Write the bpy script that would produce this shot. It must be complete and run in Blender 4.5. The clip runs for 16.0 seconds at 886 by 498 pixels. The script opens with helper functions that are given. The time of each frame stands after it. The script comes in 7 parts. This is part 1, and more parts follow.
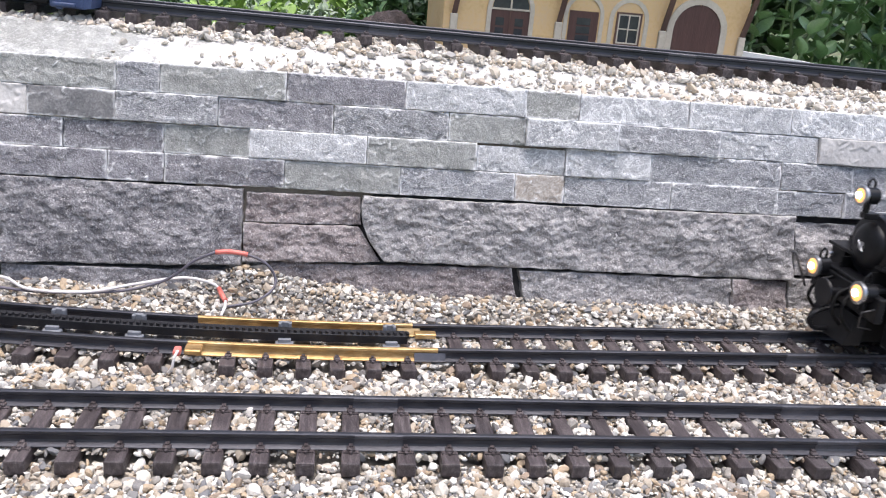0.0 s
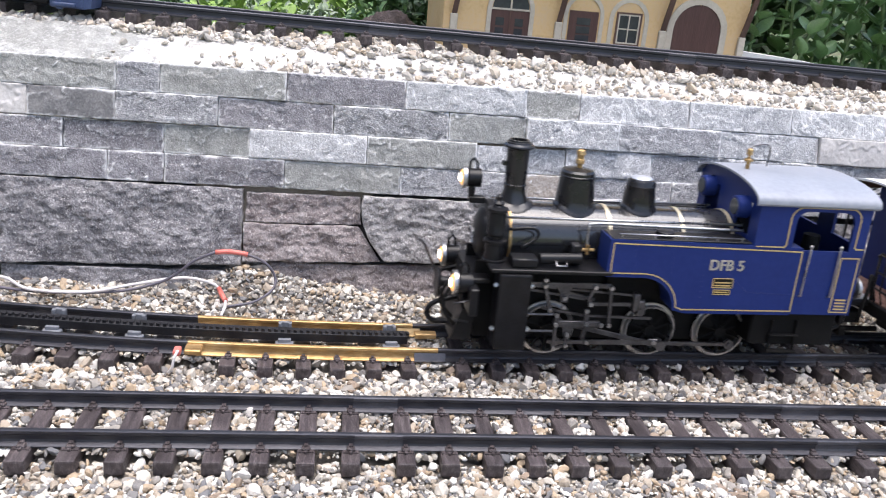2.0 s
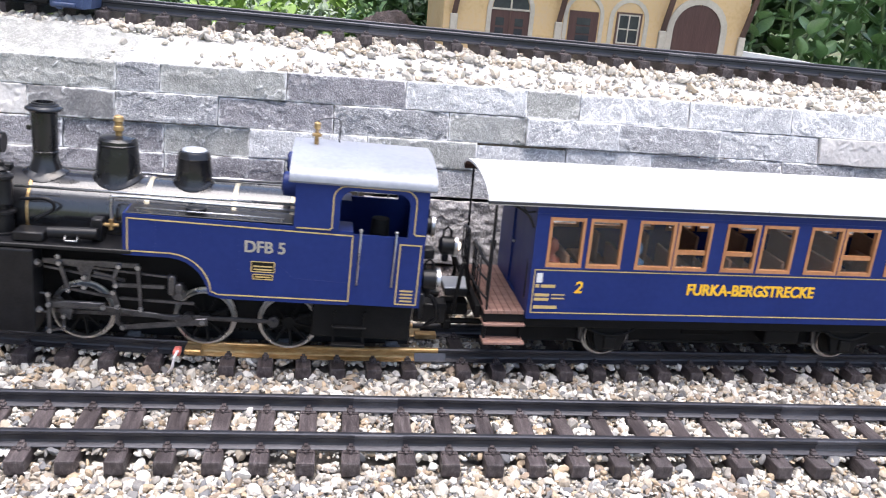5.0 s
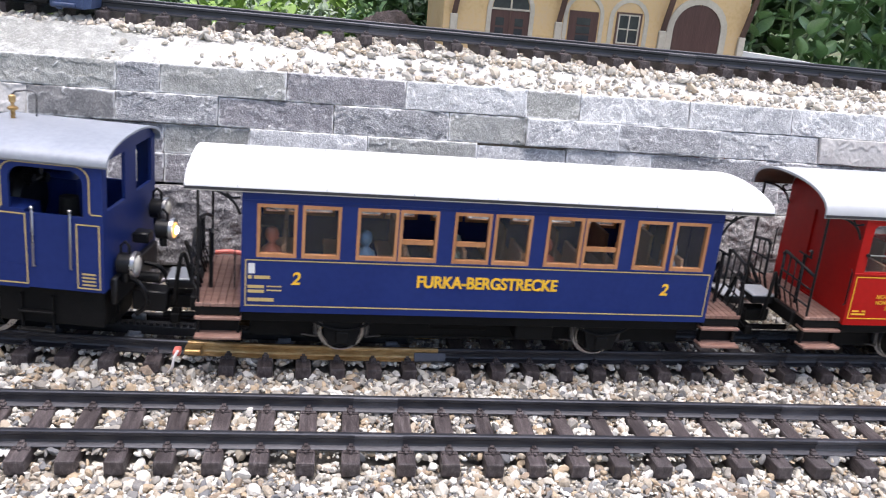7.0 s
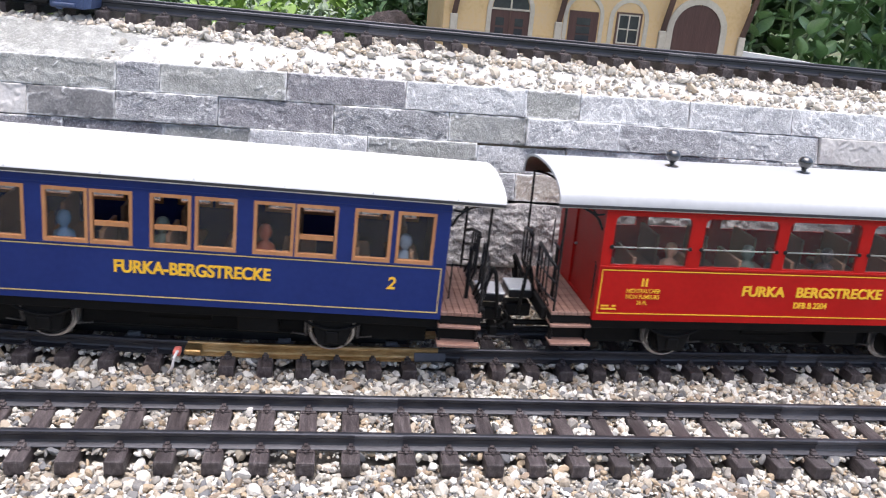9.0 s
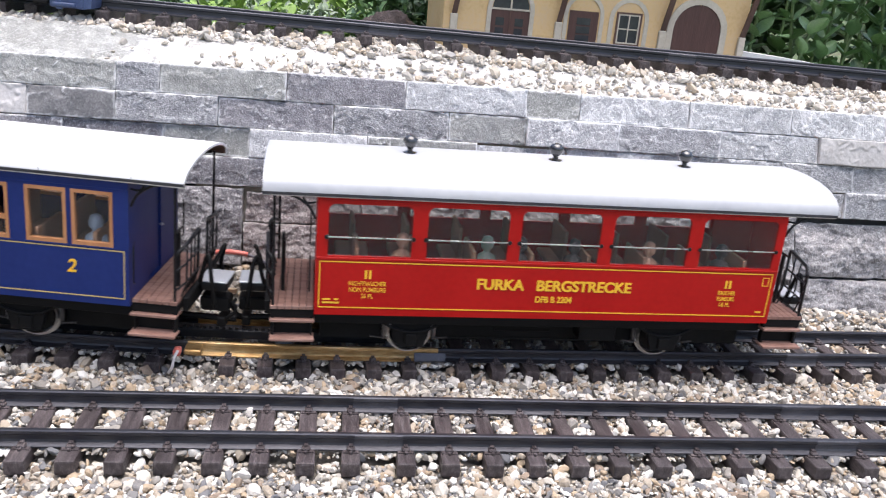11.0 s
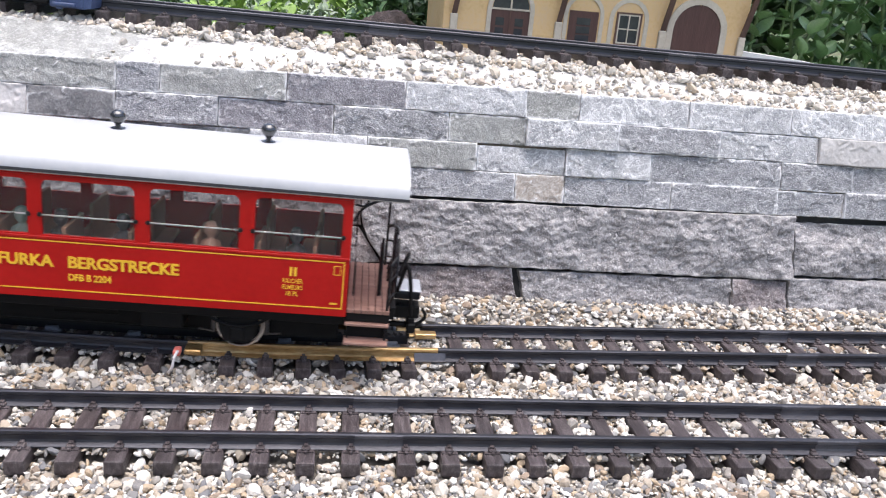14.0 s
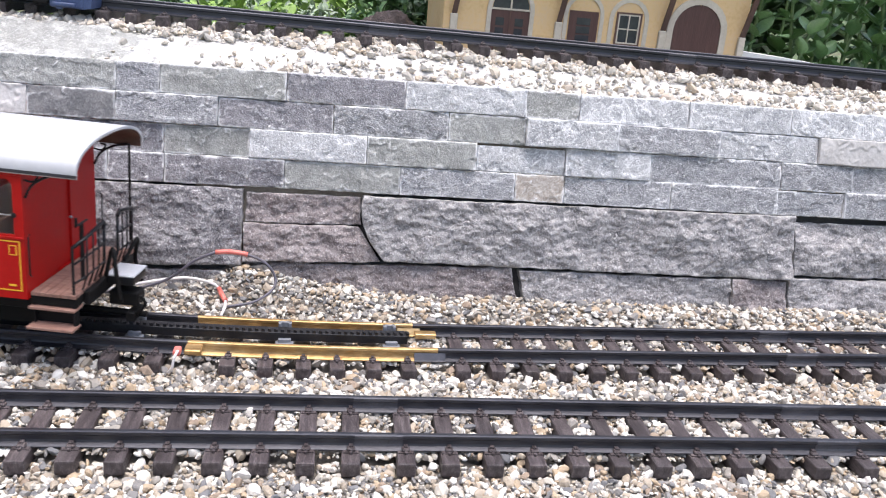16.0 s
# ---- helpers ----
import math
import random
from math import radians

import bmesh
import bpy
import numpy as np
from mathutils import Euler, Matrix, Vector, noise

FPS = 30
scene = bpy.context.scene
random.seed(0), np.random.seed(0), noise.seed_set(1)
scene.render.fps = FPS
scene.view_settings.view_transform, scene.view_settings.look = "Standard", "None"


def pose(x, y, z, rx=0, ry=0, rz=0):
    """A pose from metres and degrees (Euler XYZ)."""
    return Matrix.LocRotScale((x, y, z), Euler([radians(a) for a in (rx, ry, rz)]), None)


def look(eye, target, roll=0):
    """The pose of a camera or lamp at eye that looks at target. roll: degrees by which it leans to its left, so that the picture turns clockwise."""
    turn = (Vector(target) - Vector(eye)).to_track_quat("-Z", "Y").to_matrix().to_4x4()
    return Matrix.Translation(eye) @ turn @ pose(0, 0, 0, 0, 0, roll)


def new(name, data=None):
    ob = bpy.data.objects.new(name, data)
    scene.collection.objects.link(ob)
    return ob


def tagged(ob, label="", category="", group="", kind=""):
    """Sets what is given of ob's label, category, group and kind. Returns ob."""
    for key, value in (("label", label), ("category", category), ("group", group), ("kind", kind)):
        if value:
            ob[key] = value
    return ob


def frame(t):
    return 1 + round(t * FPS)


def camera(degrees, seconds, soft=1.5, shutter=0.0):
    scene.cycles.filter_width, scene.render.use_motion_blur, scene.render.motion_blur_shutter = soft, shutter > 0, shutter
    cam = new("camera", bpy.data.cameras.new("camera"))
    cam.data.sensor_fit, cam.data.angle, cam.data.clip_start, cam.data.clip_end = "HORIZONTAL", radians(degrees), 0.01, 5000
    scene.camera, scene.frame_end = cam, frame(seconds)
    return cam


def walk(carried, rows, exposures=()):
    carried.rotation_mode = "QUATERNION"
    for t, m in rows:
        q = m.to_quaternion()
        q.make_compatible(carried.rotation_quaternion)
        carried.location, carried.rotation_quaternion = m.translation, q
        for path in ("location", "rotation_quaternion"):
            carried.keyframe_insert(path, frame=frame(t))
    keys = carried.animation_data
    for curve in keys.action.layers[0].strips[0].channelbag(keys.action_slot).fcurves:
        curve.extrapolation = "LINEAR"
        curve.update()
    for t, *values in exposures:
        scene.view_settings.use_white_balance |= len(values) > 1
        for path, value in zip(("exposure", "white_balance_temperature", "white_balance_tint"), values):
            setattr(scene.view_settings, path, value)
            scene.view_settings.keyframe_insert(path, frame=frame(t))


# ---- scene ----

# ---------------------------------------------------------------- camera
cam = camera(55.92, 16.0, soft=1.15, shutter=0.4)
EYE = Vector((0.0, -0.4578, 0.2750))
PITCH, YAW, ROLL = radians(18.17), radians(8.49), 5.236
AIM = EYE + Vector((math.sin(YAW) * math.cos(PITCH), math.cos(YAW) * math.cos(PITCH), -math.sin(PITCH)))
walk(cam, [(0.0, look(EYE, AIM, ROLL)), (16.0, look(EYE, AIM, ROLL))], exposures=[(0.0, 0.65, 6350, 12), (1.5, 0.63, 6350, 12), (2.0, 0.68, 6350, 12), (2.5, 0.86, 6350, 12), (3.0, 0.97, 6350, 12), (4.0, 1.09, 6350, 12), (5.5, 0.87, 6350, 12), (7.0, 0.71, 6350, 12), (12.5, 0.69, 6350, 12), (16.0, 0.74, 6350, 12)])

# ---------------------------------------------------------------- daylight
SUN_EL, SUN_AZ = radians(83), radians(160)
world = bpy.data.worlds.new("sky")
scene.world = world
world.use_nodes = True
wn = world.node_tree.nodes
sky = wn.new("ShaderNodeTexSky")
sky.sky_type = "NISHITA"
sky.sun_disc = False
sky.sun_elevation, sky.sun_rotation = SUN_EL, SUN_AZ
sky.air_density, sky.dust_density, sky.ozone_density = 1.0, 3.5, 0.6
wn["Background"].inputs["Strength"].default_value = 0.16
world.node_tree.links.new(sky.outputs["Color"], wn["Background"].inputs["Color"])
sun_data = bpy.data.lights.new("sun", "SUN")
sun_data.energy, sun_data.angle, sun_data.color = 2.6, radians(60), (1.0, 0.955, 0.925)
sun = new("sun", sun_data)
SUN_FROM = Vector((math.sin(SUN_AZ) * math.cos(SUN_EL), math.cos(SUN_AZ) * math.cos(SUN_EL), math.sin(SUN_EL)))
sun.matrix_world = look(SUN_FROM * 5, (0, 0, 0))


# ---------------------------------------------------------------- materials
def surf(name, cols, rough=0.6, metal=0.0, scale=120.0, bump=0.2, grain=8.0, obj_var=0.0, isl_var=0.0, coat=0.0, spec=0.5, bump_dist=0.001,
         stretch=(1, 1, 1), spots=None, spot_scale=300.0, spot_at=0.62, glow=0.0):
    """A procedural surface: colours blended by noise at two scales, fine relief, uneven gloss, optional specks."""
    m = bpy.data.materials.new(name)
    m.use_nodes = True
    nt = m.node_tree
    n, ln = nt.nodes, nt.links
    bsdf = n["Principled BSDF"]
    tc = n.new("ShaderNodeTexCoord")
    mp = n.new("ShaderNodeMapping")
    mp.inputs["Scale"].default_value = stretch
    ln.new(tc.outputs["Object"], mp.inputs["Vector"])
    info = n.new("ShaderNodeObjectInfo")
    shift = n.new("ShaderNodeVectorMath")
    shift.operation = "MULTIPLY_ADD"
    ln.new(info.outputs["Random"], shift.inputs[0])
    shift.inputs[1].default_value = (3.1, 5.7, 2.3) if obj_var else (0, 0, 0)
    ln.new(mp.outputs["Vector"], shift.inputs[2])
    big = n.new("ShaderNodeTexNoise")
    big.inputs["Scale"].default_value, big.inputs["Detail"].default_value = scale, 5
    fine = n.new("ShaderNodeTexNoise")
    fine.inputs["Scale"].default_value, fine.inputs["Detail"].default_value = scale * grain, 4
    for t in (big, fine):
        ln.new(shift.outputs[0], t.inputs["Vector"])
    mixf = n.new("ShaderNodeMath")
    mixf.operation = "MULTIPLY_ADD"
    ln.new(fine.outputs["Fac"], mixf.inputs[0])
    mixf.inputs[1].default_value = 0.45
    half = n.new("ShaderNodeMath")
    half.operation = "MULTIPLY"
    half.inputs[1].default_value = 0.62
    ln.new(big.outputs["Fac"], half.inputs[0])
    ln.new(half.outputs[0], mixf.inputs[2])
    ramp = n.new("ShaderNodeValToRGB")
    els = ramp.color_ramp.elements
    while len(els) < len(cols):
        els.new(0.5)
    for i, c in enumerate(cols):
        els[i].position = 0.36 + 0.32 * i / max(1, len(cols) - 1)
        els[i].color = (*c, 1)
    ln.new(mixf.outputs[0], ramp.inputs["Fac"])
    col = ramp.outputs["Color"]
    for amount, source in ((obj_var, info.outputs["Random"]), (isl_var, None)):
        if not amount:
            continue
        if source is None:
            source = n.new("ShaderNodeNewGeometry").outputs["Random Per Island"]
        hsv = n.new("ShaderNodeHueSaturation")
        rng = n.new("ShaderNodeMapRange")
        rng.inputs["To Min"].default_value, rng.inputs["To Max"].default_value = 1 - amount, 1 + amount
        ln.new(source, rng.inputs["Value"])
        ln.new(rng.outputs["Result"], hsv.inputs["Value"])
        ln.new(col, hsv.inputs["Color"])
        col = hsv.outputs["Color"]
    if spots:
        sp = n.new("ShaderNodeTexNoise")
        sp.inputs["Scale"].default_value, sp.inputs["Detail"].default_value = spot_scale, 3
        ln.new(shift.outputs[0], sp.inputs["Vector"])
        cut = n.new("ShaderNodeMapRange")
        cut.inputs["From Min"].default_value, cut.inputs["From Max"].default_value = spot_at, spot_at + 0.08
        ln.new(sp.outputs["Fac"], cut.inputs["Value"])
        mx = n.new("ShaderNodeMix")
        mx.data_type = "RGBA"
        ln.new(cut.outputs["Result"], mx.inputs["Factor"])
        ln.new(col, mx.inputs["A"])
        mx.inputs["B"].default_value = (*spots, 1)
        col = mx.outputs["Result"]
    ln.new(col, bsdf.inputs["Base Color"])
    rr = n.new("ShaderNodeMapRange")
    rr.inputs["To Min"].default_value, rr.inputs["To Max"].default_value = max(0.03, rough - 0.12), min(1, rough + 0.12)
    ln.new(big.outputs["Fac"], rr.inputs["Value"])
    ln.new(rr.outputs["Result"], bsdf.inputs["Roughness"])
    bsdf.inputs["Metallic"].default_value = metal
    bsdf.inputs["Coat Weight"].default_value = coat
    bsdf.inputs["Specular IOR Level"].default_value = spec
    if bump:
        bp = n.new("ShaderNodeBump")
        bp.inputs["Strength"].default_value, bp.inputs["Distance"].default_value = bump, bump_dist
        ln.new(mixf.outputs[0], bp.inputs["Height"])
        ln.new(bp.outputs["Normal"], bsdf.inputs["Normal"])
    if glow:
        bsdf.inputs["Emission Color"].default_value = (*cols[-1], 1)
        bsdf.inputs["Emission Strength"].default_value = glow
    return m


def gravel_mat(name, stops):
    """Mixed crushed stone: one colour for each stone, with grain on it."""
    m = surf(name, [(0.75, 0.75, 0.75), (1.0, 1.0, 1.0)], rough=0.8, scale=160, bump=0.35, spec=0.3)
    nt = m.node_tree
    n, ln = nt.nodes, nt.links
    geo = n.new("ShaderNodeNewGeometry")
    ramp = n.new("ShaderNodeValToRGB")
    ramp.color_ramp.interpolation = "CONSTANT"
    els = ramp.color_ramp.elements
    while len(els) < len(stops):
        els.new(0.5)
    for i, (at, c) in enumerate(stops):
        els[i].position, els[i].color = at, (*c, 1)
    ln.new(geo.outputs["Random Per Island"], ramp.inputs["Fac"])
    mul = n.new("ShaderNodeMix")
    mul.data_type, mul.blend_type = "RGBA", "MULTIPLY"
    mul.inputs["Factor"].default_value = 1
    bsdf = n["Principled BSDF"]
    old = bsdf.inputs["Base Color"].links[0].from_socket
    ln.new(ramp.outputs["Color"], mul.inputs["A"])
    ln.new(old, mul.inputs["B"])
    ln.new(mul.outputs["Result"], bsdf.inputs["Base Color"])
    return m


def glass_mat(name, tint=(0.86, 0.88, 0.88), rough=0.02):
    m = bpy.data.materials.new(name)
    m.use_nodes = True
    b = m.node_tree.nodes["Principled BSDF"]
    b.inputs["Base Color"].default_value = (*tint, 1)
    b.inputs["Roughness"].default_value = rough
    b.inputs["Transmission Weight"].default_value = 0.99
    b.inputs["IOR"].default_value = 1.22
    return m


BALLAST = [(0.0, (0.60, 0.555, 0.48)), (0.16, (0.44, 0.375, 0.295)), (0.32, (0.34, 0.315, 0.28)), (0.47, (0.68, 0.65, 0.60)), (0.60, (0.25, 0.24, 0.23)),
           (0.71, (0.46, 0.36, 0.25)), (0.80, (0.19, 0.19, 0.195)), (0.86, (0.80, 0.78, 0.73)), (0.95, (0.32, 0.25, 0.19))]


def veined(m, colour, scale, width=0.03, amount=0.8, flecks=0.0, fleck_scale=400.0):
    """Adds pale mineral veins and flecks, which wander over the stone."""
    nt = m.node_tree
    n, ln = nt.nodes, nt.links
    bsdf = n["Principled BSDF"]
    old = bsdf.inputs["Base Color"].links[0].from_socket
    vec = [q for q in n if q.bl_idname == "ShaderNodeVectorMath"][0].outputs[0]
    t = n.new("ShaderNodeTexNoise")
    t.inputs["Scale"].default_value, t.inputs["Detail"].default_value, t.inputs["Distortion"].default_value = scale, 6, 1.2
    ln.new(vec, t.inputs["Vector"])
    d = n.new("ShaderNodeMath")
    d.operation = "COMPARE"
    sub = n.new("ShaderNodeMath")
    sub.operation = "SUBTRACT"
    sub.inputs[1].default_value = 0.5
    ln.new(t.outputs["Fac"], sub.inputs[0])
    ab = n.new("ShaderNodeMath")
    ab.operation = "ABSOLUTE"
    ln.new(sub.outputs[0], ab.inputs[0])
    n.remove(d)
    rg = n.new("ShaderNodeMapRange")
    rg.inputs["From Min"].default_value, rg.inputs["From Max"].default_value = 0.0, width
    rg.inputs["To Min"].default_value, rg.inputs["To Max"].default_value = amount, 0.0
    ln.new(ab.outputs[0], rg.inputs["Value"])
    patch = n.new("ShaderNodeTexNoise")
    patch.inputs["Scale"].default_value, patch.inputs["Detail"].default_value = scale * 0.6, 3
    ln.new(vec, patch.inputs["Vector"])
    pr = n.new("ShaderNodeMapRange")
    pr.inputs["From Min"].default_value, pr.inputs["From Max"].default_value = 0.42, 0.62
    ln.new(patch.outputs["Fac"], pr.inputs["Value"])
    mul = n.new("ShaderNodeMath")
    mul.operation = "MULTIPLY"
    ln.new(rg.outputs["Result"], mul.inputs[0])
    ln.new(pr.outputs["Result"], mul.inputs[1])
    fac = mul.outputs[0]
    if flecks:
        f = n.new("ShaderNodeTexNoise")
        f.inputs["Scale"].default_value, f.inputs["Detail"].default_value, f.inputs["Roughness"].default_value, f.inputs["Distortion"].default_value = fleck_scale, 6, 0.7, 0.8
        ln.new(vec, f.inputs["Vector"])
        fr = n.new("ShaderNodeMapRange")
        fr.inputs["From Min"].default_value, fr.inputs["From Max"].default_value = 0.54, 0.59
        fr.inputs["To Max"].default_value = flecks
        ln.new(f.outputs["Fac"], fr.inputs["Value"])
        mx = n.new("ShaderNodeMath")
        mx.operation = "MAXIMUM"
        ln.new(fac, mx.inputs[0])
        ln.new(fr.outputs["Result"], mx.inputs[1])
        fac = mx.outputs[0]
    mix = n.new("ShaderNodeMix")
    mix.data_type = "RGBA"
    ln.new(fac, mix.inputs["Factor"])
    ln.new(old, mix.inputs["A"])
    mix.inputs["B"].default_value = (*colour, 1)
    ln.new(mix.outputs["Result"], bsdf.inputs["Base Color"])
    return m


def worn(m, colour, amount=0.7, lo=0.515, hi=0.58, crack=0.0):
    """Bruised pale arrises, and a darker tone in the clefts, on split stone."""
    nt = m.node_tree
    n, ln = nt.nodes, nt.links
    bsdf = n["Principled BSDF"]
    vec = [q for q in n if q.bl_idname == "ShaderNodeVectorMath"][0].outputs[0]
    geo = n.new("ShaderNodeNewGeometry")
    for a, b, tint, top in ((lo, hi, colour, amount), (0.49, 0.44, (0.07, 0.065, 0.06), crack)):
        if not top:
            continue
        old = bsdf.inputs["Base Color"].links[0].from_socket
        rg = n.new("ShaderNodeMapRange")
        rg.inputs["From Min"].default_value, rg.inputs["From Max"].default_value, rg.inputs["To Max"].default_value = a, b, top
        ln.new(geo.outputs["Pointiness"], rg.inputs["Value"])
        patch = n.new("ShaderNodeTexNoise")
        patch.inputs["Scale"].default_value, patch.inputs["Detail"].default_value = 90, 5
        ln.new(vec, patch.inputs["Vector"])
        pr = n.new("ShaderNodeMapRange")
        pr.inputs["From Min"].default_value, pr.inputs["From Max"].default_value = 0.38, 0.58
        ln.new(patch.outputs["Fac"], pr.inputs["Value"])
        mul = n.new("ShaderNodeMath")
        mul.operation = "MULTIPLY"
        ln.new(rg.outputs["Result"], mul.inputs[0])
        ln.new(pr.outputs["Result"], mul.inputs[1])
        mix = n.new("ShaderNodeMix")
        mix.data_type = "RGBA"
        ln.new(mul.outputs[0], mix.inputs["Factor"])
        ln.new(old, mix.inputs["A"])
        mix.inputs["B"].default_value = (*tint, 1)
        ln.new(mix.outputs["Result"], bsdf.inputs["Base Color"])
    return m


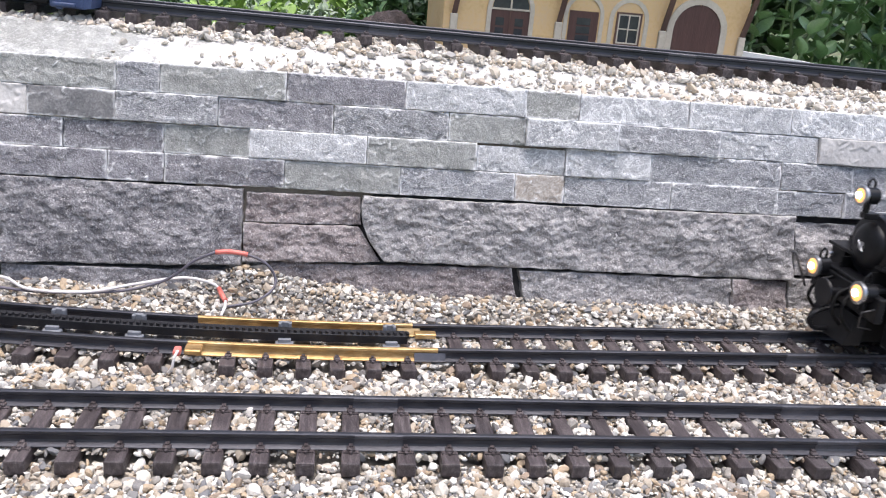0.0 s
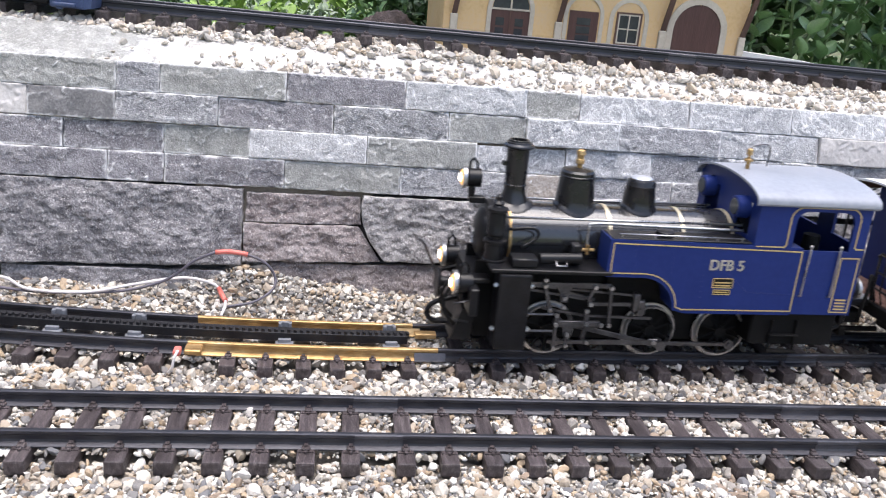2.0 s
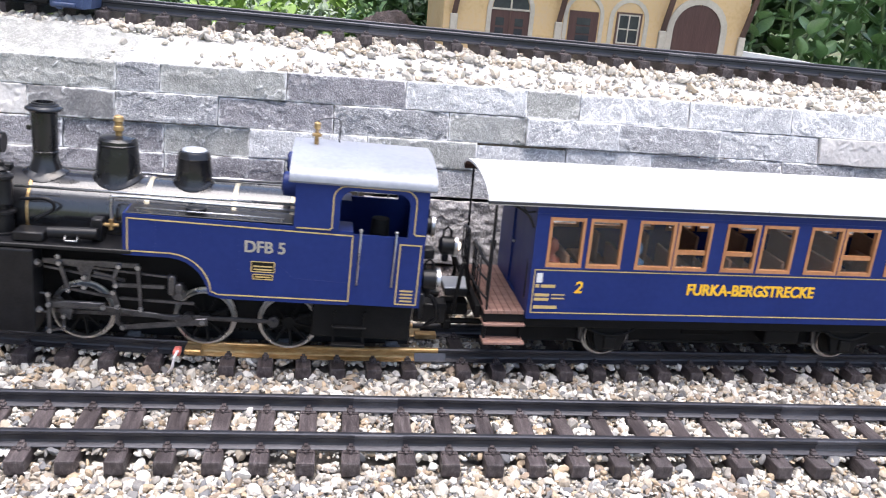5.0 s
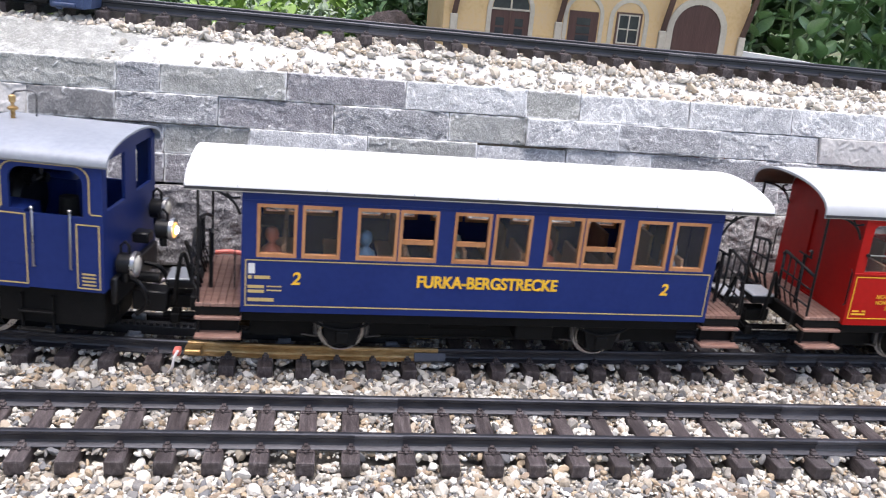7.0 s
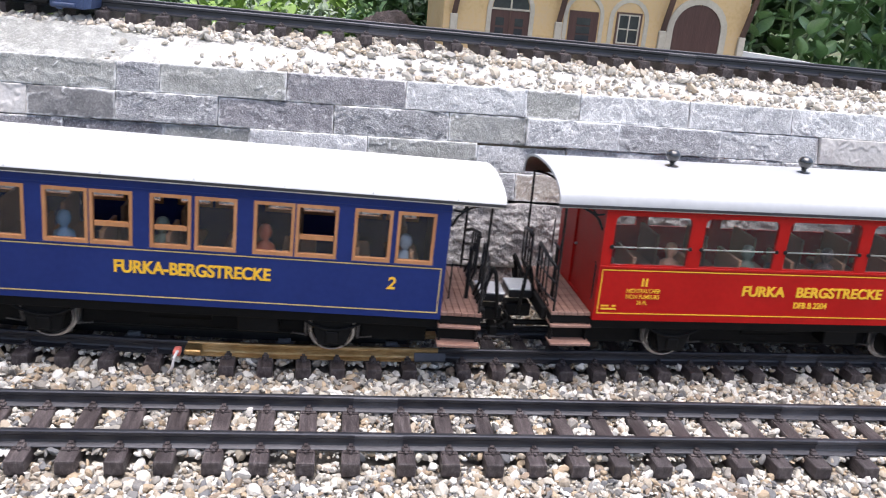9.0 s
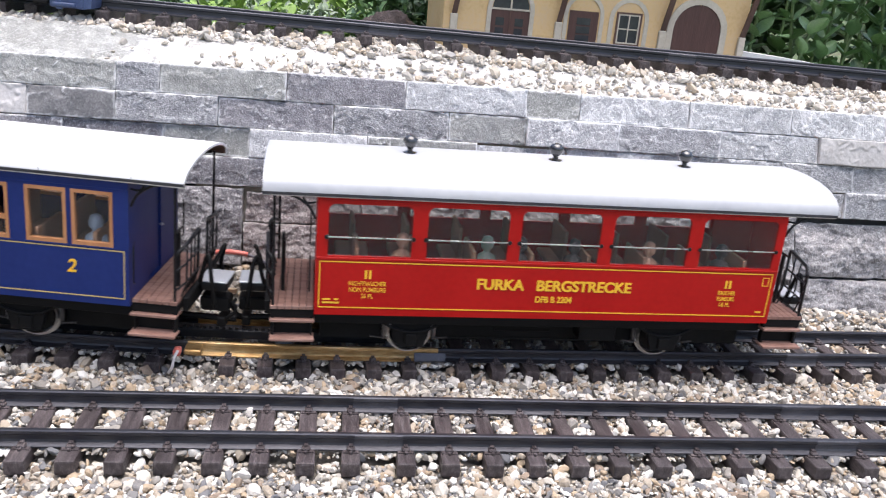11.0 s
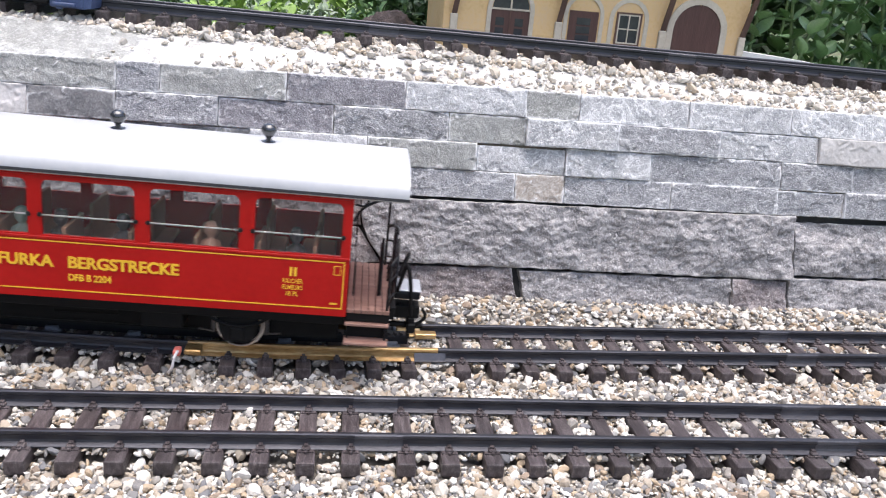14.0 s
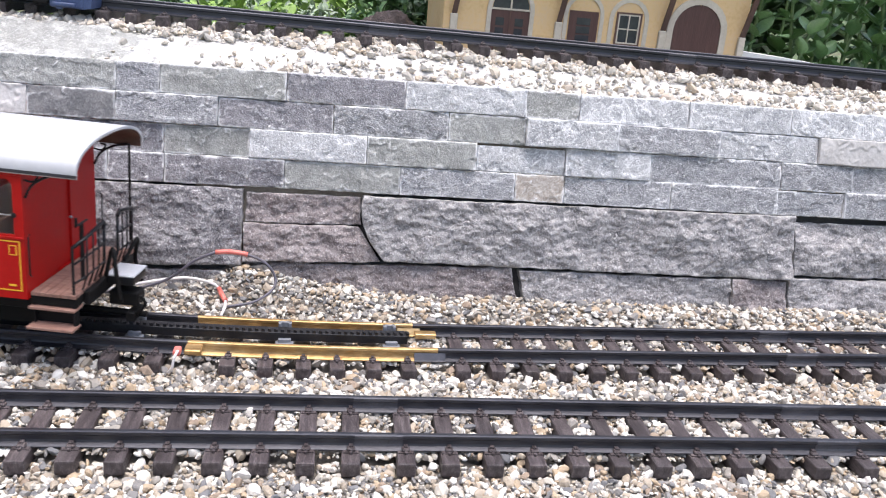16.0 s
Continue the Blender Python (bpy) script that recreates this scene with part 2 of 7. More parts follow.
M = {
    "gravel": gravel_mat("crushed_gravel", BALLAST),
    # Copy of the ballast, lightened to paint in the ledge's open daylight.
    "gravel_lit": gravel_mat("lit_gravel", [(a, tuple(g + 0.72 * q for q, g in zip(c, (0.25, 0.235, 0.21)))) for a, c in BALLAST]),
    "dust": surf("stone_dust", [(0.34, 0.33, 0.31), (0.58, 0.565, 0.54), (0.66, 0.65, 0.63)], 0.9, scale=55, bump=0.9, grain=9, bump_dist=0.002),
    "soil": surf("soil_under_gravel", [(0.125, 0.109, 0.094), (0.234, 0.211, 0.179)], 0.95, scale=90, bump=0.5),
    "grass": surf("garden_ground", [(0.05, 0.09, 0.03), (0.09, 0.13, 0.05), (0.12, 0.10, 0.06)], 0.95, scale=9, bump=0.6, bump_dist=0.02),
    "slate": veined(surf("split_slate", [(0.13, 0.133, 0.142), (0.235, 0.238, 0.248), (0.37, 0.37, 0.377)], 0.55, scale=95, bump=1.0, grain=7, obj_var=0.14, stretch=(1, 1, 1.5), bump_dist=0.0021), (0.66, 0.66, 0.67), 46, 0.016, 0.9, 0.85, 620),
    "slate_purple": veined(surf("purplish_slate", [(0.115, 0.11, 0.122), (0.19, 0.183, 0.196), (0.29, 0.28, 0.292)], 0.55, scale=95, bump=1.0, grain=7, obj_var=0.12, bump_dist=0.0021), (0.52, 0.51, 0.53), 50, 0.014, 0.8, 0.7, 640),
    "slate_bright": veined(surf("whitish_slate", [(0.27, 0.275, 0.285), (0.40, 0.405, 0.415), (0.56, 0.56, 0.56)], 0.6, scale=80, bump=0.8, grain=8, obj_var=0.1, bump_dist=0.0021), (0.80, 0.80, 0.80), 40, 0.035, 0.95, 0.85, 420),
    "slate_dark": surf("dark_slate", [(0.115, 0.113, 0.115), (0.17, 0.168, 0.17), (0.25, 0.245, 0.24)], 0.55, scale=70, bump=0.6, obj_var=0.12),
    "slate_green": veined(surf("greenish_slate", [(0.19, 0.195, 0.185), (0.27, 0.273, 0.258), (0.37, 0.372, 0.355)], 0.6, scale=85, bump=0.7, grain=9, obj_var=0.12, bump_dist=0.0021), (0.58, 0.58, 0.55), 46, 0.013, 0.6, 0.6, 600),
    "slate_pale": surf("pale_quartzite", [(0.42, 0.405, 0.39), (0.54, 0.52, 0.50), (0.62, 0.60, 0.58)], 0.6, scale=60, bump=0.4, obj_var=0.1),
    "slate_rust": veined(surf("rusty_slate", [(0.28, 0.25, 0.22), (0.38, 0.33, 0.28), (0.48, 0.44, 0.40)], 0.6, scale=60, bump=0.6, obj_var=0.1), (0.66, 0.62, 0.57), 46, 0.02, 0.7, 0.4, 500),
    "rock": veined(surf("split_granite", [(0.09, 0.085, 0.095), (0.17, 0.162, 0.172), (0.285, 0.274, 0.28)], 0.72, scale=75, bump=1.0, grain=7, obj_var=0.10, spots=(0.46, 0.45, 0.45), spot_scale=330, spot_at=0.60, bump_dist=0.0026), (0.54, 0.53, 0.53), 30, 0.016, 0.45, 0.6, 640),
    "rock_pale": veined(surf("pale_warm_granite", [(0.14, 0.133, 0.137), (0.262, 0.25, 0.25), (0.40, 0.382, 0.377)], 0.72, scale=75, bump=1.0, grain=7, obj_var=0.08, spots=(0.54, 0.53, 0.52), spot_scale=330, spot_at=0.60, bump_dist=0.0026), (0.62, 0.60, 0.59), 30, 0.016, 0.45, 0.6, 640),
    "rock_brown": veined(surf("brownish_granite", [(0.115, 0.092, 0.092), (0.20, 0.17, 0.168), (0.33, 0.295, 0.288)], 0.75, scale=75, bump=1.0, grain=7, obj_var=0.1, spots=(0.46, 0.42, 0.41), spot_scale=320, spot_at=0.61, bump_dist=0.0026), (0.52, 0.47, 0.46), 30, 0.016, 0.45, 0.55, 640),
    "gap": surf("dark_wall_core", [(0.04, 0.04, 0.04), (0.08, 0.075, 0.07)], 0.95, scale=120),
    "rail": surf("weathered_rail", [(0.045, 0.046, 0.055), (0.075, 0.076, 0.088)], 0.42, metal=0.75, scale=70, bump=0.15, stretch=(0.15, 1, 1)),
    "rail_side": surf("rail_grey", [(0.035, 0.035, 0.042), (0.06, 0.06, 0.068)], 0.5, metal=0.3, scale=80, bump=0.15),
    "joiner": surf("grey_rail_joiner", [(0.07, 0.07, 0.08), (0.11, 0.11, 0.125)], 0.5, metal=0.6, scale=90),
    "tie": surf("brown_plastic_tie", [(0.030, 0.023, 0.024), (0.058, 0.046, 0.047), (0.125, 0.105, 0.106)], 0.5, scale=75, bump=0.9, stretch=(5, 0.6, 3), obj_var=0.18, bump_dist=0.0012),
    "brass": surf("bright_brass", [(0.34, 0.205, 0.08), (0.50, 0.325, 0.14), (0.66, 0.48, 0.25)], 0.40, metal=0.75, scale=60, bump=0.1, stretch=(0.3, 1, 1)),
    "pale_brass": surf("polished_pale_brass", [(0.60, 0.52, 0.36), (0.74, 0.66, 0.48)], 0.35, metal=0.5, scale=60, bump=0.05),
    "rack": surf("black_rack", [(0.008, 0.008, 0.010), (0.02, 0.02, 0.023)], 0.45, metal=0.2, scale=90),
    "bracket": surf("grey_plastic", [(0.14, 0.15, 0.17), (0.2, 0.21, 0.23)], 0.5, scale=80),
    "dome_black": surf("gloss_black_dome", [(0.008, 0.008, 0.009), (0.014, 0.014, 0.016)], 0.27, scale=60, bump=0.05, coat=0.3),
    "silver_letter": surf("dull_silver_lettering", [(0.34, 0.32, 0.27), (0.42, 0.40, 0.34)], 0.45, scale=90, bump=0),
    "black": surf("satin_black_paint", [(0.006, 0.006, 0.007), (0.013, 0.013, 0.015)], 0.36, scale=90, bump=0.05, spec=0.3),
    "gloss_black": surf("gloss_black_boiler", [(0.012, 0.0125, 0.015), (0.02, 0.021, 0.024)], 0.26, scale=60, bump=0.03, coat=1.0, spec=0.6),
    "under": surf("matt_black_chassis", [(0.004, 0.004, 0.0045), (0.009, 0.0085, 0.0085)], 0.6, scale=90, spec=0.2),
    "steel": surf("bright_steel", [(0.38, 0.38, 0.39), (0.55, 0.55, 0.56)], 0.3, metal=0.9, scale=90, bump=0.05),
    "rod": surf("worn_steel_rods", [(0.075, 0.073, 0.078), (0.17, 0.165, 0.17)], 0.38, metal=0.8, scale=90),
    "blue": surf("deep_blue_paint", [(0.011, 0.025, 0.135), (0.014, 0.031, 0.158)], 0.4, scale=30, bump=0.04, spec=0.25),
    "blue_light": surf("faded_blue_paint", [(0.028, 0.046, 0.115), (0.06, 0.09, 0.19)], 0.45, scale=90),
    "red": surf("carmine_red_paint", [(0.39, 0.006, 0.0055), (0.46, 0.009, 0.007)], 0.4, scale=30, bump=0.04, spec=0.25),
    "yellow": surf("yellow_lettering", [(0.84, 0.48, 0.025), (0.93, 0.56, 0.04)], 0.5, scale=90, bump=0),
    "gold_line": surf("gold_lining", [(0.52, 0.38, 0.14), (0.62, 0.47, 0.2)], 0.45, scale=90, bump=0),
    "wood_frame": surf("varnished_wood", [(0.40, 0.17, 0.07), (0.52, 0.25, 0.11)], 0.45, scale=70, bump=0.2, stretch=(1, 1, 0.2)),
    "plank": surf("brown_deck_planks", [(0.20, 0.10, 0.075), (0.27, 0.15, 0.115), (0.33, 0.2, 0.16)], 0.65, scale=60, bump=0.5, stretch=(0.4, 3, 1)),
    "roof_white": surf("white_roof_paint", [(0.74, 0.74, 0.74), (0.80, 0.80, 0.80)], 0.42, scale=18, bump=0.08),
    "roof_grey": surf("silver_grey_roof_paint", [(0.44, 0.45, 0.47), (0.50, 0.51, 0.53)], 0.36, scale=20, bump=0.06),
    "cab_roof": surf("blue_grey_roof_paint", [(0.26, 0.28, 0.325), (0.33, 0.35, 0.395)], 0.35, scale=30, bump=0.06),
    "interior": surf("brown_wood_interior", [(0.20, 0.10, 0.075), (0.29, 0.16, 0.12)], 0.6, scale=50),
    "seat_grey": surf("brown_seat_bench", [(0.26, 0.14, 0.085), (0.36, 0.21, 0.135)], 0.7, scale=70),
    "white": surf("white_enamel", [(0.72, 0.72, 0.72), (0.8, 0.8, 0.8)], 0.4, scale=60),
    "plate_grey": surf("grey_metal_plate", [(0.42, 0.45, 0.50), (0.52, 0.54, 0.58)], 0.45, metal=0.3, scale=60),
    "lamp_glow": surf("warm_lit_lens", [(0.55, 0.22, 0.05), (1.0, 0.50, 0.15)], 0.3, scale=90, bump=0, glow=0.95),
    "bulb": surf("white_hot_bulb", [(1.0, 0.86, 0.66), (1.0, 0.9, 0.75)], 0.3, scale=90, bump=0, glow=5.0),
    "lens": surf("unlit_lens", [(0.6, 0.58, 0.52), (0.7, 0.68, 0.62)], 0.15, scale=90, bump=0),
    "skin": surf("painted_doll", [(0.45, 0.24, 0.16), (0.52, 0.3, 0.21)], 0.6, scale=90),
    "cable_white": surf("white_cable", [(0.62, 0.58, 0.58), (0.72, 0.69, 0.68)], 0.45, scale=90),
    "cable_grey": surf("dark_grey_cable", [(0.08, 0.075, 0.09), (0.13, 0.12, 0.15)], 0.45, scale=90),
    "sleeve": surf("red_sleeve", [(0.62, 0.13, 0.10), (0.72, 0.22, 0.18)], 0.4, scale=90),
    "plaster": surf("ochre_plaster", [(0.64, 0.43, 0.20), (0.73, 0.515, 0.26), (0.70, 0.51, 0.30)], 0.8, scale=22, bump=0.3, grain=12),
    "cream": surf("cream_stone_trim", [(0.52, 0.46, 0.36), (0.62, 0.56, 0.46)], 0.75, scale=40, bump=0.3),
    "door_brown": surf("dark_brown_door", [(0.075, 0.035, 0.028), (0.115, 0.058, 0.046)], 0.6, scale=40, bump=0.3, stretch=(4, 1, 0.3)),
    "strut": surf("brown_timber_strut", [(0.09, 0.05, 0.038), (0.14, 0.08, 0.06)], 0.7, scale=60, bump=0.3),
    "dark_glass": surf("dark_window_pane", [(0.03, 0.035, 0.04), (0.06, 0.065, 0.07)], 0.12, scale=20, bump=0),
    "lava": surf("porous_lava_rock", [(0.045, 0.036, 0.034), (0.085, 0.066, 0.062), (0.13, 0.10, 0.095)], 0.95, scale=60, bump=1.0, bump_dist=0.003),
    "grey_stone": surf("grey_garden_stone", [(0.22, 0.22, 0.24), (0.32, 0.32, 0.34)], 0.9, scale=20, bump=0.5),
    "leaf": surf("fleshy_green_leaf", [(0.075, 0.15, 0.055), (0.115, 0.21, 0.085), (0.17, 0.28, 0.13)], 0.36, scale=30, bump=0.1, isl_var=0.35),
    "leaf_young": surf("young_yellow_green_leaf", [(0.15, 0.26, 0.05), (0.25, 0.38, 0.09)], 0.5, scale=30, bump=0.1, isl_var=0.3),
    "leaf_silver": surf("silvery_foliage", [(0.22, 0.29, 0.20), (0.38, 0.45, 0.34)], 0.7, scale=30, bump=0.1, isl_var=0.35),
    "leaf_dark": surf("dark_green_foliage", [(0.04, 0.085, 0.03), (0.07, 0.135, 0.05)], 0.5, scale=30, bump=0.1, isl_var=0.4),
    "stem": surf("green_stem", [(0.09, 0.15, 0.05), (0.14, 0.20, 0.08)], 0.6, scale=60),
    "glass": glass_mat("coach_window_glass"),
}
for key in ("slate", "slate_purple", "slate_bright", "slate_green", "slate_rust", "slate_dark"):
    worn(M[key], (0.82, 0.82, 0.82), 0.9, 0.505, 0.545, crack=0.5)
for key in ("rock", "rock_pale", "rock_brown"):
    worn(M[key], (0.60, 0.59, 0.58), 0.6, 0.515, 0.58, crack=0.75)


# ---------------------------------------------------------------- mesh helpers
def mesh_of(bm, mat, smooth=False):
    me = bpy.data.meshes.new("m")
    bm.normal_update()
    bm.to_mesh(me)
    bm.free()
    me.materials.append(mat)
    if smooth:
        me.polygons.foreach_set("use_smooth", [True] * len(me.polygons))
    return me


def part(name, bm, mat, parent, label="", smooth=False):
    me = bm if isinstance(bm, bpy.types.Mesh) else mesh_of(bm, mat, smooth)
    ob = new(name, me)
    ob.parent = parent
    if label:
        ob["label"] = label
    return ob


def thing(name, label, category, m=None, group="", kind=""):
    ob = new(name)
    if m is not None:
        ob.matrix_basis = m
    return tagged(ob, label, category, group, kind)


def auto(bm, angle=40):
    """Rounds the shading over gentle edges only."""
    for f in bm.faces:
        f.smooth = True
    for e in bm.edges:
        if len(e.link_faces) != 2 or e.calc_face_angle(9) > radians(angle):
            e.smooth = False
    return bm


def box(bm, x0, x1, y0, y1, z0, z1, bev=0.0, seg=1):
    vs = [bm.verts.new((x, y, z)) for x in (x0, x1) for y in (y0, y1) for z in (z0, z1)]
    fs = [bm.faces.new([vs[i] for i in q]) for q in ((0, 1, 3, 2), (4, 6, 7, 5), (0, 4, 5, 1), (2, 3, 7, 6), (0, 2, 6, 4), (1, 5, 7, 3))]
    if bev:
        es = {e for f in fs for e in f.edges}
        bmesh.ops.bevel(bm, geom=list(es), offset=bev, segments=seg, affect="EDGES", profile=0.6)
    return bm


def rod(bm, a, b, r, r2=None, seg=10, caps=True):
    a, b = Vector(a), Vector(b)
    d = b - a
    q = d.to_track_quat("Z", "Y").to_matrix().to_4x4()
    bmesh.ops.create_cone(bm, cap_ends=caps, segments=seg, radius1=r, radius2=r if r2 is None else r2, depth=d.length,
                          matrix=Matrix.Translation((a + b) / 2) @ q)
    return bm


def lathe(bm, profile, centre=(0, 0, 0), axis="Z", seg=24):
    """Turns (radius, height) pairs round an axis through centre."""
    rot = {"Z": Matrix.Identity(3), "X": Matrix.Rotation(radians(90), 3, "Y"), "Y": Matrix.Rotation(radians(-90), 3, "X")}[axis]
    rings = []
    for r, h in profile:
        rings.append([bm.verts.new(Vector(centre) + rot @ Vector((r * math.cos(k * math.tau / seg), r * math.sin(k * math.tau / seg), h))) for k in range(seg)])
    for a, b in zip(rings, rings[1:]):
        for k in range(seg):
            j = (k + 1) % seg
            bm.faces.new((a[k], a[j], b[j], b[k]))
    for ring, flip in ((rings[0], True), (rings[-1], False)):
        bm.faces.new(ring[::-1] if flip else ring)
    return bm


def pipe(bm, pts, r, seg=8):
    """A round tube along points, with mitred joints."""
    pts = [Vector(p) for p in pts]
    rings = []
    up = Vector((0.13, 0.31, 0.94))
    for i, p in enumerate(pts):
        d = (pts[min(i + 1, len(pts) - 1)] - pts[max(i - 1, 0)]).normalized()
        s = d.cross(up)
        if s.length < 0.1:
            s = d.cross(Vector((1, 0, 0)))
        s.normalize()
        t = d.cross(s)
        rings.append([bm.verts.new(p + r * (s * math.cos(k * math.tau / seg) + t * math.sin(k * math.tau / seg))) for k in range(seg)])
    for a, b in zip(rings, rings[1:]):
        for k in range(seg):
            j = (k + 1) % seg
            f = bm.faces.new((a[k], a[j], b[j], b[k]))
            f.smooth = True
    bm.faces.new(rings[0])
    bm.faces.new(rings[-1][::-1])
    return bm


def curve_pts(ctrl, n=8):
    """Catmull-Rom points through control points."""
    c = [Vector(p) for p in ctrl]
    c = [c[0] * 2 - c[1]] + c + [c[-1] * 2 - c[-2]]
    out = []
    for i in range(1, len(c) - 2):
        for k in range(n):
            t = k / n
            a, b, d, e = c[i - 1:i + 3]
            out.append(0.5 * (2 * b + (d - a) * t + (2 * a - 5 * b + 4 * d - e) * t * t + (3 * b - a - 3 * d + e) * t ** 3))
    return out + [c[-2]]


def prism(bm, poly, y0, y1):
    """Extrudes an outline of (x, z) points from y0 to y1."""
    a = [bm.verts.new((x, y0, z)) for x, z in poly]
    b = [bm.verts.new((x, y1, z)) for x, z in poly]
    bm.faces.new(a)
    bm.faces.new(b[::-1])
    for i in range(len(poly)):
        j = (i + 1) % len(poly)
        bm.faces.new((a[i], b[i], b[j], a[j]))
    return bm


def fix(bm):
    bmesh.ops.recalc_face_normals(bm, faces=bm.faces)
    return bm


def band(bm, pts, width, y, thick=0.0006, closed=False):
    """A flat painted line along (x, z) points on a side at y."""
    n = len(pts)
    for i in range(n if closed else n - 1):
        (x0, z0), (x1, z1) = pts[i], pts[(i + 1) % n]
        d = Vector((x1 - x0, z1 - z0)).normalized() * width / 2
        s = Vector((-d.y, d.x))
        poly = [(x0 - d.x - s.x, z0 - d.y - s.y), (x1 + d.x - s.x, z1 + d.y - s.y), (x1 + d.x + s.x, z1 + d.y + s.y), (x0 - d.x + s.x, z0 - d.y + s.y)]
        prism(bm, poly, y - thick, y)
    return fix(bm)


def arc(cx, cz, r, a0, a1, n=8):
    return [(cx + r * math.cos(radians(a0 + (a1 - a0) * k / n)), cz + r * math.sin(radians(a0 + (a1 - a0) * k / n))) for k in range(n + 1)]


def bm_of():
    return bmesh.new()


# ---------------------------------------------------------------- plan of the three tracks
GAUGE = 0.0474
TIE_OUT, TIE_TOP, TIE_STEP = 0.0188, -0.0102, 0.02757
RNG = np.random.default_rng(7)


def mid_line(x):
    """The near rail of the train's track: straight, then curving away and climbing."""
    t, u = min(x - 0.1084, 0.0), min(x - 0.0565, 0.0)
    return Vector((x, 0.1384 + 0.01753 * x - 0.5860 * t * t + 0.8598 * u * u, -0.00726 + 0.00696 * x + 0.3310 * t * t - 0.3465 * u * u))


def mid_dir(x):
    d = mid_line(x + 1e-3) - mid_line(x - 1e-3)
    return d.normalized()


def mid_point(x, side=0.0, up=0.0):
    d = mid_dir(x)
    n = Vector((-d.y, d.x, 0)).normalized()
    return mid_line(x) + n * side + Vector((0, 0, up))


ARC_X = np.linspace(-1.5, 2.0, 3501)
ARC_P = np.array([mid_point(float(x), GAUGE / 2) for x in ARC_X])
ARC_S = np.concatenate([[0], np.cumsum(np.linalg.norm(np.diff(ARC_P, axis=0), axis=1))])
ARC_S -= np.interp(0.0, ARC_X, ARC_S)


def on_track(s):
    return Vector([float(np.interp(s, ARC_S, ARC_P[:, i])) for i in range(3)])


def upper_line(x):
    """The line of the tie ends of the upper track, at tie-top height."""
    return Vector((x, 0.3783 - 0.0159 * (x - 0.0657), 0.2115 - 0.0113 * (x - 0.0657)))


def smooth(a, b, t):
    t = min(1.0, max(0.0, (t - a) / (b - a)))
    return t * t * (3 - 2 * t)


def ground_z(x, y):
    """Height of the bed on which the gravel lies."""
    if y < 0.30:
        z = -0.0222 if y < -0.02 else -0.0215
        zm = mid_line(max(-0.5, min(1.0, x))).z - 0.0212
        k = smooth(0.05, 0.12, y)
        z = z * (1 - k) + zm * k
        z = z + (max(zm, -0.0165) + 0.001 - z) * smooth(0.215, 0.255, y)
        z += 0.026 * math.exp(-((x + 0.068) / 0.036) ** 2 - ((y - 0.285) / 0.034) ** 2)
        z += 0.008 * math.exp(-((x + 0.0) / 0.04) ** 2 - ((y - 0.275) / 0.03) ** 2)
        if y < -0.05:
            z -= 0.05 * min(0.3, -0.05 - y)
        return z + 0.0012 * noise.noise(Vector((x * 25, y * 25, 0.3)))
    tb = upper_line(max(-0.6, min(1.2, x))).z - 0.0134
    edge = 0.1765
    z = edge + (tb - edge) * smooth(0.308, 0.372, y)
    return z + 0.0010 * noise.noise(Vector((x * 30, y * 30, 7.3)))


def ground_back(y):
    """The garden soil falls away behind the upper track."""
    return 0.192 - 0.005 * smooth(0.47, 0.55, y) - 0.045 * smooth(0.60, 0.80, y)


# ---------------------------------------------------------------- ground: one sheet to the horizon
def build_ground():
    xs = [-60, -20, -6, -2, -1] + [-0.5 + 0.0125 * i for i in range(121)] + [1.4, 2, 6, 20, 60]
    ys = [-60, -20, -6, -2, -1, -0.5, -0.35] + [-0.25 + 0.0125 * i for i in range(43)] + [0.2835, 0.3165] + [0.324 + 0.0105 * i for i in range(13)] + [0.47, 0.51, 0.55, 0.6, 0.65, 0.7, 0.75, 0.8, 1, 1.6, 2.6, 5, 12, 30, 60]
    verts, faces, mats = [], [], []
    for y in ys:
        for x in xs:
            cx = max(-0.55, min(1.1, x))
            z = ground_z(cx, y) if -0.5 <= y < 0.46 else (ground_z(cx, -0.5) if y < 0 else ground_back(y))
            verts.append((x, y, z))
    w = len(xs)
    for j in range(len(ys) - 1):
        for i in range(w - 1):
            faces.append((j * w + i, j * w + i + 1, (j + 1) * w + i + 1, (j + 1) * w + i))
            mats.append(0 if ys[j] < 0.30 and ys[j] > -0.6 and -1.2 < xs[i] < 2 else (1 if 0.30 < ys[j] < 0.452 and -1.2 < xs[i] < 2 else 2))
    me = bpy.data.meshes.new("ground")
    me.from_pydata(verts, [], faces)
    for m in ("soil", "dust", "grass"):
        me.materials.append(M[m])
    me.polygons.foreach_set("material_index", mats)
    me.polygons.foreach_set("use_smooth", [True] * len(faces))
    tagged(new("ground", me), "gravelled railway bed, dusty stone ledge and garden soil", "ground", kind="structure")


def build_shade_wall():
    """Plain unseen wall beyond the railway's end, added to shade the left side."""
    bm = box(bmesh.new(), -2.00, -1.85, -3.0, 2.4, -0.05, 1.90, 0.01)
    tagged(new("garden_wall", mesh_of(fix(bm), M["grey_stone"])), "unseen plain grey wall added to shade the left side", "wall", kind="structure")


# ---------------------------------------------------------------- rails and ties
RAIL = [(-0.0042, 0.0), (-0.0042, 0.0008), (-0.0012, 0.0022), (-0.0008, 0.0036), (-0.0008, 0.0064), (-0.0018, 0.0074), (-0.0018, 0.0094), (-0.0012, 0.0101),
        (0.0012, 0.0101), (0.0018, 0.0094), (0.0018, 0.0074), (0.0008, 0.0064), (0.0008, 0.0036), (0.0012, 0.0022), (0.0042, 0.0008), (0.0042, 0.0)]


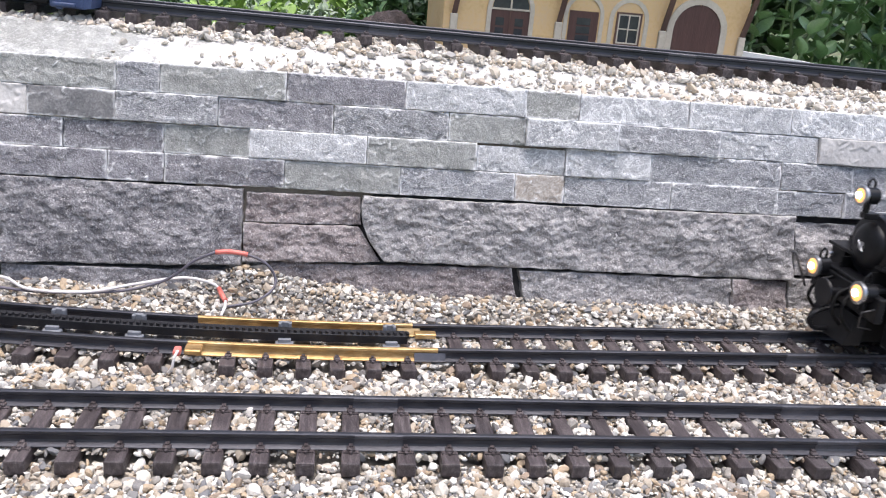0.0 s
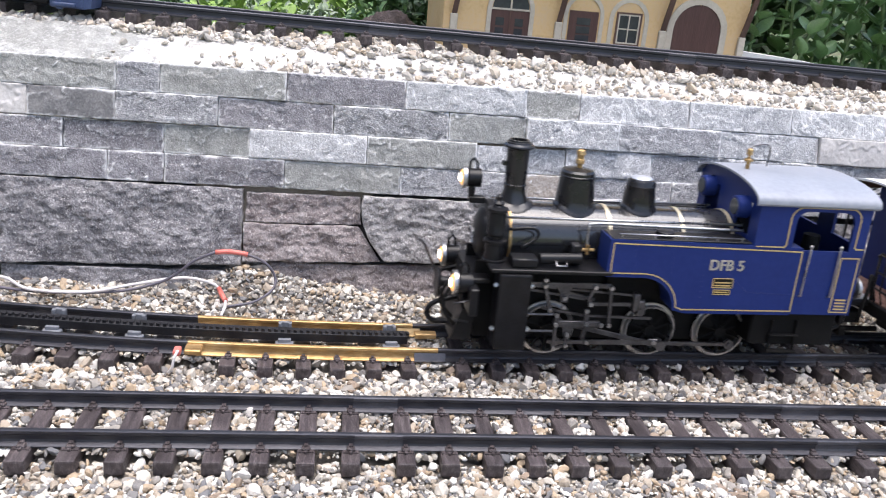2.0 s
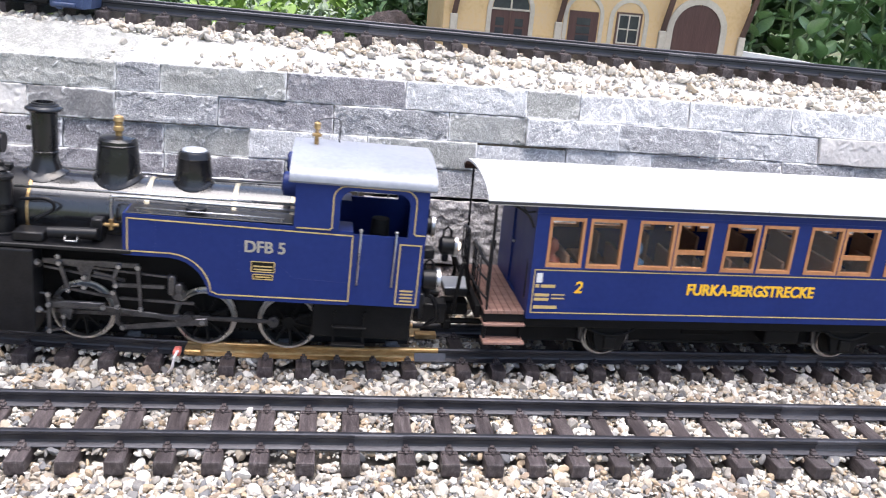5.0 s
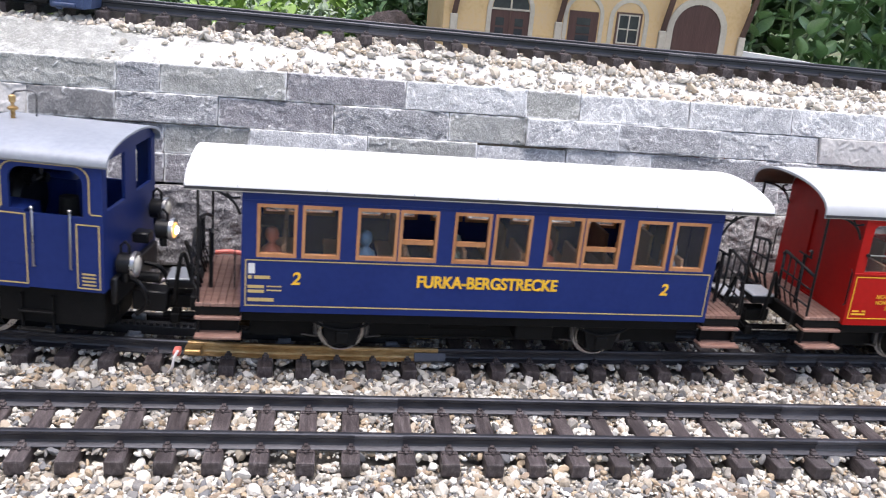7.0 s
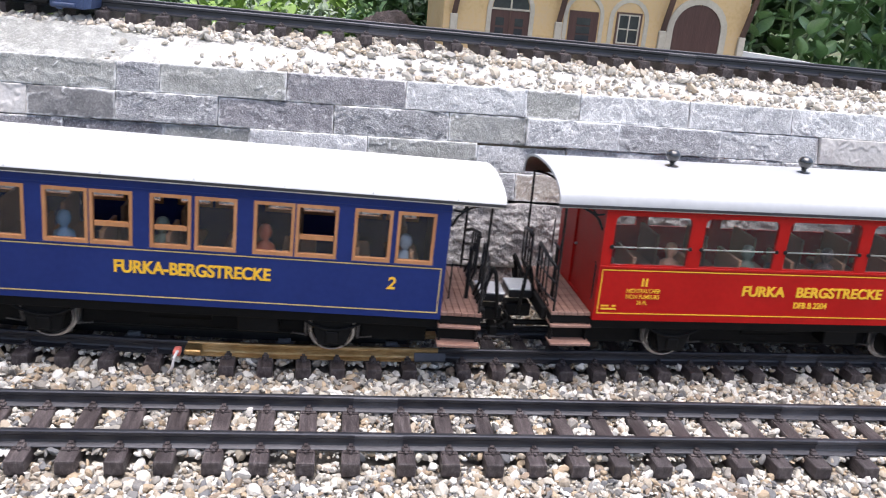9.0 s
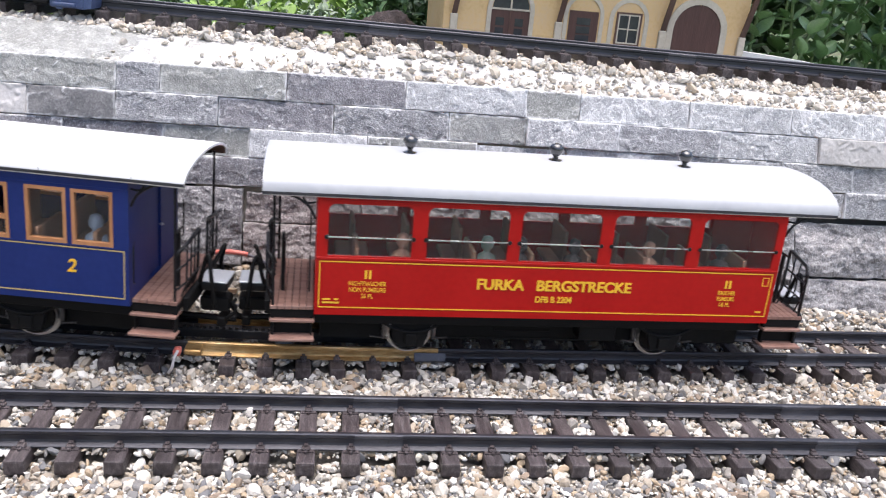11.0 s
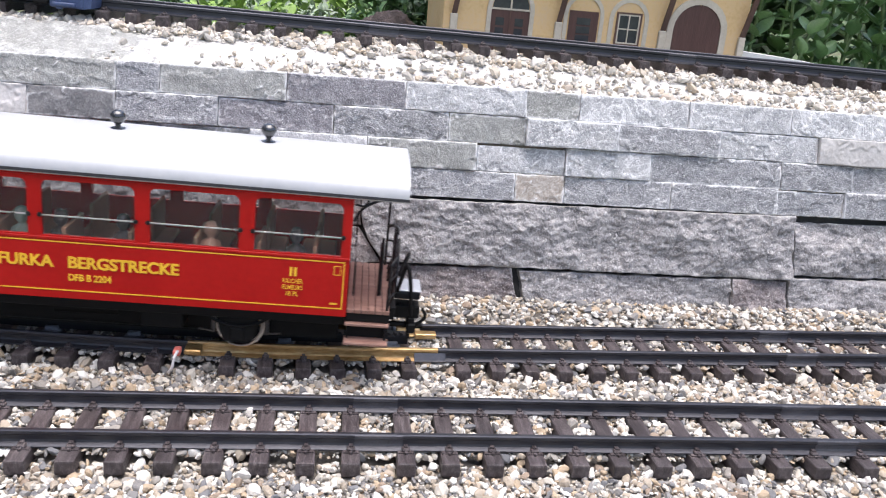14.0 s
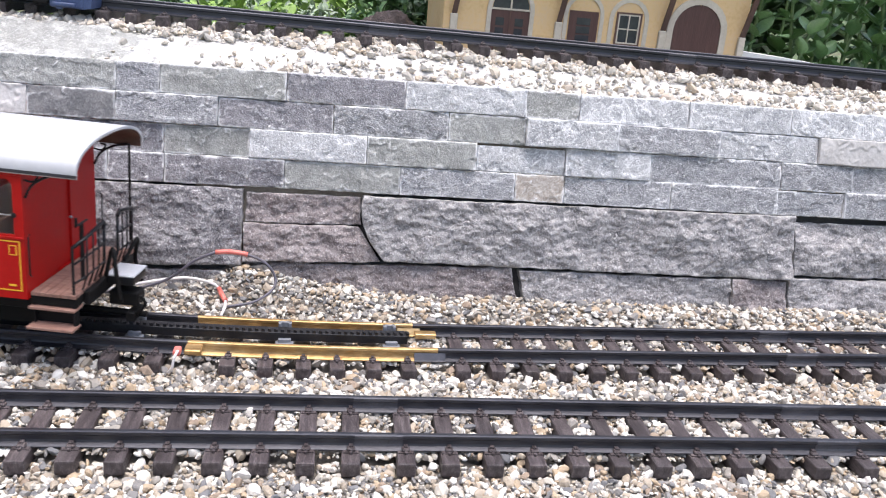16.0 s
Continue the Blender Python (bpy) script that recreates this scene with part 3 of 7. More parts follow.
def rail_mesh(place, xs, mat, grow=0.0, lo=0, hi=16):
    """Extrudes the rail section along place(x), which gives the foot's centre and the sideways direction."""
    bm = bmesh.new()
    rings = []
    for x in xs:
        c, n = place(x)
        rings.append([bm.verts.new(c + n * (a + math.copysign(grow, a)) + Vector((0, 0, b + (grow * 0.4 if grow else 0)))) for a, b in RAIL[lo:hi]])
    k = len(rings[0])
    for a, b in zip(rings, rings[1:]):
        for i in range(k):
            j = (i + 1) % k
            bm.faces.new((a[i], a[j], b[j], b[i]))
    bm.faces.new(rings[0][::-1])
    bm.faces.new(rings[-1])
    return mesh_of(fix(bm), mat)


def tie_mesh():
    """One tie, its end at y = -TIE_OUT, top at z = 0, with a chair on either side of each rail."""
    bm = bmesh.new()
    box(bm, -0.0058, 0.0058, -TIE_OUT, GAUGE + TIE_OUT, -0.0095, 0.0, 0.0015, 2)
    for y, s in ((-0.0042, -1), (0.0042, 1), (GAUGE - 0.0042, -1), (GAUGE + 0.0042, 1)):
        box(bm, -0.0026, 0.0026, *sorted((y - s * 0.0022, y + s * 0.0022)), -0.0005, 0.0026, 0.0006)
        box(bm, -0.0013, 0.0013, *sorted((y - s * 0.0030, y)), 0.0016, 0.0036)
        rod(bm, (0, y + s * 0.0034, -0.0004), (0, y + s * 0.0034, 0.0016), 0.0012, seg=6)
    for y in (0.0, GAUGE):
        box(bm, -0.0050, 0.0050, y - 0.0072, y + 0.0072, -0.0006, 0.0007)
    return mesh_of(fix(bm), M["tie"])


def frange(a, b, step):
    n = max(1, round((b - a) / step))
    return [a + (b - a) * i / n for i in range(n + 1)]


def build_tracks():
    tie = tie_mesh()
    spots = []

    def lay(parent, place, x):
        c, d = place(x)
        ob = new("tie", tie)
        ob.parent = parent
        ang = math.atan2(d.y, d.x)
        ob.matrix_basis = Matrix.Translation(c) @ Matrix.Rotation(ang + RNG.normal(0, 0.006), 4, "Z")
        spots.append((c.x, c.y, ang))

    # front track
    front = thing("railway_track", "dark model rails on brown ties in gravel, straight front track", "railway track", group="garden railway tracks", kind="structure")
    for y, nm in ((0.0, "rail"), (GAUGE, "rail")):
        part(nm, rail_mesh(lambda x, y=y: (Vector((x, y, TIE_TOP)), Vector((0, 1, 0))), (-0.62, 1.1), M["rail"]), None, front)
    x0, gap, run = 0.0559, 0.0342, 10 * TIE_STEP
    for k in range(-2, 3):
        start = x0 + k * (run + gap)
        for i in range(11):
            if -0.5 < start + i * TIE_STEP < 0.95:
                lay(front, lambda x: (Vector((x, 0, TIE_TOP)), Vector((1, 0, 0))), start + i * TIE_STEP)
        j = start - gap / 2
        if -0.5 < j < 0.95:
            for y in (0.0, GAUGE):
                part("rail_joiner", rail_mesh(lambda x, y=y: (Vector((x, y, TIE_TOP - 0.0003)), Vector((0, 1, 0))), (j - 0.015, j + 0.015), M["joiner"], 0.0003), None, front, "grey metal rail joiner")

    # the train's track
    mid = thing("railway_track", "rack railway track with brass section, curving and climbing", "railway track", group="garden railway tracks", kind="structure")

    def mid_place(side):
        def f(x):
            d = mid_dir(x)
            return mid_point(x, side, TIE_TOP), Vector((-d.y, d.x, 0)).normalized()
        return f

    B0, B1 = BRASS
    for side in (0.0, GAUGE):
        part("rail", rail_mesh(mid_place(side), frange(-0.75, B0, 0.03), M["rail"]), None, mid)
        part("rail", rail_mesh(mid_place(side), frange(B0, B1 + (0.000 if side == 0 else -0.014), 0.02), M["brass"]), None, mid, "bright brass rail")
        part("rail", rail_mesh(mid_place(side), frange(B1 + (0.0002 if side == 0 else -0.0138), 1.3, 0.04), M["rail"]), None, mid)
        part("rail_joiner", rail_mesh(lambda x, s=side: (mid_place(s)(x)[0], mid_place(s)(x)[1]), (B1 - 0.019, B1 + 0.006) if side == 0 else (B1 - 0.026, B1 - 0.008), M["joiner" if side == 0 else "brass"], 0.0006, 0, 5), None, mid, "rail joiner at the end of the brass section")
        part("rail_joiner", rail_mesh(lambda x, s=side: ((mid_place(s)(x)[0] - Vector((0, 0, 0.0004))), mid_place(s)(x)[1]), (0.392, 0.420), M["joiner"], 0.0003), None, mid, "grey metal rail joiner")
    mid_ties = [0.1121 + i * TIE_STEP for i in range(11)] + [0.1121 + 10 * TIE_STEP + 0.0342 + i * TIE_STEP for i in range(14)] + MID_TIES_LEFT
    for x in mid_ties:
        d = mid_dir(x)
        lay(mid, lambda x: (mid_point(x, 0, TIE_TOP), mid_dir(x)), x)
    tab = part("contact_tab", fix(box(bm_of(), -0.009, 0.009, -0.004, 0.004, -0.001, 0.0035, 0.0006)), M["brass"], mid, "small brass contact block")
    tab.matrix_basis = Matrix.Translation(mid_point(0.0880, GAUGE - 0.009, TIE_TOP + 0.0030)) @ Matrix.Rotation(0.02, 4, "Z")
    # rack bar with teeth between the rails
    bm = bmesh.new()
    xs = frange(-0.6, RACK_END, 0.0050)
    for x in xs:
        d = mid_dir(x)
        c = mid_point(x, GAUGE / 2, TIE_TOP)
        rings = []
        for s in (-0.0014, 0.0012):
            for w in (-0.0047, -0.0002):
                n = Vector((-d.y, d.x, 0))
                for h in (0.0100, 0.0142 if s < 0 else 0.0136):
                    rings.append(c + d * s + n * w + Vector((0, 0, h)))
        v = [bm.verts.new(p) for p in rings]
        for q in ((0, 1, 3, 2), (4, 6, 7, 5), (0, 4, 5, 1), (2, 3, 7, 6), (0, 2, 6, 4), (1, 5, 7, 3)):
            bm.faces.new([v[i] for i in q])
    part("rack_teeth", fix(bm), M["rack"], mid, "black plastic rack teeth")
    bm = bmesh.new()
    prev = None
    for x in frange(-0.6, RACK_END, 0.02):
        d = mid_dir(x)
        c = mid_point(x, GAUGE / 2, TIE_TOP)
        n = Vector((-d.y, d.x, 0))
        ring = [bm.verts.new(c + n * w + Vector((0, 0, h))) for w, h in ((-0.0050, 0.0048), (-0.0050, 0.0112), (-0.0044, 0.0120), (0.0046, 0.0120), (0.0056, 0.0098), (0.0056, 0.0030))]
        if prev:
            for i in range(6):
                bm.faces.new((prev[i], prev[(i + 1) % 6], ring[(i + 1) % 6], ring[i]))
        else:
            bm.faces.new(ring)
        prev = ring
    bm.faces.new(prev[::-1])
    part("rack_bar", fix(bm), M["rack"], mid, "black rack bar between the rails")
    for x in RACK_BRACKETS:
        bm = bmesh.new()
        box(bm, -0.007, 0.007, -0.0175, -0.0048, -0.0002, 0.0046, 0.0006)
        box(bm, -0.005, 0.005, -0.0085, -0.0054, 0.0, 0.0075, 0.0006)
        for xx in (-0.0052, 0.0024):
            box(bm, xx, xx + 0.0028, 0.0058, 0.0110, 0.0, 0.0150, 0.0006)
        box(bm, -0.0052, 0.0052, 0.0085, 0.0112, 0.0060, 0.0150, 0.0006)
        ob = part("rack_bracket", fix(bm), M["bracket"], mid, "grey plastic rack bracket")
        d = mid_dir(x)
        ob.matrix_basis = Matrix.Translation(mid_point(x, GAUGE / 2, TIE_TOP)) @ Matrix.Rotation(math.atan2(d.y, d.x), 4, "Z")

    # upper track
    up = thing("railway_track", "dark model track on brown ties above the wall", "railway track", group="garden railway tracks", kind="structure")
    for off in (TIE_OUT, TIE_OUT + GAUGE):
        part("rail", rail_mesh(lambda x, o=off: (upper_line(x) + Vector((0, o, 0.0)), Vector((0.0159, 1, 0)).normalized()), (-0.7, 1.4), M["rail"]), None, up)
    for k in range(-2, 4):
        start = 0.0657 + k * (run + gap)
        for i in range(11):
            x = start + i * TIE_STEP
            if -0.6 < x < 1.2:
                lay(up, lambda x: (upper_line(x) + Vector((0, TIE_OUT, 0)), Vector((1, -0.0159, 0))), x)
        j = start - gap / 2
        if -0.6 < j < 1.1:
            part("rail_joiner", rail_mesh(lambda x: (upper_line(x) + Vector((0, TIE_OUT, -0.0003)), Vector((0, 1, 0))), (j - 0.015, j + 0.015), M["joiner"], 0.0003), None, up, "grey metal rail joiner")
    return spots


# ---------------------------------------------------------------- retaining wall of split stones
LEAN = radians(12)
WALL_Y, WALL_Z = 0.268, -0.012


def wall_point(x, v, out=0.0):
    return Vector((x, WALL_Y + v * math.sin(LEAN) - out * math.cos(LEAN), WALL_Z + v * math.cos(LEAN) + out * math.sin(LEAN)))


def stone(name, outline, mat, parent, relief, step, proud=0.0, seed=0.0, rough=1.0, facet=0.0, label="", bow=0.0):
    """A split-faced stone filling a four-cornered outline of (x, v), from lower left round to upper left."""
    (xa, va), (xb, vb), (xc, vc), (xd, vd) = outline
    nx = max(4, int(max(xb - xa, xc - xd) / step))
    nv = max(4, int(max(vc - vb, vd - va) / step))
    verts, faces = [], []
    wob = (0.0003 if rough < 1.2 else 0.0009)
    tilt = math.sin(seed * 2.3)
    for j in range(nv + 1):
        for i in range(nx + 1):
            s, t = i / nx, j / nv
            x = (xa * (1 - s) + xb * s) * (1 - t) + (xd * (1 - s) + xc * s) * t
            v = (va * (1 - s) + vb * s) * (1 - t) + (vd * (1 - s) + vc * s) * t
            x -= bow * 4 * t * (1 - t) * (1 - s) ** 8
            p = Vector((x, v, seed))
            # edges wander and are worn back
            if j in (0, nv):
                v += wob * noise.noise(Vector((x * 90, seed * 3 + j, 1.7))) * 1.3
            if i in (0, nx):
                x += wob * noise.noise(Vector((v * 110, seed * 5 + i, 4.2))) * 1.3
            e = min(s * (xb - xa), (1 - s) * (xb - xa), t * (vd - va), (1 - t) * (vd - va))
            d = noise.fractal(p * 38 + Vector((0, 0, seed)), 0.9, 2.1, 5) * relief * (0.75 if facet else 0.50)
            # the stone splits in flakes: flat terraces with sharp edges, lying along its bedding
            warp = Vector((noise.noise(p * 120), noise.noise(p * 120 + Vector((7, 0, 0))), 0)) * 0.16
            q = Vector((x * 13 + v * 16 * tilt, v * 30 - x * 9 * tilt, seed * 1.7)) * (0.75 if facet else 0.6) + warp
            lay = noise.fractal(q, 0.9, 2.3, 4) * (2.4 if facet else 1.7) + 10
            fl = math.floor(lay)
            fr = lay - fl
            if facet:
                # each flake rises slowly and breaks off sharply
                d += facet * 0.20 * (fl - 10 + smooth(0.86, 0.99, fr)) + facet * 0.24 * (fr / 0.92 if fr < 0.92 else (1 - fr) / 0.08)
                d += facet * 0.55 * noise.noise(Vector((x * 13, v * 24, seed * 3))) + facet * 0.17 * noise.noise(Vector((x * 95 + v * 40, v * 190 - x * 30, seed))) + facet * 0.07 * noise.noise(p * 380)
            else:
                d += relief * 0.55 * (fl - 10 + smooth(0.90, 0.99, fr)) + relief * 0.20 * noise.noise(p * 330)
            chip = max(0.0, noise.noise(Vector((x * 70, v * 70, seed + 2)))) * 1.4 + 0.10
            d -= 0.0015 * rough * chip * math.exp(-e / (0.0010 * rough))
            verts.append(wall_point(x, v, proud + d))
    w = nx + 1
    for j in range(nv):
        for i in range(nx):
            faces.append((j * w + i, j * w + i + 1, (j + 1) * w + i + 1, (j + 1) * w + i))
    rim = [i for i in range(nx + 1)] + [j * w + nx for j in range(1, nv + 1)] + [nv * w + i for i in range(nx - 1, -1, -1)] + [j * w for j in range(nv - 1, 0, -1)]
    base = len(verts)
    for k in rim:
        p = verts[k]
        verts.append(Vector((p.x, p.y + 0.028, p.z - 0.006)))
    n = len(rim)
    for k in range(n):
        faces.append((rim[k], base + k, base + (k + 1) % n, rim[(k + 1) % n]))
    me = bpy.data.meshes.new("stone")
    me.from_pydata(verts, [], faces)
    me.materials.append(mat)
    me.polygons.foreach_set("use_smooth", [True] * (nx * nv) + [False] * n)
    ob = new(name, me)
    ob.parent = parent
    if label:
        ob["label"] = label
    return ob


def build_wall():
    wall = thing("retaining_wall", "dry-laid grey retaining wall of split slate and granite", "stone wall", kind="structure")
    bm = bmesh.new()
    a = [wall_point(x, v, -0.012) for x in (-0.8, 1.3) for v in (-0.03, 0.188)]
    b = [p + Vector((0, 0.03, 0)) for p in a]
    v = [bm.verts.new(p) for p in a + b]
    for q in ((0, 2, 3, 1), (4, 5, 7, 6), (0, 1, 5, 4), (2, 6, 7, 3), (1, 3, 7, 5), (0, 4, 6, 2)):
        bm.faces.new([v[i] for i in q])
    # The core is plain dark where it shows between the stones.
    part("wall_core", fix(bm), M["gap"], wall)
    rows = [
        (0.1705, 0.1965, [-0.62, -0.40, -0.186, -0.149, -0.040, 0.067, 0.180, 0.232, 0.340, 0.445, 0.60, 0.78, 0.98]),
        (0.1445, 0.1705, [-0.60, -0.44, -0.259, -0.186, -0.099, 0.003, 0.108, 0.181, 0.270, 0.373, 0.476, 0.548, 0.70, 0.9]),
        (0.1185, 0.1445, [-0.62, -0.46, -0.33, -0.230, -0.145, -0.071, 0.034, 0.136, 0.221, 0.305, 0.440, 0.517, 0.66, 0.86]),
        (0.0925, 0.1185, [-0.60, -0.44, -0.30, -0.192, -0.144, -0.039, 0.066, 0.174, 0.222, 0.328, 0.438, 0.509, 0.66, 0.88]),
    ]
    # Stones differ in hue; darker left and brighter right also paint the light's falloff.
    kinds = {(0, 1): "slate_green", (0, 3): "slate_green", (0, 4): "slate_purple", (0, 5): "slate_bright", (0, 6): "slate_green", (0, 7): "slate_bright", (0, 8): "slate_bright", (0, 9): "slate_bright", (1, 9): "slate_bright",
             (1, 1): "slate_pale", (1, 2): "slate_dark", (1, 4): "slate_purple", (1, 6): "slate_green", (1, 7): "slate_bright", (1, 10): "slate_pale",
             (2, 2): "slate_purple", (2, 3): "slate_purple", (2, 4): "slate_green", (2, 5): "slate_bright", (2, 6): "slate_green", (2, 7): "slate_bright", (2, 8): "slate_bright",
             (3, 2): "slate_purple", (3, 3): "slate_purple", (3, 4): "slate_purple", (3, 5): "slate_green", (3, 7): "slate_rust"}
    rnd = random.Random(5)
    for r, (v0, v1, xs) in enumerate(rows):
        for i in range(len(xs) - 1):
            g = 0.0002
            up = 0.0
            if r == 2 and i in (9, 10, 11, 12):
                up = -0.001
            sag = 0.0018 if (r, i) in ((2, 7), (3, 10)) else 0.0002
            out = rnd.uniform(-0.0022, 0.0022) + (0.002 if r % 2 else 0.0)
            if (r, i) == (1, 7):
                out += 0.003
            stone("stone", [(xs[i] + g, v0 + 0.0002 + up), (xs[i + 1] - g, v0 + 0.0002 + up), (xs[i + 1] - g, v1 - sag), (xs[i] + g, v1 - sag)],
                  M[kinds.get((r, i), "slate")], wall, 0.0015, 0.0011 if xs[i + 1] > -0.35 and xs[i] < 0.62 else 0.004, out, seed=r * 13.7 + i * 3.1)
    # Paler rock at right partly paints the stronger light there.
    big = [
        ("rock", [(-0.281, 0.0160), (-0.0745, 0.0215), (-0.0750, 0.0905), (-0.281, 0.0915)], 0.004),
        ("rock", [(-0.62, 0.016), (-0.283, 0.016), (-0.283, 0.0915), (-0.62, 0.0915)], 0.004),
        ("rock_brown", [(-0.0725, 0.0610), (0.0320, 0.0625), (0.0310, 0.0885), (-0.0725, 0.0880)], -0.001),
        ("rock_brown", [(-0.0735, 0.0250), (0.0520, 0.0290), (0.0300, 0.0610), (-0.0735, 0.0600)], 0.003),
        ("rock_pale", [(0.0550, 0.0305), (0.4600, 0.0285), (0.4570, 0.0920), (0.0330, 0.0895)], 0.005),
        ("rock_brown", [(-0.0700, -0.0220), (0.1900, -0.0220), (0.1760, 0.0285), (-0.0880, 0.0235)], -0.002),
        ("rock_pale", [(0.1950, -0.0220), (0.4000, -0.0220), (0.3990, 0.0265), (0.1840, 0.0270)], 0.002),
        ("rock_brown", [(0.4010, -0.0220), (0.4590, -0.0220), (0.4570, 0.0270), (0.3995, 0.0275)], 0.001),
        ("rock_pale", [(0.4650, 0.0330), (0.62, 0.0330), (0.62, 0.0880), (0.4610, 0.0860)], 0.000),
        ("rock_pale", [(0.4610, -0.0220), (0.64, -0.0220), (0.64, 0.0315), (0.4600, 0.0300)], 0.000),
        ("rock", [(0.63, 0.0330), (0.95, 0.0330), (0.95, 0.0900), (0.63, 0.0900)], 0.002),
        ("rock", [(0.65, -0.022), (0.98, -0.022), (0.98, 0.0315), (0.65, 0.0315)], 0.000),
        ("rock", [(-0.281, -0.0300), (-0.0900, -0.0300), (-0.0895, 0.0155), (-0.281, 0.0135)], -0.001),
        ("rock", [(-0.62, -0.03), (-0.283, -0.03), (-0.283, 0.0135), (-0.62, 0.0135)], 0.0),
    ]
    for i, (m, outline, out) in enumerate(big):
        fine = outline[1][0] > -0.35 and outline[0][0] < 0.55
        stone("boulder", outline, M[m], wall, 0.0042, 0.0011 if fine else 0.004, out, seed=41 + i * 5.3, rough=1.6, facet=0.0080 if i not in (0, 1) else 0.0065, bow=0.0085 if i == 4 else 0.0)


def build_ledge_slab():
    """The broad rough capstone at the wall's corner."""
    verts, faces = [], []
    nx, ny = 150, 34
    for j in range(ny + 1):
        for i in range(nx + 1):
            s, t = i / nx, j / ny
            x = -0.46 + 0.272 * s + 0.03 * t * s + 0.012 * noise.noise(Vector((t * 4, 1, 2))) * s
            y = 0.3085 + 0.0655 * t
            z = ground_z(x, max(0.3175, y)) + 0.0052 - 0.005 * smooth(0.75, 1.0, s) - 0.004 * smooth(0.7, 1.0, t) - 0.009 * (1 - smooth(0.0, 0.16, t)) ** 2
            z += 0.0026 * noise.fractal(Vector((x * 40, y * 70, 3)), 0.7, 2.1, 6) + 0.0006 * abs(noise.noise(Vector((x * 160 + y * 220, y * 60, 4))))
            verts.append((x, y, z))
    w = nx + 1
    for j in range(ny):
        for i in range(nx):
            faces.append((j * w + i, j * w + i + 1, (j + 1) * w + i + 1, (j + 1) * w + i))
    rim = list(range(nx + 1)) + [j * w + nx for j in range(1, ny + 1)] + [ny * w + i for i in range(nx - 1, -1, -1)] + [j * w for j in range(ny - 1, 0, -1)]
    base = len(verts)
    verts += [(verts[k][0], verts[k][1], verts[k][2] - 0.012) for k in rim]
    n = len(rim)
    faces += [(rim[k], base + k, base + (k + 1) % n, rim[(k + 1) % n]) for k in range(n)]
    me = bpy.data.meshes.new("slab")
    me.from_pydata(verts, [], faces)
    me.polygons.foreach_set("use_smooth", [True] * len(faces))
    me.materials.append(M["slate_green"])
    tagged(new("capstone", me), "rough whitish grey capstone on the wall corner", "stone slab")


# ---------------------------------------------------------------- gravel
def icosphere(sub):
    bm = bmesh.new()
    bmesh.ops.create_icosphere(bm, subdivisions=sub, radius=1.0)
    v = np.array([p.co[:] for p in bm.verts])
    f = np.array([[q.index for q in t.verts] for t in bm.faces])
    bm.free()
    return v, f


def scatter(name, label, pts, sizes, sub=1, mat="gravel"):
    """Many angular stones at the given places in one mesh."""
    v0, f0 = icosphere(sub)
    n, k = len(pts), len(v0)
    q = RNG.normal(size=(n, 4))
    q /= np.linalg.norm(q, axis=1, keepdims=True)
    a, b, c, d = q.T
    R = np.stack([1 - 2 * (c * c + d * d), 2 * (b * c - d * a), 2 * (b * d + c * a), 2 * (b * c + d * a), 1 - 2 * (b * b + d * d), 2 * (c * d - b * a),
                  2 * (b * d - c * a), 2 * (c * d + b * a), 1 - 2 * (b * b + c * c)], -1).reshape(n, 3, 3)
    sc = RNG.uniform(0.55, 1.40, (n, 1, 3)) * np.array([1.15, 1.0, 0.82]) * sizes[:, None, None]
    # each stone is a ball split off along random planes
    far = np.full((n, k), 1.12)
    for _ in range(8):
        nrm = RNG.normal(size=(n, 3))
        nrm /= np.linalg.norm(nrm, axis=1, keepdims=True)
        cut = RNG.uniform(0.42, 0.86, (n, 1)) / np.maximum(nrm @ v0.T, 1e-3)
        far = np.minimum(far, np.where(cut > 0, cut, 9))
    V = (v0[None] * far[:, :, None] * 1.22 * sc) @ R.transpose(0, 2, 1)
    V[:, :, 2] *= 0.85
    V += pts[:, None, :]
    F = (f0[None] + (np.arange(n) * k)[:, None, None]).reshape(-1, 3)
    me = bpy.data.meshes.new(name)
    me.vertices.add(n * k)
    me.vertices.foreach_set("co", V.reshape(-1))
    me.loops.add(len(F) * 3)
    me.loops.foreach_set("vertex_index", F.reshape(-1))
    me.polygons.add(len(F))
    me.polygons.foreach_set("loop_start", np.arange(len(F)) * 3)
    me.polygons.foreach_set("loop_total", np.full(len(F), 3))
    me.polygons.foreach_set("use_smooth", np.zeros(len(F), bool))
    me.update(calc_edges=True)
    me.materials.append(M[mat])
    return tagged(new(name, me), label, "gravel", kind="stuff")


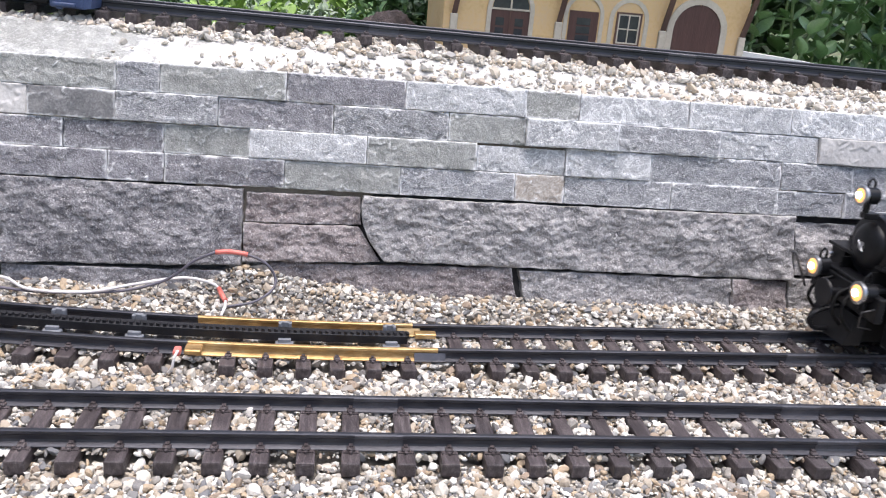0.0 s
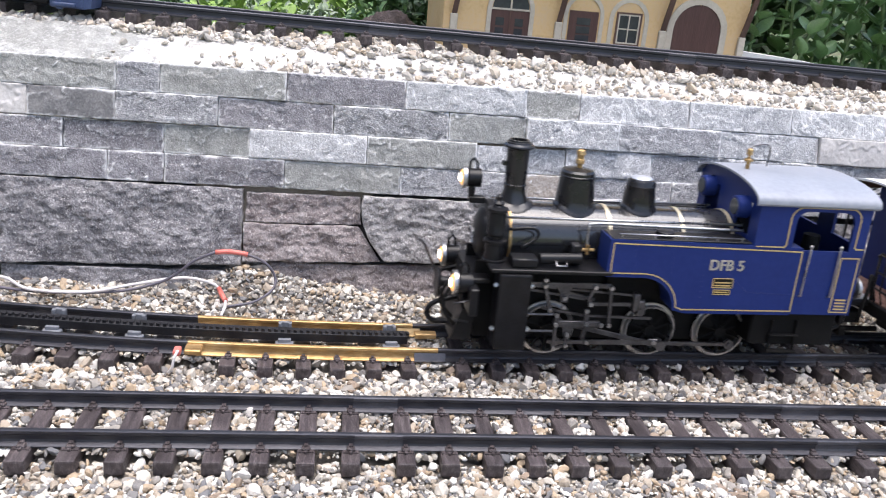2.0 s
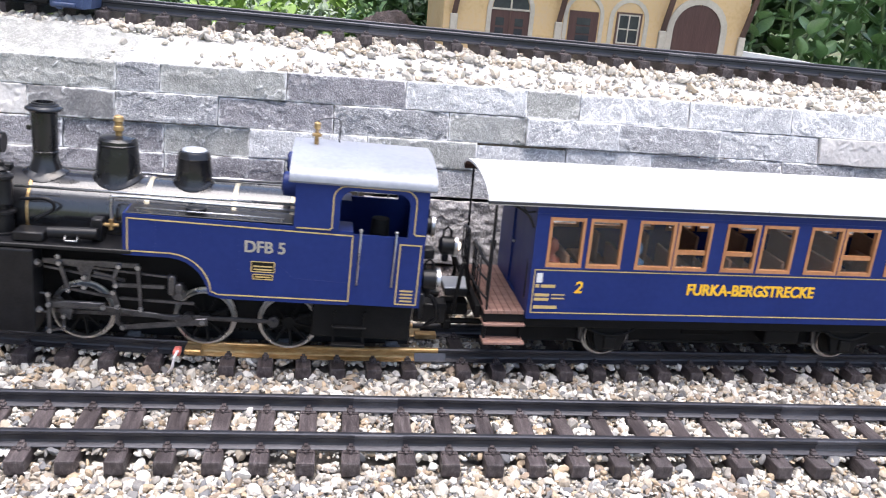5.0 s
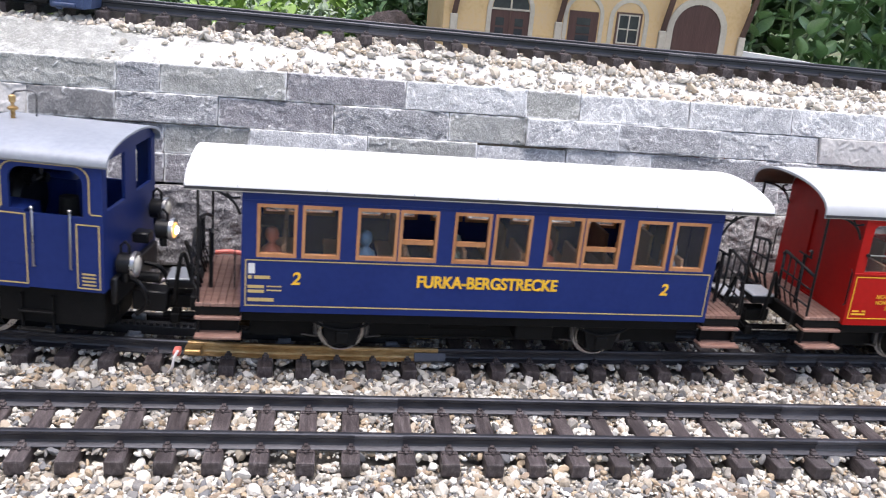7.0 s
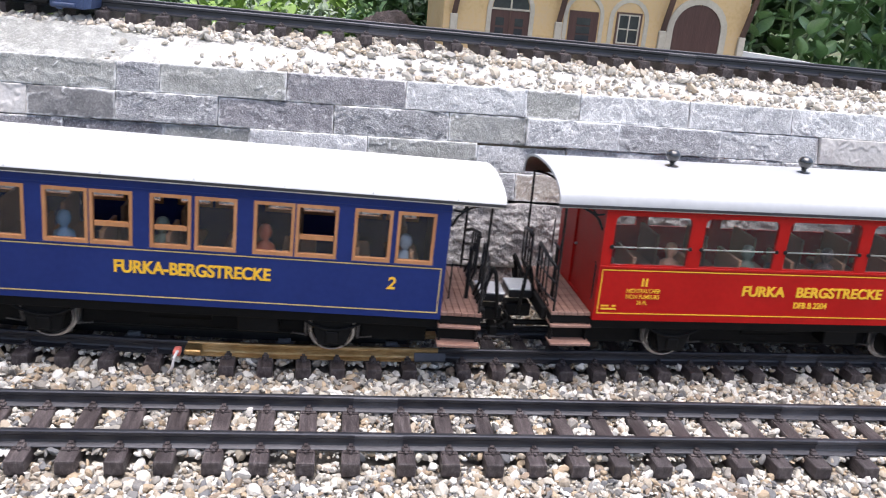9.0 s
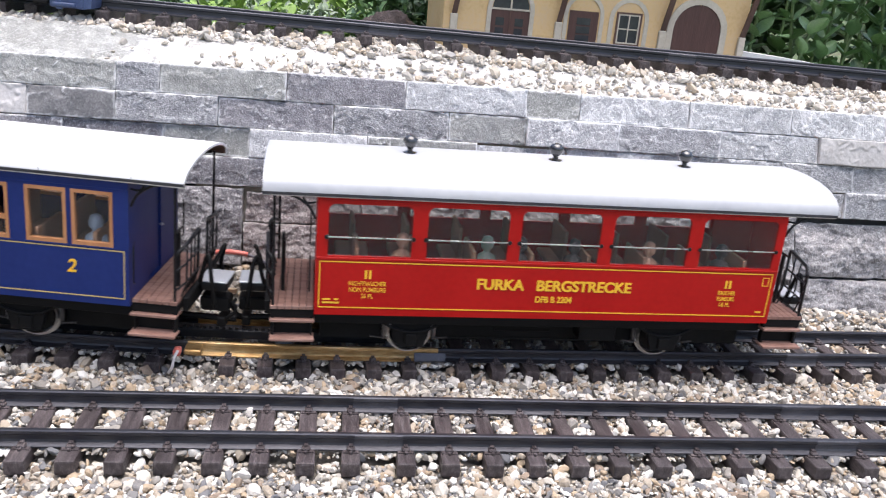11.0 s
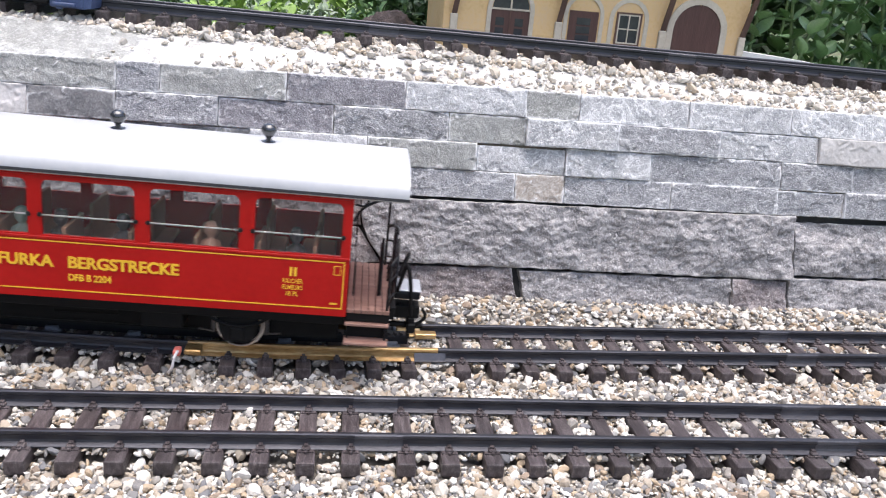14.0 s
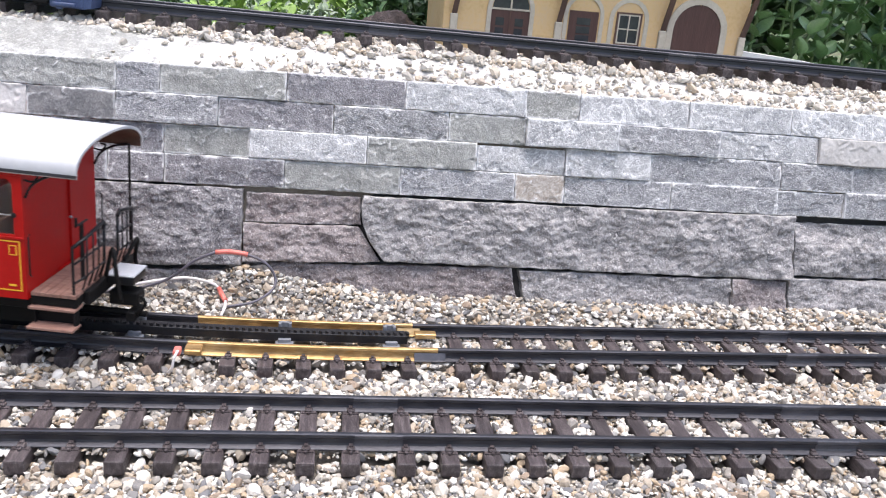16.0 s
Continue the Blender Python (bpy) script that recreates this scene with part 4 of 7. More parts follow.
def build_gravel(spots):
    ties = [(x, y, math.cos(a), math.sin(a)) for x, y, a in spots]
    cells = {}
    for t in ties:
        cells.setdefault(round(t[0] / 0.05), []).append(t)

    def blocked(x, y, r):
        for c in range(round(x / 0.05) - 1, round(x / 0.05) + 2):
            for tx, ty, ca, sa in cells.get(c, ()):
                dx, dy = x - tx, y - ty
                u, w = dx * ca + dy * sa, -dx * sa + dy * ca
                if abs(u) < 0.0058 + r * 0.6 and -TIE_OUT - r * 0.6 < w < GAUGE + TIE_OUT + r * 0.6:
                    return True
        return False

    def in_track(x, y):
        ym = mid_line(x).y
        return -0.006 < y < GAUGE + 0.006 or ym - 0.006 < y < ym + GAUGE + 0.006

    def field(x0, x1, y0, y1, step, size, keep=None, lift=0.4):
        pts, sz = [], []
        for i in range(int((x1 - x0) / step)):
            for j in range(int((y1 - y0) / step)):
                x = x0 + (i + RNG.random()) * step
                y = y0 + (j + RNG.random()) * step
                if keep and RNG.random() > keep(x, y):
                    continue
                r = size * float(np.clip(RNG.lognormal(-0.04, 0.42), 0.45, 2.3))
                if blocked(x, y, r):
                    continue
                z = ground_z(x, y) + r * lift + RNG.random() * 0.0028
                if in_track(x, y):
                    z = min(z + 0.006, (0 if y < 0.1 else mid_line(x).z) + TIE_TOP - r * 0.75)
                pts.append((x, y, z))
                sz.append(r)
        return np.array(pts), np.array(sz)

    scatter("gravel", "coarse beige, grey and white crushed gravel between ties", *field(-0.36, 0.62, -0.115, 0.06, 0.0026, 0.00160), sub=2)
    scatter("gravel", "coarse beige, grey and white crushed gravel between ties", *field(-0.42, 0.80, 0.06, 0.272, 0.0029, 0.0019), sub=1)

    def upper_keep(x, y):
        d = upper_line(x).y - y
        near = 1.0 if d < 0.014 else max(0.0, 1 - (d - 0.014) / 0.016)
        edge = 0.80 * math.exp(-((y - 0.326) / 0.014) ** 2) * smooth(-0.13, -0.07, x) * (0.55 + 0.45 * noise.noise(Vector((x * 22, 3, 5))))
        stray = 0.05
        return max(near, edge, stray * smooth(-0.24, -0.18, x))
    scatter("gravel", "crushed gravel scattered on the dusty ledge, open daylight painted into its colour", *field(-0.40, 0.95, 0.312, 0.46, 0.0032, 0.0021, upper_keep, lift=0.5), sub=1, mat="gravel_lit")


BRASS = (-0.0985, 0.0925)
RACK_END = 0.0709
MID_TIES_LEFT = [-0.363, -0.333, -0.303, -0.273, -0.243, -0.2129, -0.1837, -0.1533, -0.1215, -0.0685, -0.0409, -0.0125, 0.0129, 0.0406, 0.0682]
RACK_BRACKETS = [0.0578, -0.0275, -0.1417, -0.2027, -0.265]
build_ground()
build_shade_wall()
TIE_SPOTS = build_tracks()
build_wall()
build_ledge_slab()
build_gravel(TIE_SPOTS)


# ---------------------------------------------------------------- the train
VEHICLES = []
DOLLS = []


def panel(bm, x0, x1, z0, z1, holes, y0, y1):
    """An upright board from y0 to y1 with rectangular openings (xa, xb, za, zb) right through it."""
    xs = sorted({x0, x1, *[h[0] for h in holes], *[h[1] for h in holes]})
    zs = sorted({z0, z1, *[h[2] for h in holes], *[h[3] for h in holes]})
    vert = {}

    def v(i, j, y):
        if (i, j, y) not in vert:
            vert[i, j, y] = bm.verts.new((xs[i], y, zs[j]))
        return vert[i, j, y]

    def solid(i, j):
        if not (0 <= i < len(xs) - 1 and 0 <= j < len(zs) - 1):
            return False
        cx, cz = (xs[i] + xs[i + 1]) / 2, (zs[j] + zs[j + 1]) / 2
        return not any(a < cx < b and c < cz < d for a, b, c, d in holes)
    for i in range(len(xs) - 1):
        for j in range(len(zs) - 1):
            if not solid(i, j):
                continue
            bm.faces.new((v(i, j, y0), v(i + 1, j, y0), v(i + 1, j + 1, y0), v(i, j + 1, y0)))
            bm.faces.new((v(i, j, y1), v(i, j + 1, y1), v(i + 1, j + 1, y1), v(i + 1, j, y1)))
            for di, dj, a, b in ((-1, 0, (i, j), (i, j + 1)), (1, 0, (i + 1, j + 1), (i + 1, j)), (0, -1, (i + 1, j), (i, j)), (0, 1, (i, j + 1), (i + 1, j + 1))):
                if not solid(i + di, j + dj):
                    bm.faces.new((v(*a, y0), v(*b, y0), v(*b, y1), v(*a, y1)))
    return fix(bm)


def lettering(name, text, x, z, height, width, y, mat, parent, bold=0.02, shear=0.0, space=1.0, fat=0.0):
    """Raised painted letters on a side facing -y, centred on x, base line at z, fitted to a width."""
    cu = bpy.data.curves.new("text", "FONT")
    cu.body, cu.size, cu.align_x, cu.extrude, cu.offset, cu.shear, cu.space_character = text, 1.0, "CENTER", 0.02, bold, shear, space
    tmp = bpy.data.objects.new("tmp", cu)
    me = bpy.data.meshes.new_from_object(tmp)
    bpy.data.objects.remove(tmp)
    co = np.array([v.co[:] for v in me.vertices])
    lo, hi = co.min(0), co.max(0)
    sx, sy = width / (hi[0] - lo[0]), height / (hi[1] - lo[1])
    for vtx, c in zip(me.vertices, co):
        vtx.co = (x + (c[0] - (lo[0] + hi[0]) / 2) * sx, y - 0.0002 + c[2] * 0.008, z + (c[1] - lo[1]) * sy)
    if fat:
        bm = bmesh.new()
        for k, dx in enumerate((-fat, 0.0, fat)):
            n0 = len(bm.verts)
            bm.from_mesh(me)
            bm.verts.ensure_lookup_table()
            for v in bm.verts[n0:]:
                v.co.x += dx
                v.co.y -= 0.00006 * k
        bm.to_mesh(me)
        bm.free()
    me.materials.clear()
    me.materials.append(mat)
    return part(name, me, None, parent)


def wheelset(parent, x, r, tread=0.0295, loco=False):
    """Two wheels on an axle, turning about its own centre."""
    bm = bm_of()
    rod(bm, (0, -tread, 0), (0, tread, 0), 0.0022, seg=8)
    for s in (-1, 1):
        if loco:
            lathe(bm, [(0.0048, -0.0025), (0.0048, 0.0025)], (0, s * (tread - 0.0015), 0), "Y", 12)
            box(bm, -0.005, 0.005, s * (tread - 0.003) - 0.0012, s * (tread - 0.003) + 0.0012, r * 0.35, r * 0.78)
        else:
            lathe(bm, [(r * 0.84, -0.0012), (r * 0.84, 0.0012)], (0, s * (tread - 0.0015), 0), "Y", 24)
    ob = part("wheelset", auto(fix(bm)), M["under"], parent, "black wheels on an axle")
    for s in (-1, 1):
        for k in range(10 if loco else 0):
            a = k * math.tau / 10
            part("spoke", rod(bm_of(), (0.003 * math.cos(a), s * (tread - 0.0015), 0.003 * math.sin(a)), (r * 0.93 * math.cos(a), s * (tread - 0.0015), r * 0.93 * math.sin(a)), 0.0011, seg=5), M["under"], ob)
        bm = bm_of()
        ro, ri = r, r * (0.915 if loco else 0.92)
        y0, y1 = s * (tread - 0.0045), s * (tread + 0.0005)
        seg = 36
        rings = []
        for rad, y in ((ri, y0), (ro + 0.0018, y0), (ro + 0.0018, y0 + s * 0.0010), (ro, y0 + s * 0.0012), (ro - 0.0003, y1), (ri + 0.0002, y1), (ri, y1 - s * 0.0006)):
            rings.append([bm.verts.new((rad * math.cos(k * math.tau / seg), y, rad * math.sin(k * math.tau / seg))) for k in range(seg)])
        for a, b in zip(rings, rings[1:] + rings[:1]):
            for k in range(seg):
                bm.faces.new((a[k], a[(k + 1) % seg], b[(k + 1) % seg], b[k]))
        part("tyre", auto(fix(bm), 30), M["steel"], ob, "bright steel tyre")
    ob.matrix_basis = pose(x, 0, r)
    return ob, x, r


def arch_roof(parent, x0, x1, half, edge, sag, power, thick, mat, label, n=18, name="roof"):
    bm = bm_of()
    prof = []
    for k in range(n + 1):
        a = math.pi * k / n
        y = -math.cos(a)
        prof.append((half * y, edge + sag * max(0.0, 1 - abs(y) ** power) ** (1 / power)))
    prof = [(-half, edge - 0.0022)] + prof + [(half, edge - 0.0022)]
    inner = [(y * (1 - thick / half), z - thick) for y, z in prof]
    rings = []
    for x in (x0, x0 + 0.001, x1 - 0.001, x1):
        rings.append([bm.verts.new((x, y, z)) for y, z in prof] + [bm.verts.new((x, y, z)) for y, z in inner[::-1]])
    k = len(rings[0])
    for a, b in zip(rings, rings[1:]):
        for i in range(k):
            bm.faces.new((a[i], b[i], b[(i + 1) % k], a[(i + 1) % k]))
    m = len(prof)
    for r in (rings[0], rings[-1]):
        for i in range(m - 1):
            bm.faces.new((r[i], r[i + 1], r[k - 2 - i], r[k - 1 - i]))
    part(name, auto(fix(bm), 35), mat, parent, label)
    return prof


def seam(bm, x, prof, w=0.0006, up=0.0004):
    for (ya, za), (yb, zb) in zip(prof[1:-1], prof[2:-1]):
        q = [bm.verts.new(p) for p in ((x - w, ya, za + up), (x + w, ya, za + up), (x + w, yb, zb + up), (x - w, yb, zb + up))]
        lo = [bm.verts.new(p) for p in ((x - w, ya, za - 0.0006), (x + w, ya, za - 0.0006), (x + w, yb, zb - 0.0006), (x - w, yb, zb - 0.0006))]
        bm.faces.new(q)
        for i in range(4):
            bm.faces.new((q[i], lo[i], lo[(i + 1) % 4], q[(i + 1) % 4]))
    return fix(bm)


def doll(coat, x, y, z, face, off, lean=0.0):
    """A seated painted toy figure as one plain rounded shape."""
    bm = bm_of()
    lathe(bm, [(0.004, 0), (0.0085, 0.003), (0.0082, 0.012), (0.0070, 0.019), (0.0026, 0.022), (0.0026, 0.0235), (0.0046, 0.026), (0.0050, 0.0295), (0.0036, 0.0335), (0.001, 0.0348)], seg=12)
    rod(bm, (0, -0.004, 0.004), (face * 0.014, -0.004, 0.004), 0.0034, 0.003, seg=8)
    rod(bm, (0, 0.004, 0.004), (face * 0.014, 0.004, 0.004), 0.0034, 0.003, seg=8)
    me = mesh_of(auto(fix(bm), 60), coat)
    ob = tagged(new("seated_doll", me), "plain painted toy figure seated in a railway coach", "doll", group="dolls seated in the coaches")
    DOLLS.append((ob, off, pose(x, y, z, 0, lean, 0)))
    return ob


def grille(parent, end, open_side=False):
    """The black iron end railing of a platform, with bowed rails, standards and brake column."""
    s = end
    xe = s * 0.2065
    for y in (-0.050, 0.050):
        part("post", rod(bm_of(), (xe, y, 0.020), (xe, y, 0.0795 if open_side and y < 0 else 0.1315), 0.0010, seg=8), M["black"], parent)
    for q in (-1, 1):
        bm = pipe(bm_of(), [(xe, q * 0.050, 0.0790), (xe + s * 0.0045, q * 0.040, 0.0835), (xe + s * 0.0060, q * 0.014, 0.0880), (xe + s * 0.0060, q * 0.011, 0.0850)], 0.0014, 8)
        rail = part("railing", fix(bm), M["black"], parent, "black iron railing with straight bars")
        for z in (0.0700, 0.0560):
            part("bar", fix(pipe(bm_of(), [(xe, q * 0.050, z - 0.003), (xe + s * 0.0045, q * 0.040, z), (xe + s * 0.0060, q * 0.012, z + 0.002)], 0.0008, 6)), M["black"], rail)
        for y, r in ((0.012, 0.0012), (0.021, 0.0007), (0.030, 0.0007), (0.040, 0.0007)):
            part("upright", fix(pipe(bm_of(), [(xe + s * 0.0010, q * y, 0.0440), (xe + s * 0.0052, q * y, 0.0560), (xe + s * 0.0056, q * y, 0.0885 - y * 0.12)], r, 6)), M["black"], rail)
        bm = bm_of()
        pipe(bm, curve_pts([(s * 0.178, q * 0.0530, 0.112), (s * 0.183, q * 0.0530, 0.121), (s * 0.193, q * 0.0530, 0.1275), (s * 0.204, q * 0.0530, 0.1300)], 6), 0.0010, 6)
        pipe(bm, curve_pts([(s * 0.178, q * 0.0530, 0.124), (s * 0.184, q * 0.0530, 0.1235), (s * 0.187, q * 0.0530, 0.1275), (s * 0.183, q * 0.0530, 0.1285)], 6), 0.0008, 6)
        part("bracket", fix(bm), M["black"], parent, "black scrolled roof bracket")
        bm = bm_of()
        pipe(bm, [(s * 0.181, q * 0.0555, 0.088), (s * 0.181, q * 0.0575, 0.086), (s * 0.181, q * 0.0575, 0.060), (s * 0.181, q * 0.0555, 0.058)], 0.0006, 6)
        part("handrail", fix(bm), M["black"], parent)
    bm = bm_of()
    rod(bm, (xe - s * 0.006, -0.022, 0.046), (xe - s * 0.006, -0.022, 0.088), 0.0016, seg=8)
    rod(bm, (xe - s * 0.006, -0.031, 0.088), (xe - s * 0.006, -0.013, 0.088), 0.0009, seg=6)
    rod(bm, (xe - s * 0.006, -0.030, 0.088), (xe - s * 0.006, -0.030, 0.094), 0.0010, seg=6)
    part("brake_crank", fix(bm), M["black"], parent)
    bm = bm_of()
    pipe(bm, curve_pts([(xe + s * 0.010, 0.012, 0.050), (xe + s * 0.017, 0.020, 0.066), (xe + s * 0.013, 0.026, 0.048), (xe + s * 0.020, 0.020, 0.032)], 6), 0.0016, 7)
    part("hose", fix(bm), M["under"], parent, "black brake hose")
    bm = bm_of()
    pipe(bm, curve_pts([(xe + s * 0.008, -0.016, 0.048), (xe + s * 0.014, -0.018, 0.070), (xe + s * 0.018, -0.022, 0.052), (xe + s * 0.020, -0.020, 0.030)], 6), 0.0016, 7)
    part("hose", fix(bm), M["under"], parent, "black brake hose")


def coach(colour, off, windows, frames, roof, sag, power, label):
    c = thing("railway_coach", label, "railway coach", group="coaches of the train")
    H, X = 0.055, 0.177
    za, zb = windows[1]
    holes = [(a, b, za, zb) for a, b in windows[0]]
    for s in (-1, 1):
        y0, y1 = (-H, -H + 0.003) if s < 0 else (H - 0.003, H)
        bm = panel(bm_of(), -X, X, 0.0405, 0.1315, holes, y0, y1)
        if not frames:
            for a, b in windows[0]:
                for cx, sx in ((a, 1), (b, -1)):
                    poly = [(cx, zb), (cx, zb - 0.0045)] + [(cx + sx * 0.0045 * (1 - math.cos(radians(t))), zb - 0.0045 + 0.0045 * math.sin(radians(t))) for t in (25, 50, 70, 90)]
                    prism(bm, poly, y0 + 0.0001, y1 - 0.0001)
            fix(bm)
        part("side_wall", bm, M[colour], c)
        part("moulding", fix(box(bm_of(), -X, X, *sorted((s * H, s * (H + 0.0006))), zb + 0.0022, zb + 0.0030)), M[colour], c, "thin painted moulding")
        for i, (a, b) in enumerate(windows[0]):
            if frames:
                bm = panel(bm_of(), a - 0.0004, b + 0.0004, za - 0.0004, zb + 0.0004, [(a + 0.0018, b - 0.0018, za + 0.0021, zb - 0.0020)], y0 - 0.0006, y1 + 0.0004)
                if i in frames:
                    box(bm, a + 0.0024, b - 0.0024, y0 + 0.0004, y1, 0.0952, 0.0985)
                frame_part = part("window_frame", fix(bm), M["wood_frame"], c, "varnished orange-brown wooden window frame")
                part("sill", fix(box(bm_of(), a - 0.0016, b + 0.0016, *sorted((s * H, s * (H + 0.0007))), za - 0.0015, za - 0.0006, 0.0002)), M[colour], frame_part, "narrow blue sill")
            else:
                z = 0.1000
                bm = rod(bm_of(), (a - 0.001, s * (H + 0.001), z), (b + 0.001, s * (H + 0.001), z), 0.0006, seg=6)
                g = part("guard_bar", fix(bm), M["steel"], c, "thin steel window bar")
                for xx in (a - 0.001, b + 0.001):
                    part("bar_stud", fix(lathe(bm_of(), [(0.0014, -0.0008), (0.0018, 0.0), (0.0010, 0.0012)], (xx, s * (H + 0.001), z), "Y", 8)), M["black"], g)
            bot = 0.0985 if frames and i in frames and s < 0 else None
            bm = box(bm_of(), a + 0.0001, b - 0.0001, (y0 + y1) / 2 - 0.0003, (y0 + y1) / 2 + 0.0003, za + 0.0001, bot or zb - 0.0001)
            g = part("pane", fix(bm), M["glass"], c)
            g.visible_shadow = False
    # ends with an open doorway
    for s in (-1, 1):
        bm = panel(bm_of(), -H + 0.003, H - 0.003, 0.0405, 0.1315, [(-0.013, 0.013, 0.046, 0.118)], 0, 0.003)
        bmesh.ops.transform(bm, matrix=Matrix(((0, 1, 0, s * X - (0.003 if s > 0 else 0)), (1, 0, 0, 0), (0, 0, 1, 0), (0, 0, 0, 1))), verts=bm.verts)
        part("end_wall", fix(bm), M[colour], c)
        bm = bm_of()
        box(bm, s * X - s * 0.004, s * X - s * 0.0015, -0.0128, 0.0128, 0.0462, 0.1178, 0.0004)
        d = part("door", fix(bm), M[colour], c)
        bm = bm_of()
        lathe(bm, [(0.0006, 0), (0.0012, 0.001), (0.0012, 0.002), (0.0004, 0.003)], (s * (X + 0.001), 0.007, 0.082), "X" if s > 0 else "X", 8)
        part("door_knob", fix(bm), M["steel"], d, "small steel door knob")
        # upper gable between wall and roof
        bm = bm_of()
        poly = []
        for k in range(13):
            a = math.pi * k / 12
            yv = -math.cos(a)
            poly.append((yv * 0.0535, 0.1315 + (sag - 0.003) * max(0, 1 - abs(yv) ** power) ** (1 / power)))
        av = [bm.verts.new((s * X, y, z)) for y, z in poly]
        bv = [bm.verts.new((s * (X - 0.003), y, z)) for y, z in poly]
        bm.faces.new(av), bm.faces.new(bv[::-1])
        for k in range(12):
            bm.faces.new((av[k], bv[k], bv[k + 1], av[k + 1]))
        part("gable", fix(bm), M[colour], c)
    prof = arch_roof(c, -0.2145, 0.2145, 0.0578, 0.1325, sag, power, 0.0018, M[roof], "white arched roof" if frames else "silver-grey arched roof")
    if frames:
        # Seams are coloured grey to stand for their shadow lines on the roof.
        for x in (-0.18, -0.12, -0.06, 0.0, 0.06, 0.12, 0.18):
            part("roof_seam", seam(bm_of(), x, prof, 0.00022, 0.0002), M["bracket"], c, "thin roof seam, its shadow line painted grey")
    else:
        for x in (-0.109, 0.005, 0.1115):
            bm = lathe(bm_of(), [(0.0052, 0.0), (0.0052, 0.0009), (0.0022, 0.0016), (0.0020, 0.0035), (0.0046, 0.0058), (0.0058, 0.0085), (0.0056, 0.0105), (0.0038, 0.0128), (0.0008, 0.0138)], (x, 0, 0.1325 + sag - 0.0004), seg=16)
            part("roof_vent", auto(fix(bm), 50), M["gloss_black"], c, "glossy black ball-shaped roof ventilator")
    for q in (-1, 1):
        arch_roof(c, *sorted((q * (X + 0.0006), q * 0.2137)), 0.0552, 0.1318, sag - 0.0016, power, 0.0005, M["strut"], "dark boarded roof lining over the platform", name="roof_lining")
    bm = bm_of()
    for y in (-0.0581, 0.0575):
        box(bm, -0.2147, 0.2147, y, y + 0.0006, 0.1298, 0.1318)
    part("roof_gutter", fix(bm), M["rail_side"], c, "dark roof edge strip")
    # platforms, steps
    for s in (-1, 1):
        for k in range(6):
            xa = s * (X + 0.0005) + s * 0.0052 * k
            part("deck_plank", fix(box(bm_of(), min(xa, xa + s * 0.0048), max(xa, xa + s * 0.0048), -0.052, 0.052, 0.0425, 0.0453, 0.0003)), M["plank"], c, "brown deck plank")
        part("platform_frame", fix(box(bm_of(), min(s * X, s * 0.2085), max(s * X, s * 0.2085), -0.051, 0.051, 0.0360, 0.0424, 0.0004)), M["under"], c)
        for q in (-1, 1):
            for z in (0.0345, 0.0212):
                out = 0.0545 if z > 0.03 else 0.0585
                ya, yb = sorted((q * (out - 0.013), q * out))
                part("step", fix(box(bm_of(), *sorted((s * 0.1765, s * 0.2085)), ya, yb, z - 0.0012, z + 0.0008, 0.0003)), M["plank"], c, "brown wooden step board")
            bm = bm_of()
            for xx in (0.178, 0.2065):
                box(bm, *sorted((s * xx, s * (xx + 0.0014))), *sorted((q * 0.046, q * 0.0505)), 0.0205, 0.0365)
            box(bm, *sorted((s * 0.178, s * 0.2075)), *sorted((q * 0.0462, q * 0.047)), 0.0222, 0.034)
            part("step_bracket", fix(bm), M["under"], c)
        grille(c, s, not frames and s > 0)
        bm = bm_of()
        box(bm, *sorted((s * 0.2085, s * 0.213)), -0.040, 0.040, 0.034, 0.0445, 0.0006)
        box(bm, *sorted((s * 0.212, s * 0.234)), -0.007, 0.007, 0.022, 0.033, 0.0012)
        rod(bm, (s * 0.190, 0, 0.014), (s * 0.238, 0, 0.014), 0.0025, seg=8)
        box(bm, *sorted((s * 0.225, s * 0.232)), -0.009, 0.009, 0.010, 0.018, 0.001)
        pipe(bm, curve_pts([(s * 0.232, -0.006, 0.016), (s * 0.239, -0.006, 0.024), (s * 0.236, -0.006, 0.031)], 5), 0.0014, 6)
        k = part("coupler", fix(bm), M["under"], c, "black hook coupler under the buffer plate")
        part("buffer_plate", fix(box(bm_of(), *sorted((s * 0.2130, s * 0.2330)), -0.0125, 0.0125, 0.0400, 0.0465, 0.0016, 2)), M["black"], c)
        part("buffer_plate_top", fix(box(bm_of(), *sorted((s * 0.2125, s * 0.2335)), -0.0130, 0.0130, 0.0466, 0.0482, 0.0006)), M["plate_grey"], k, "grey-blue metal buffer plate")
    # floor, benches, inside
    part("floor", fix(box(bm_of(), -X + 0.003, X - 0.003, -H + 0.003, H - 0.003, 0.0405, 0.0440)), M["interior"], c)
    part("ceiling_board", fix(box(bm_of(), -X + 0.003, X - 0.003, -H + 0.004, H - 0.004, 0.1300, 0.1312)), M["cream"], c)
    for x in (-0.148, -0.105, -0.062, -0.018, 0.026, 0.070, 0.113, 0.152):
        for y in (-0.030, 0.030):
            bm = bm_of()
            box(bm, x - 0.0015, x + 0.0015, y - 0.019, y + 0.019, 0.044, 0.0900, 0.0006)
            box(bm, x - 0.013, x + 0.013, y - 0.019, y + 0.019, 0.060, 0.064, 0.0010)
            part("bench", fix(bm), M["seat_grey"], c, "brown wooden double bench")
    # underframe
    bm = bm_of()
    for y in (-0.046, 0.040):
        box(bm, -X, X, y, y + 0.006, 0.0300, 0.0405, 0.0004)
    box(bm, -X, X, -0.030, 0.030, 0.0250, 0.0404)
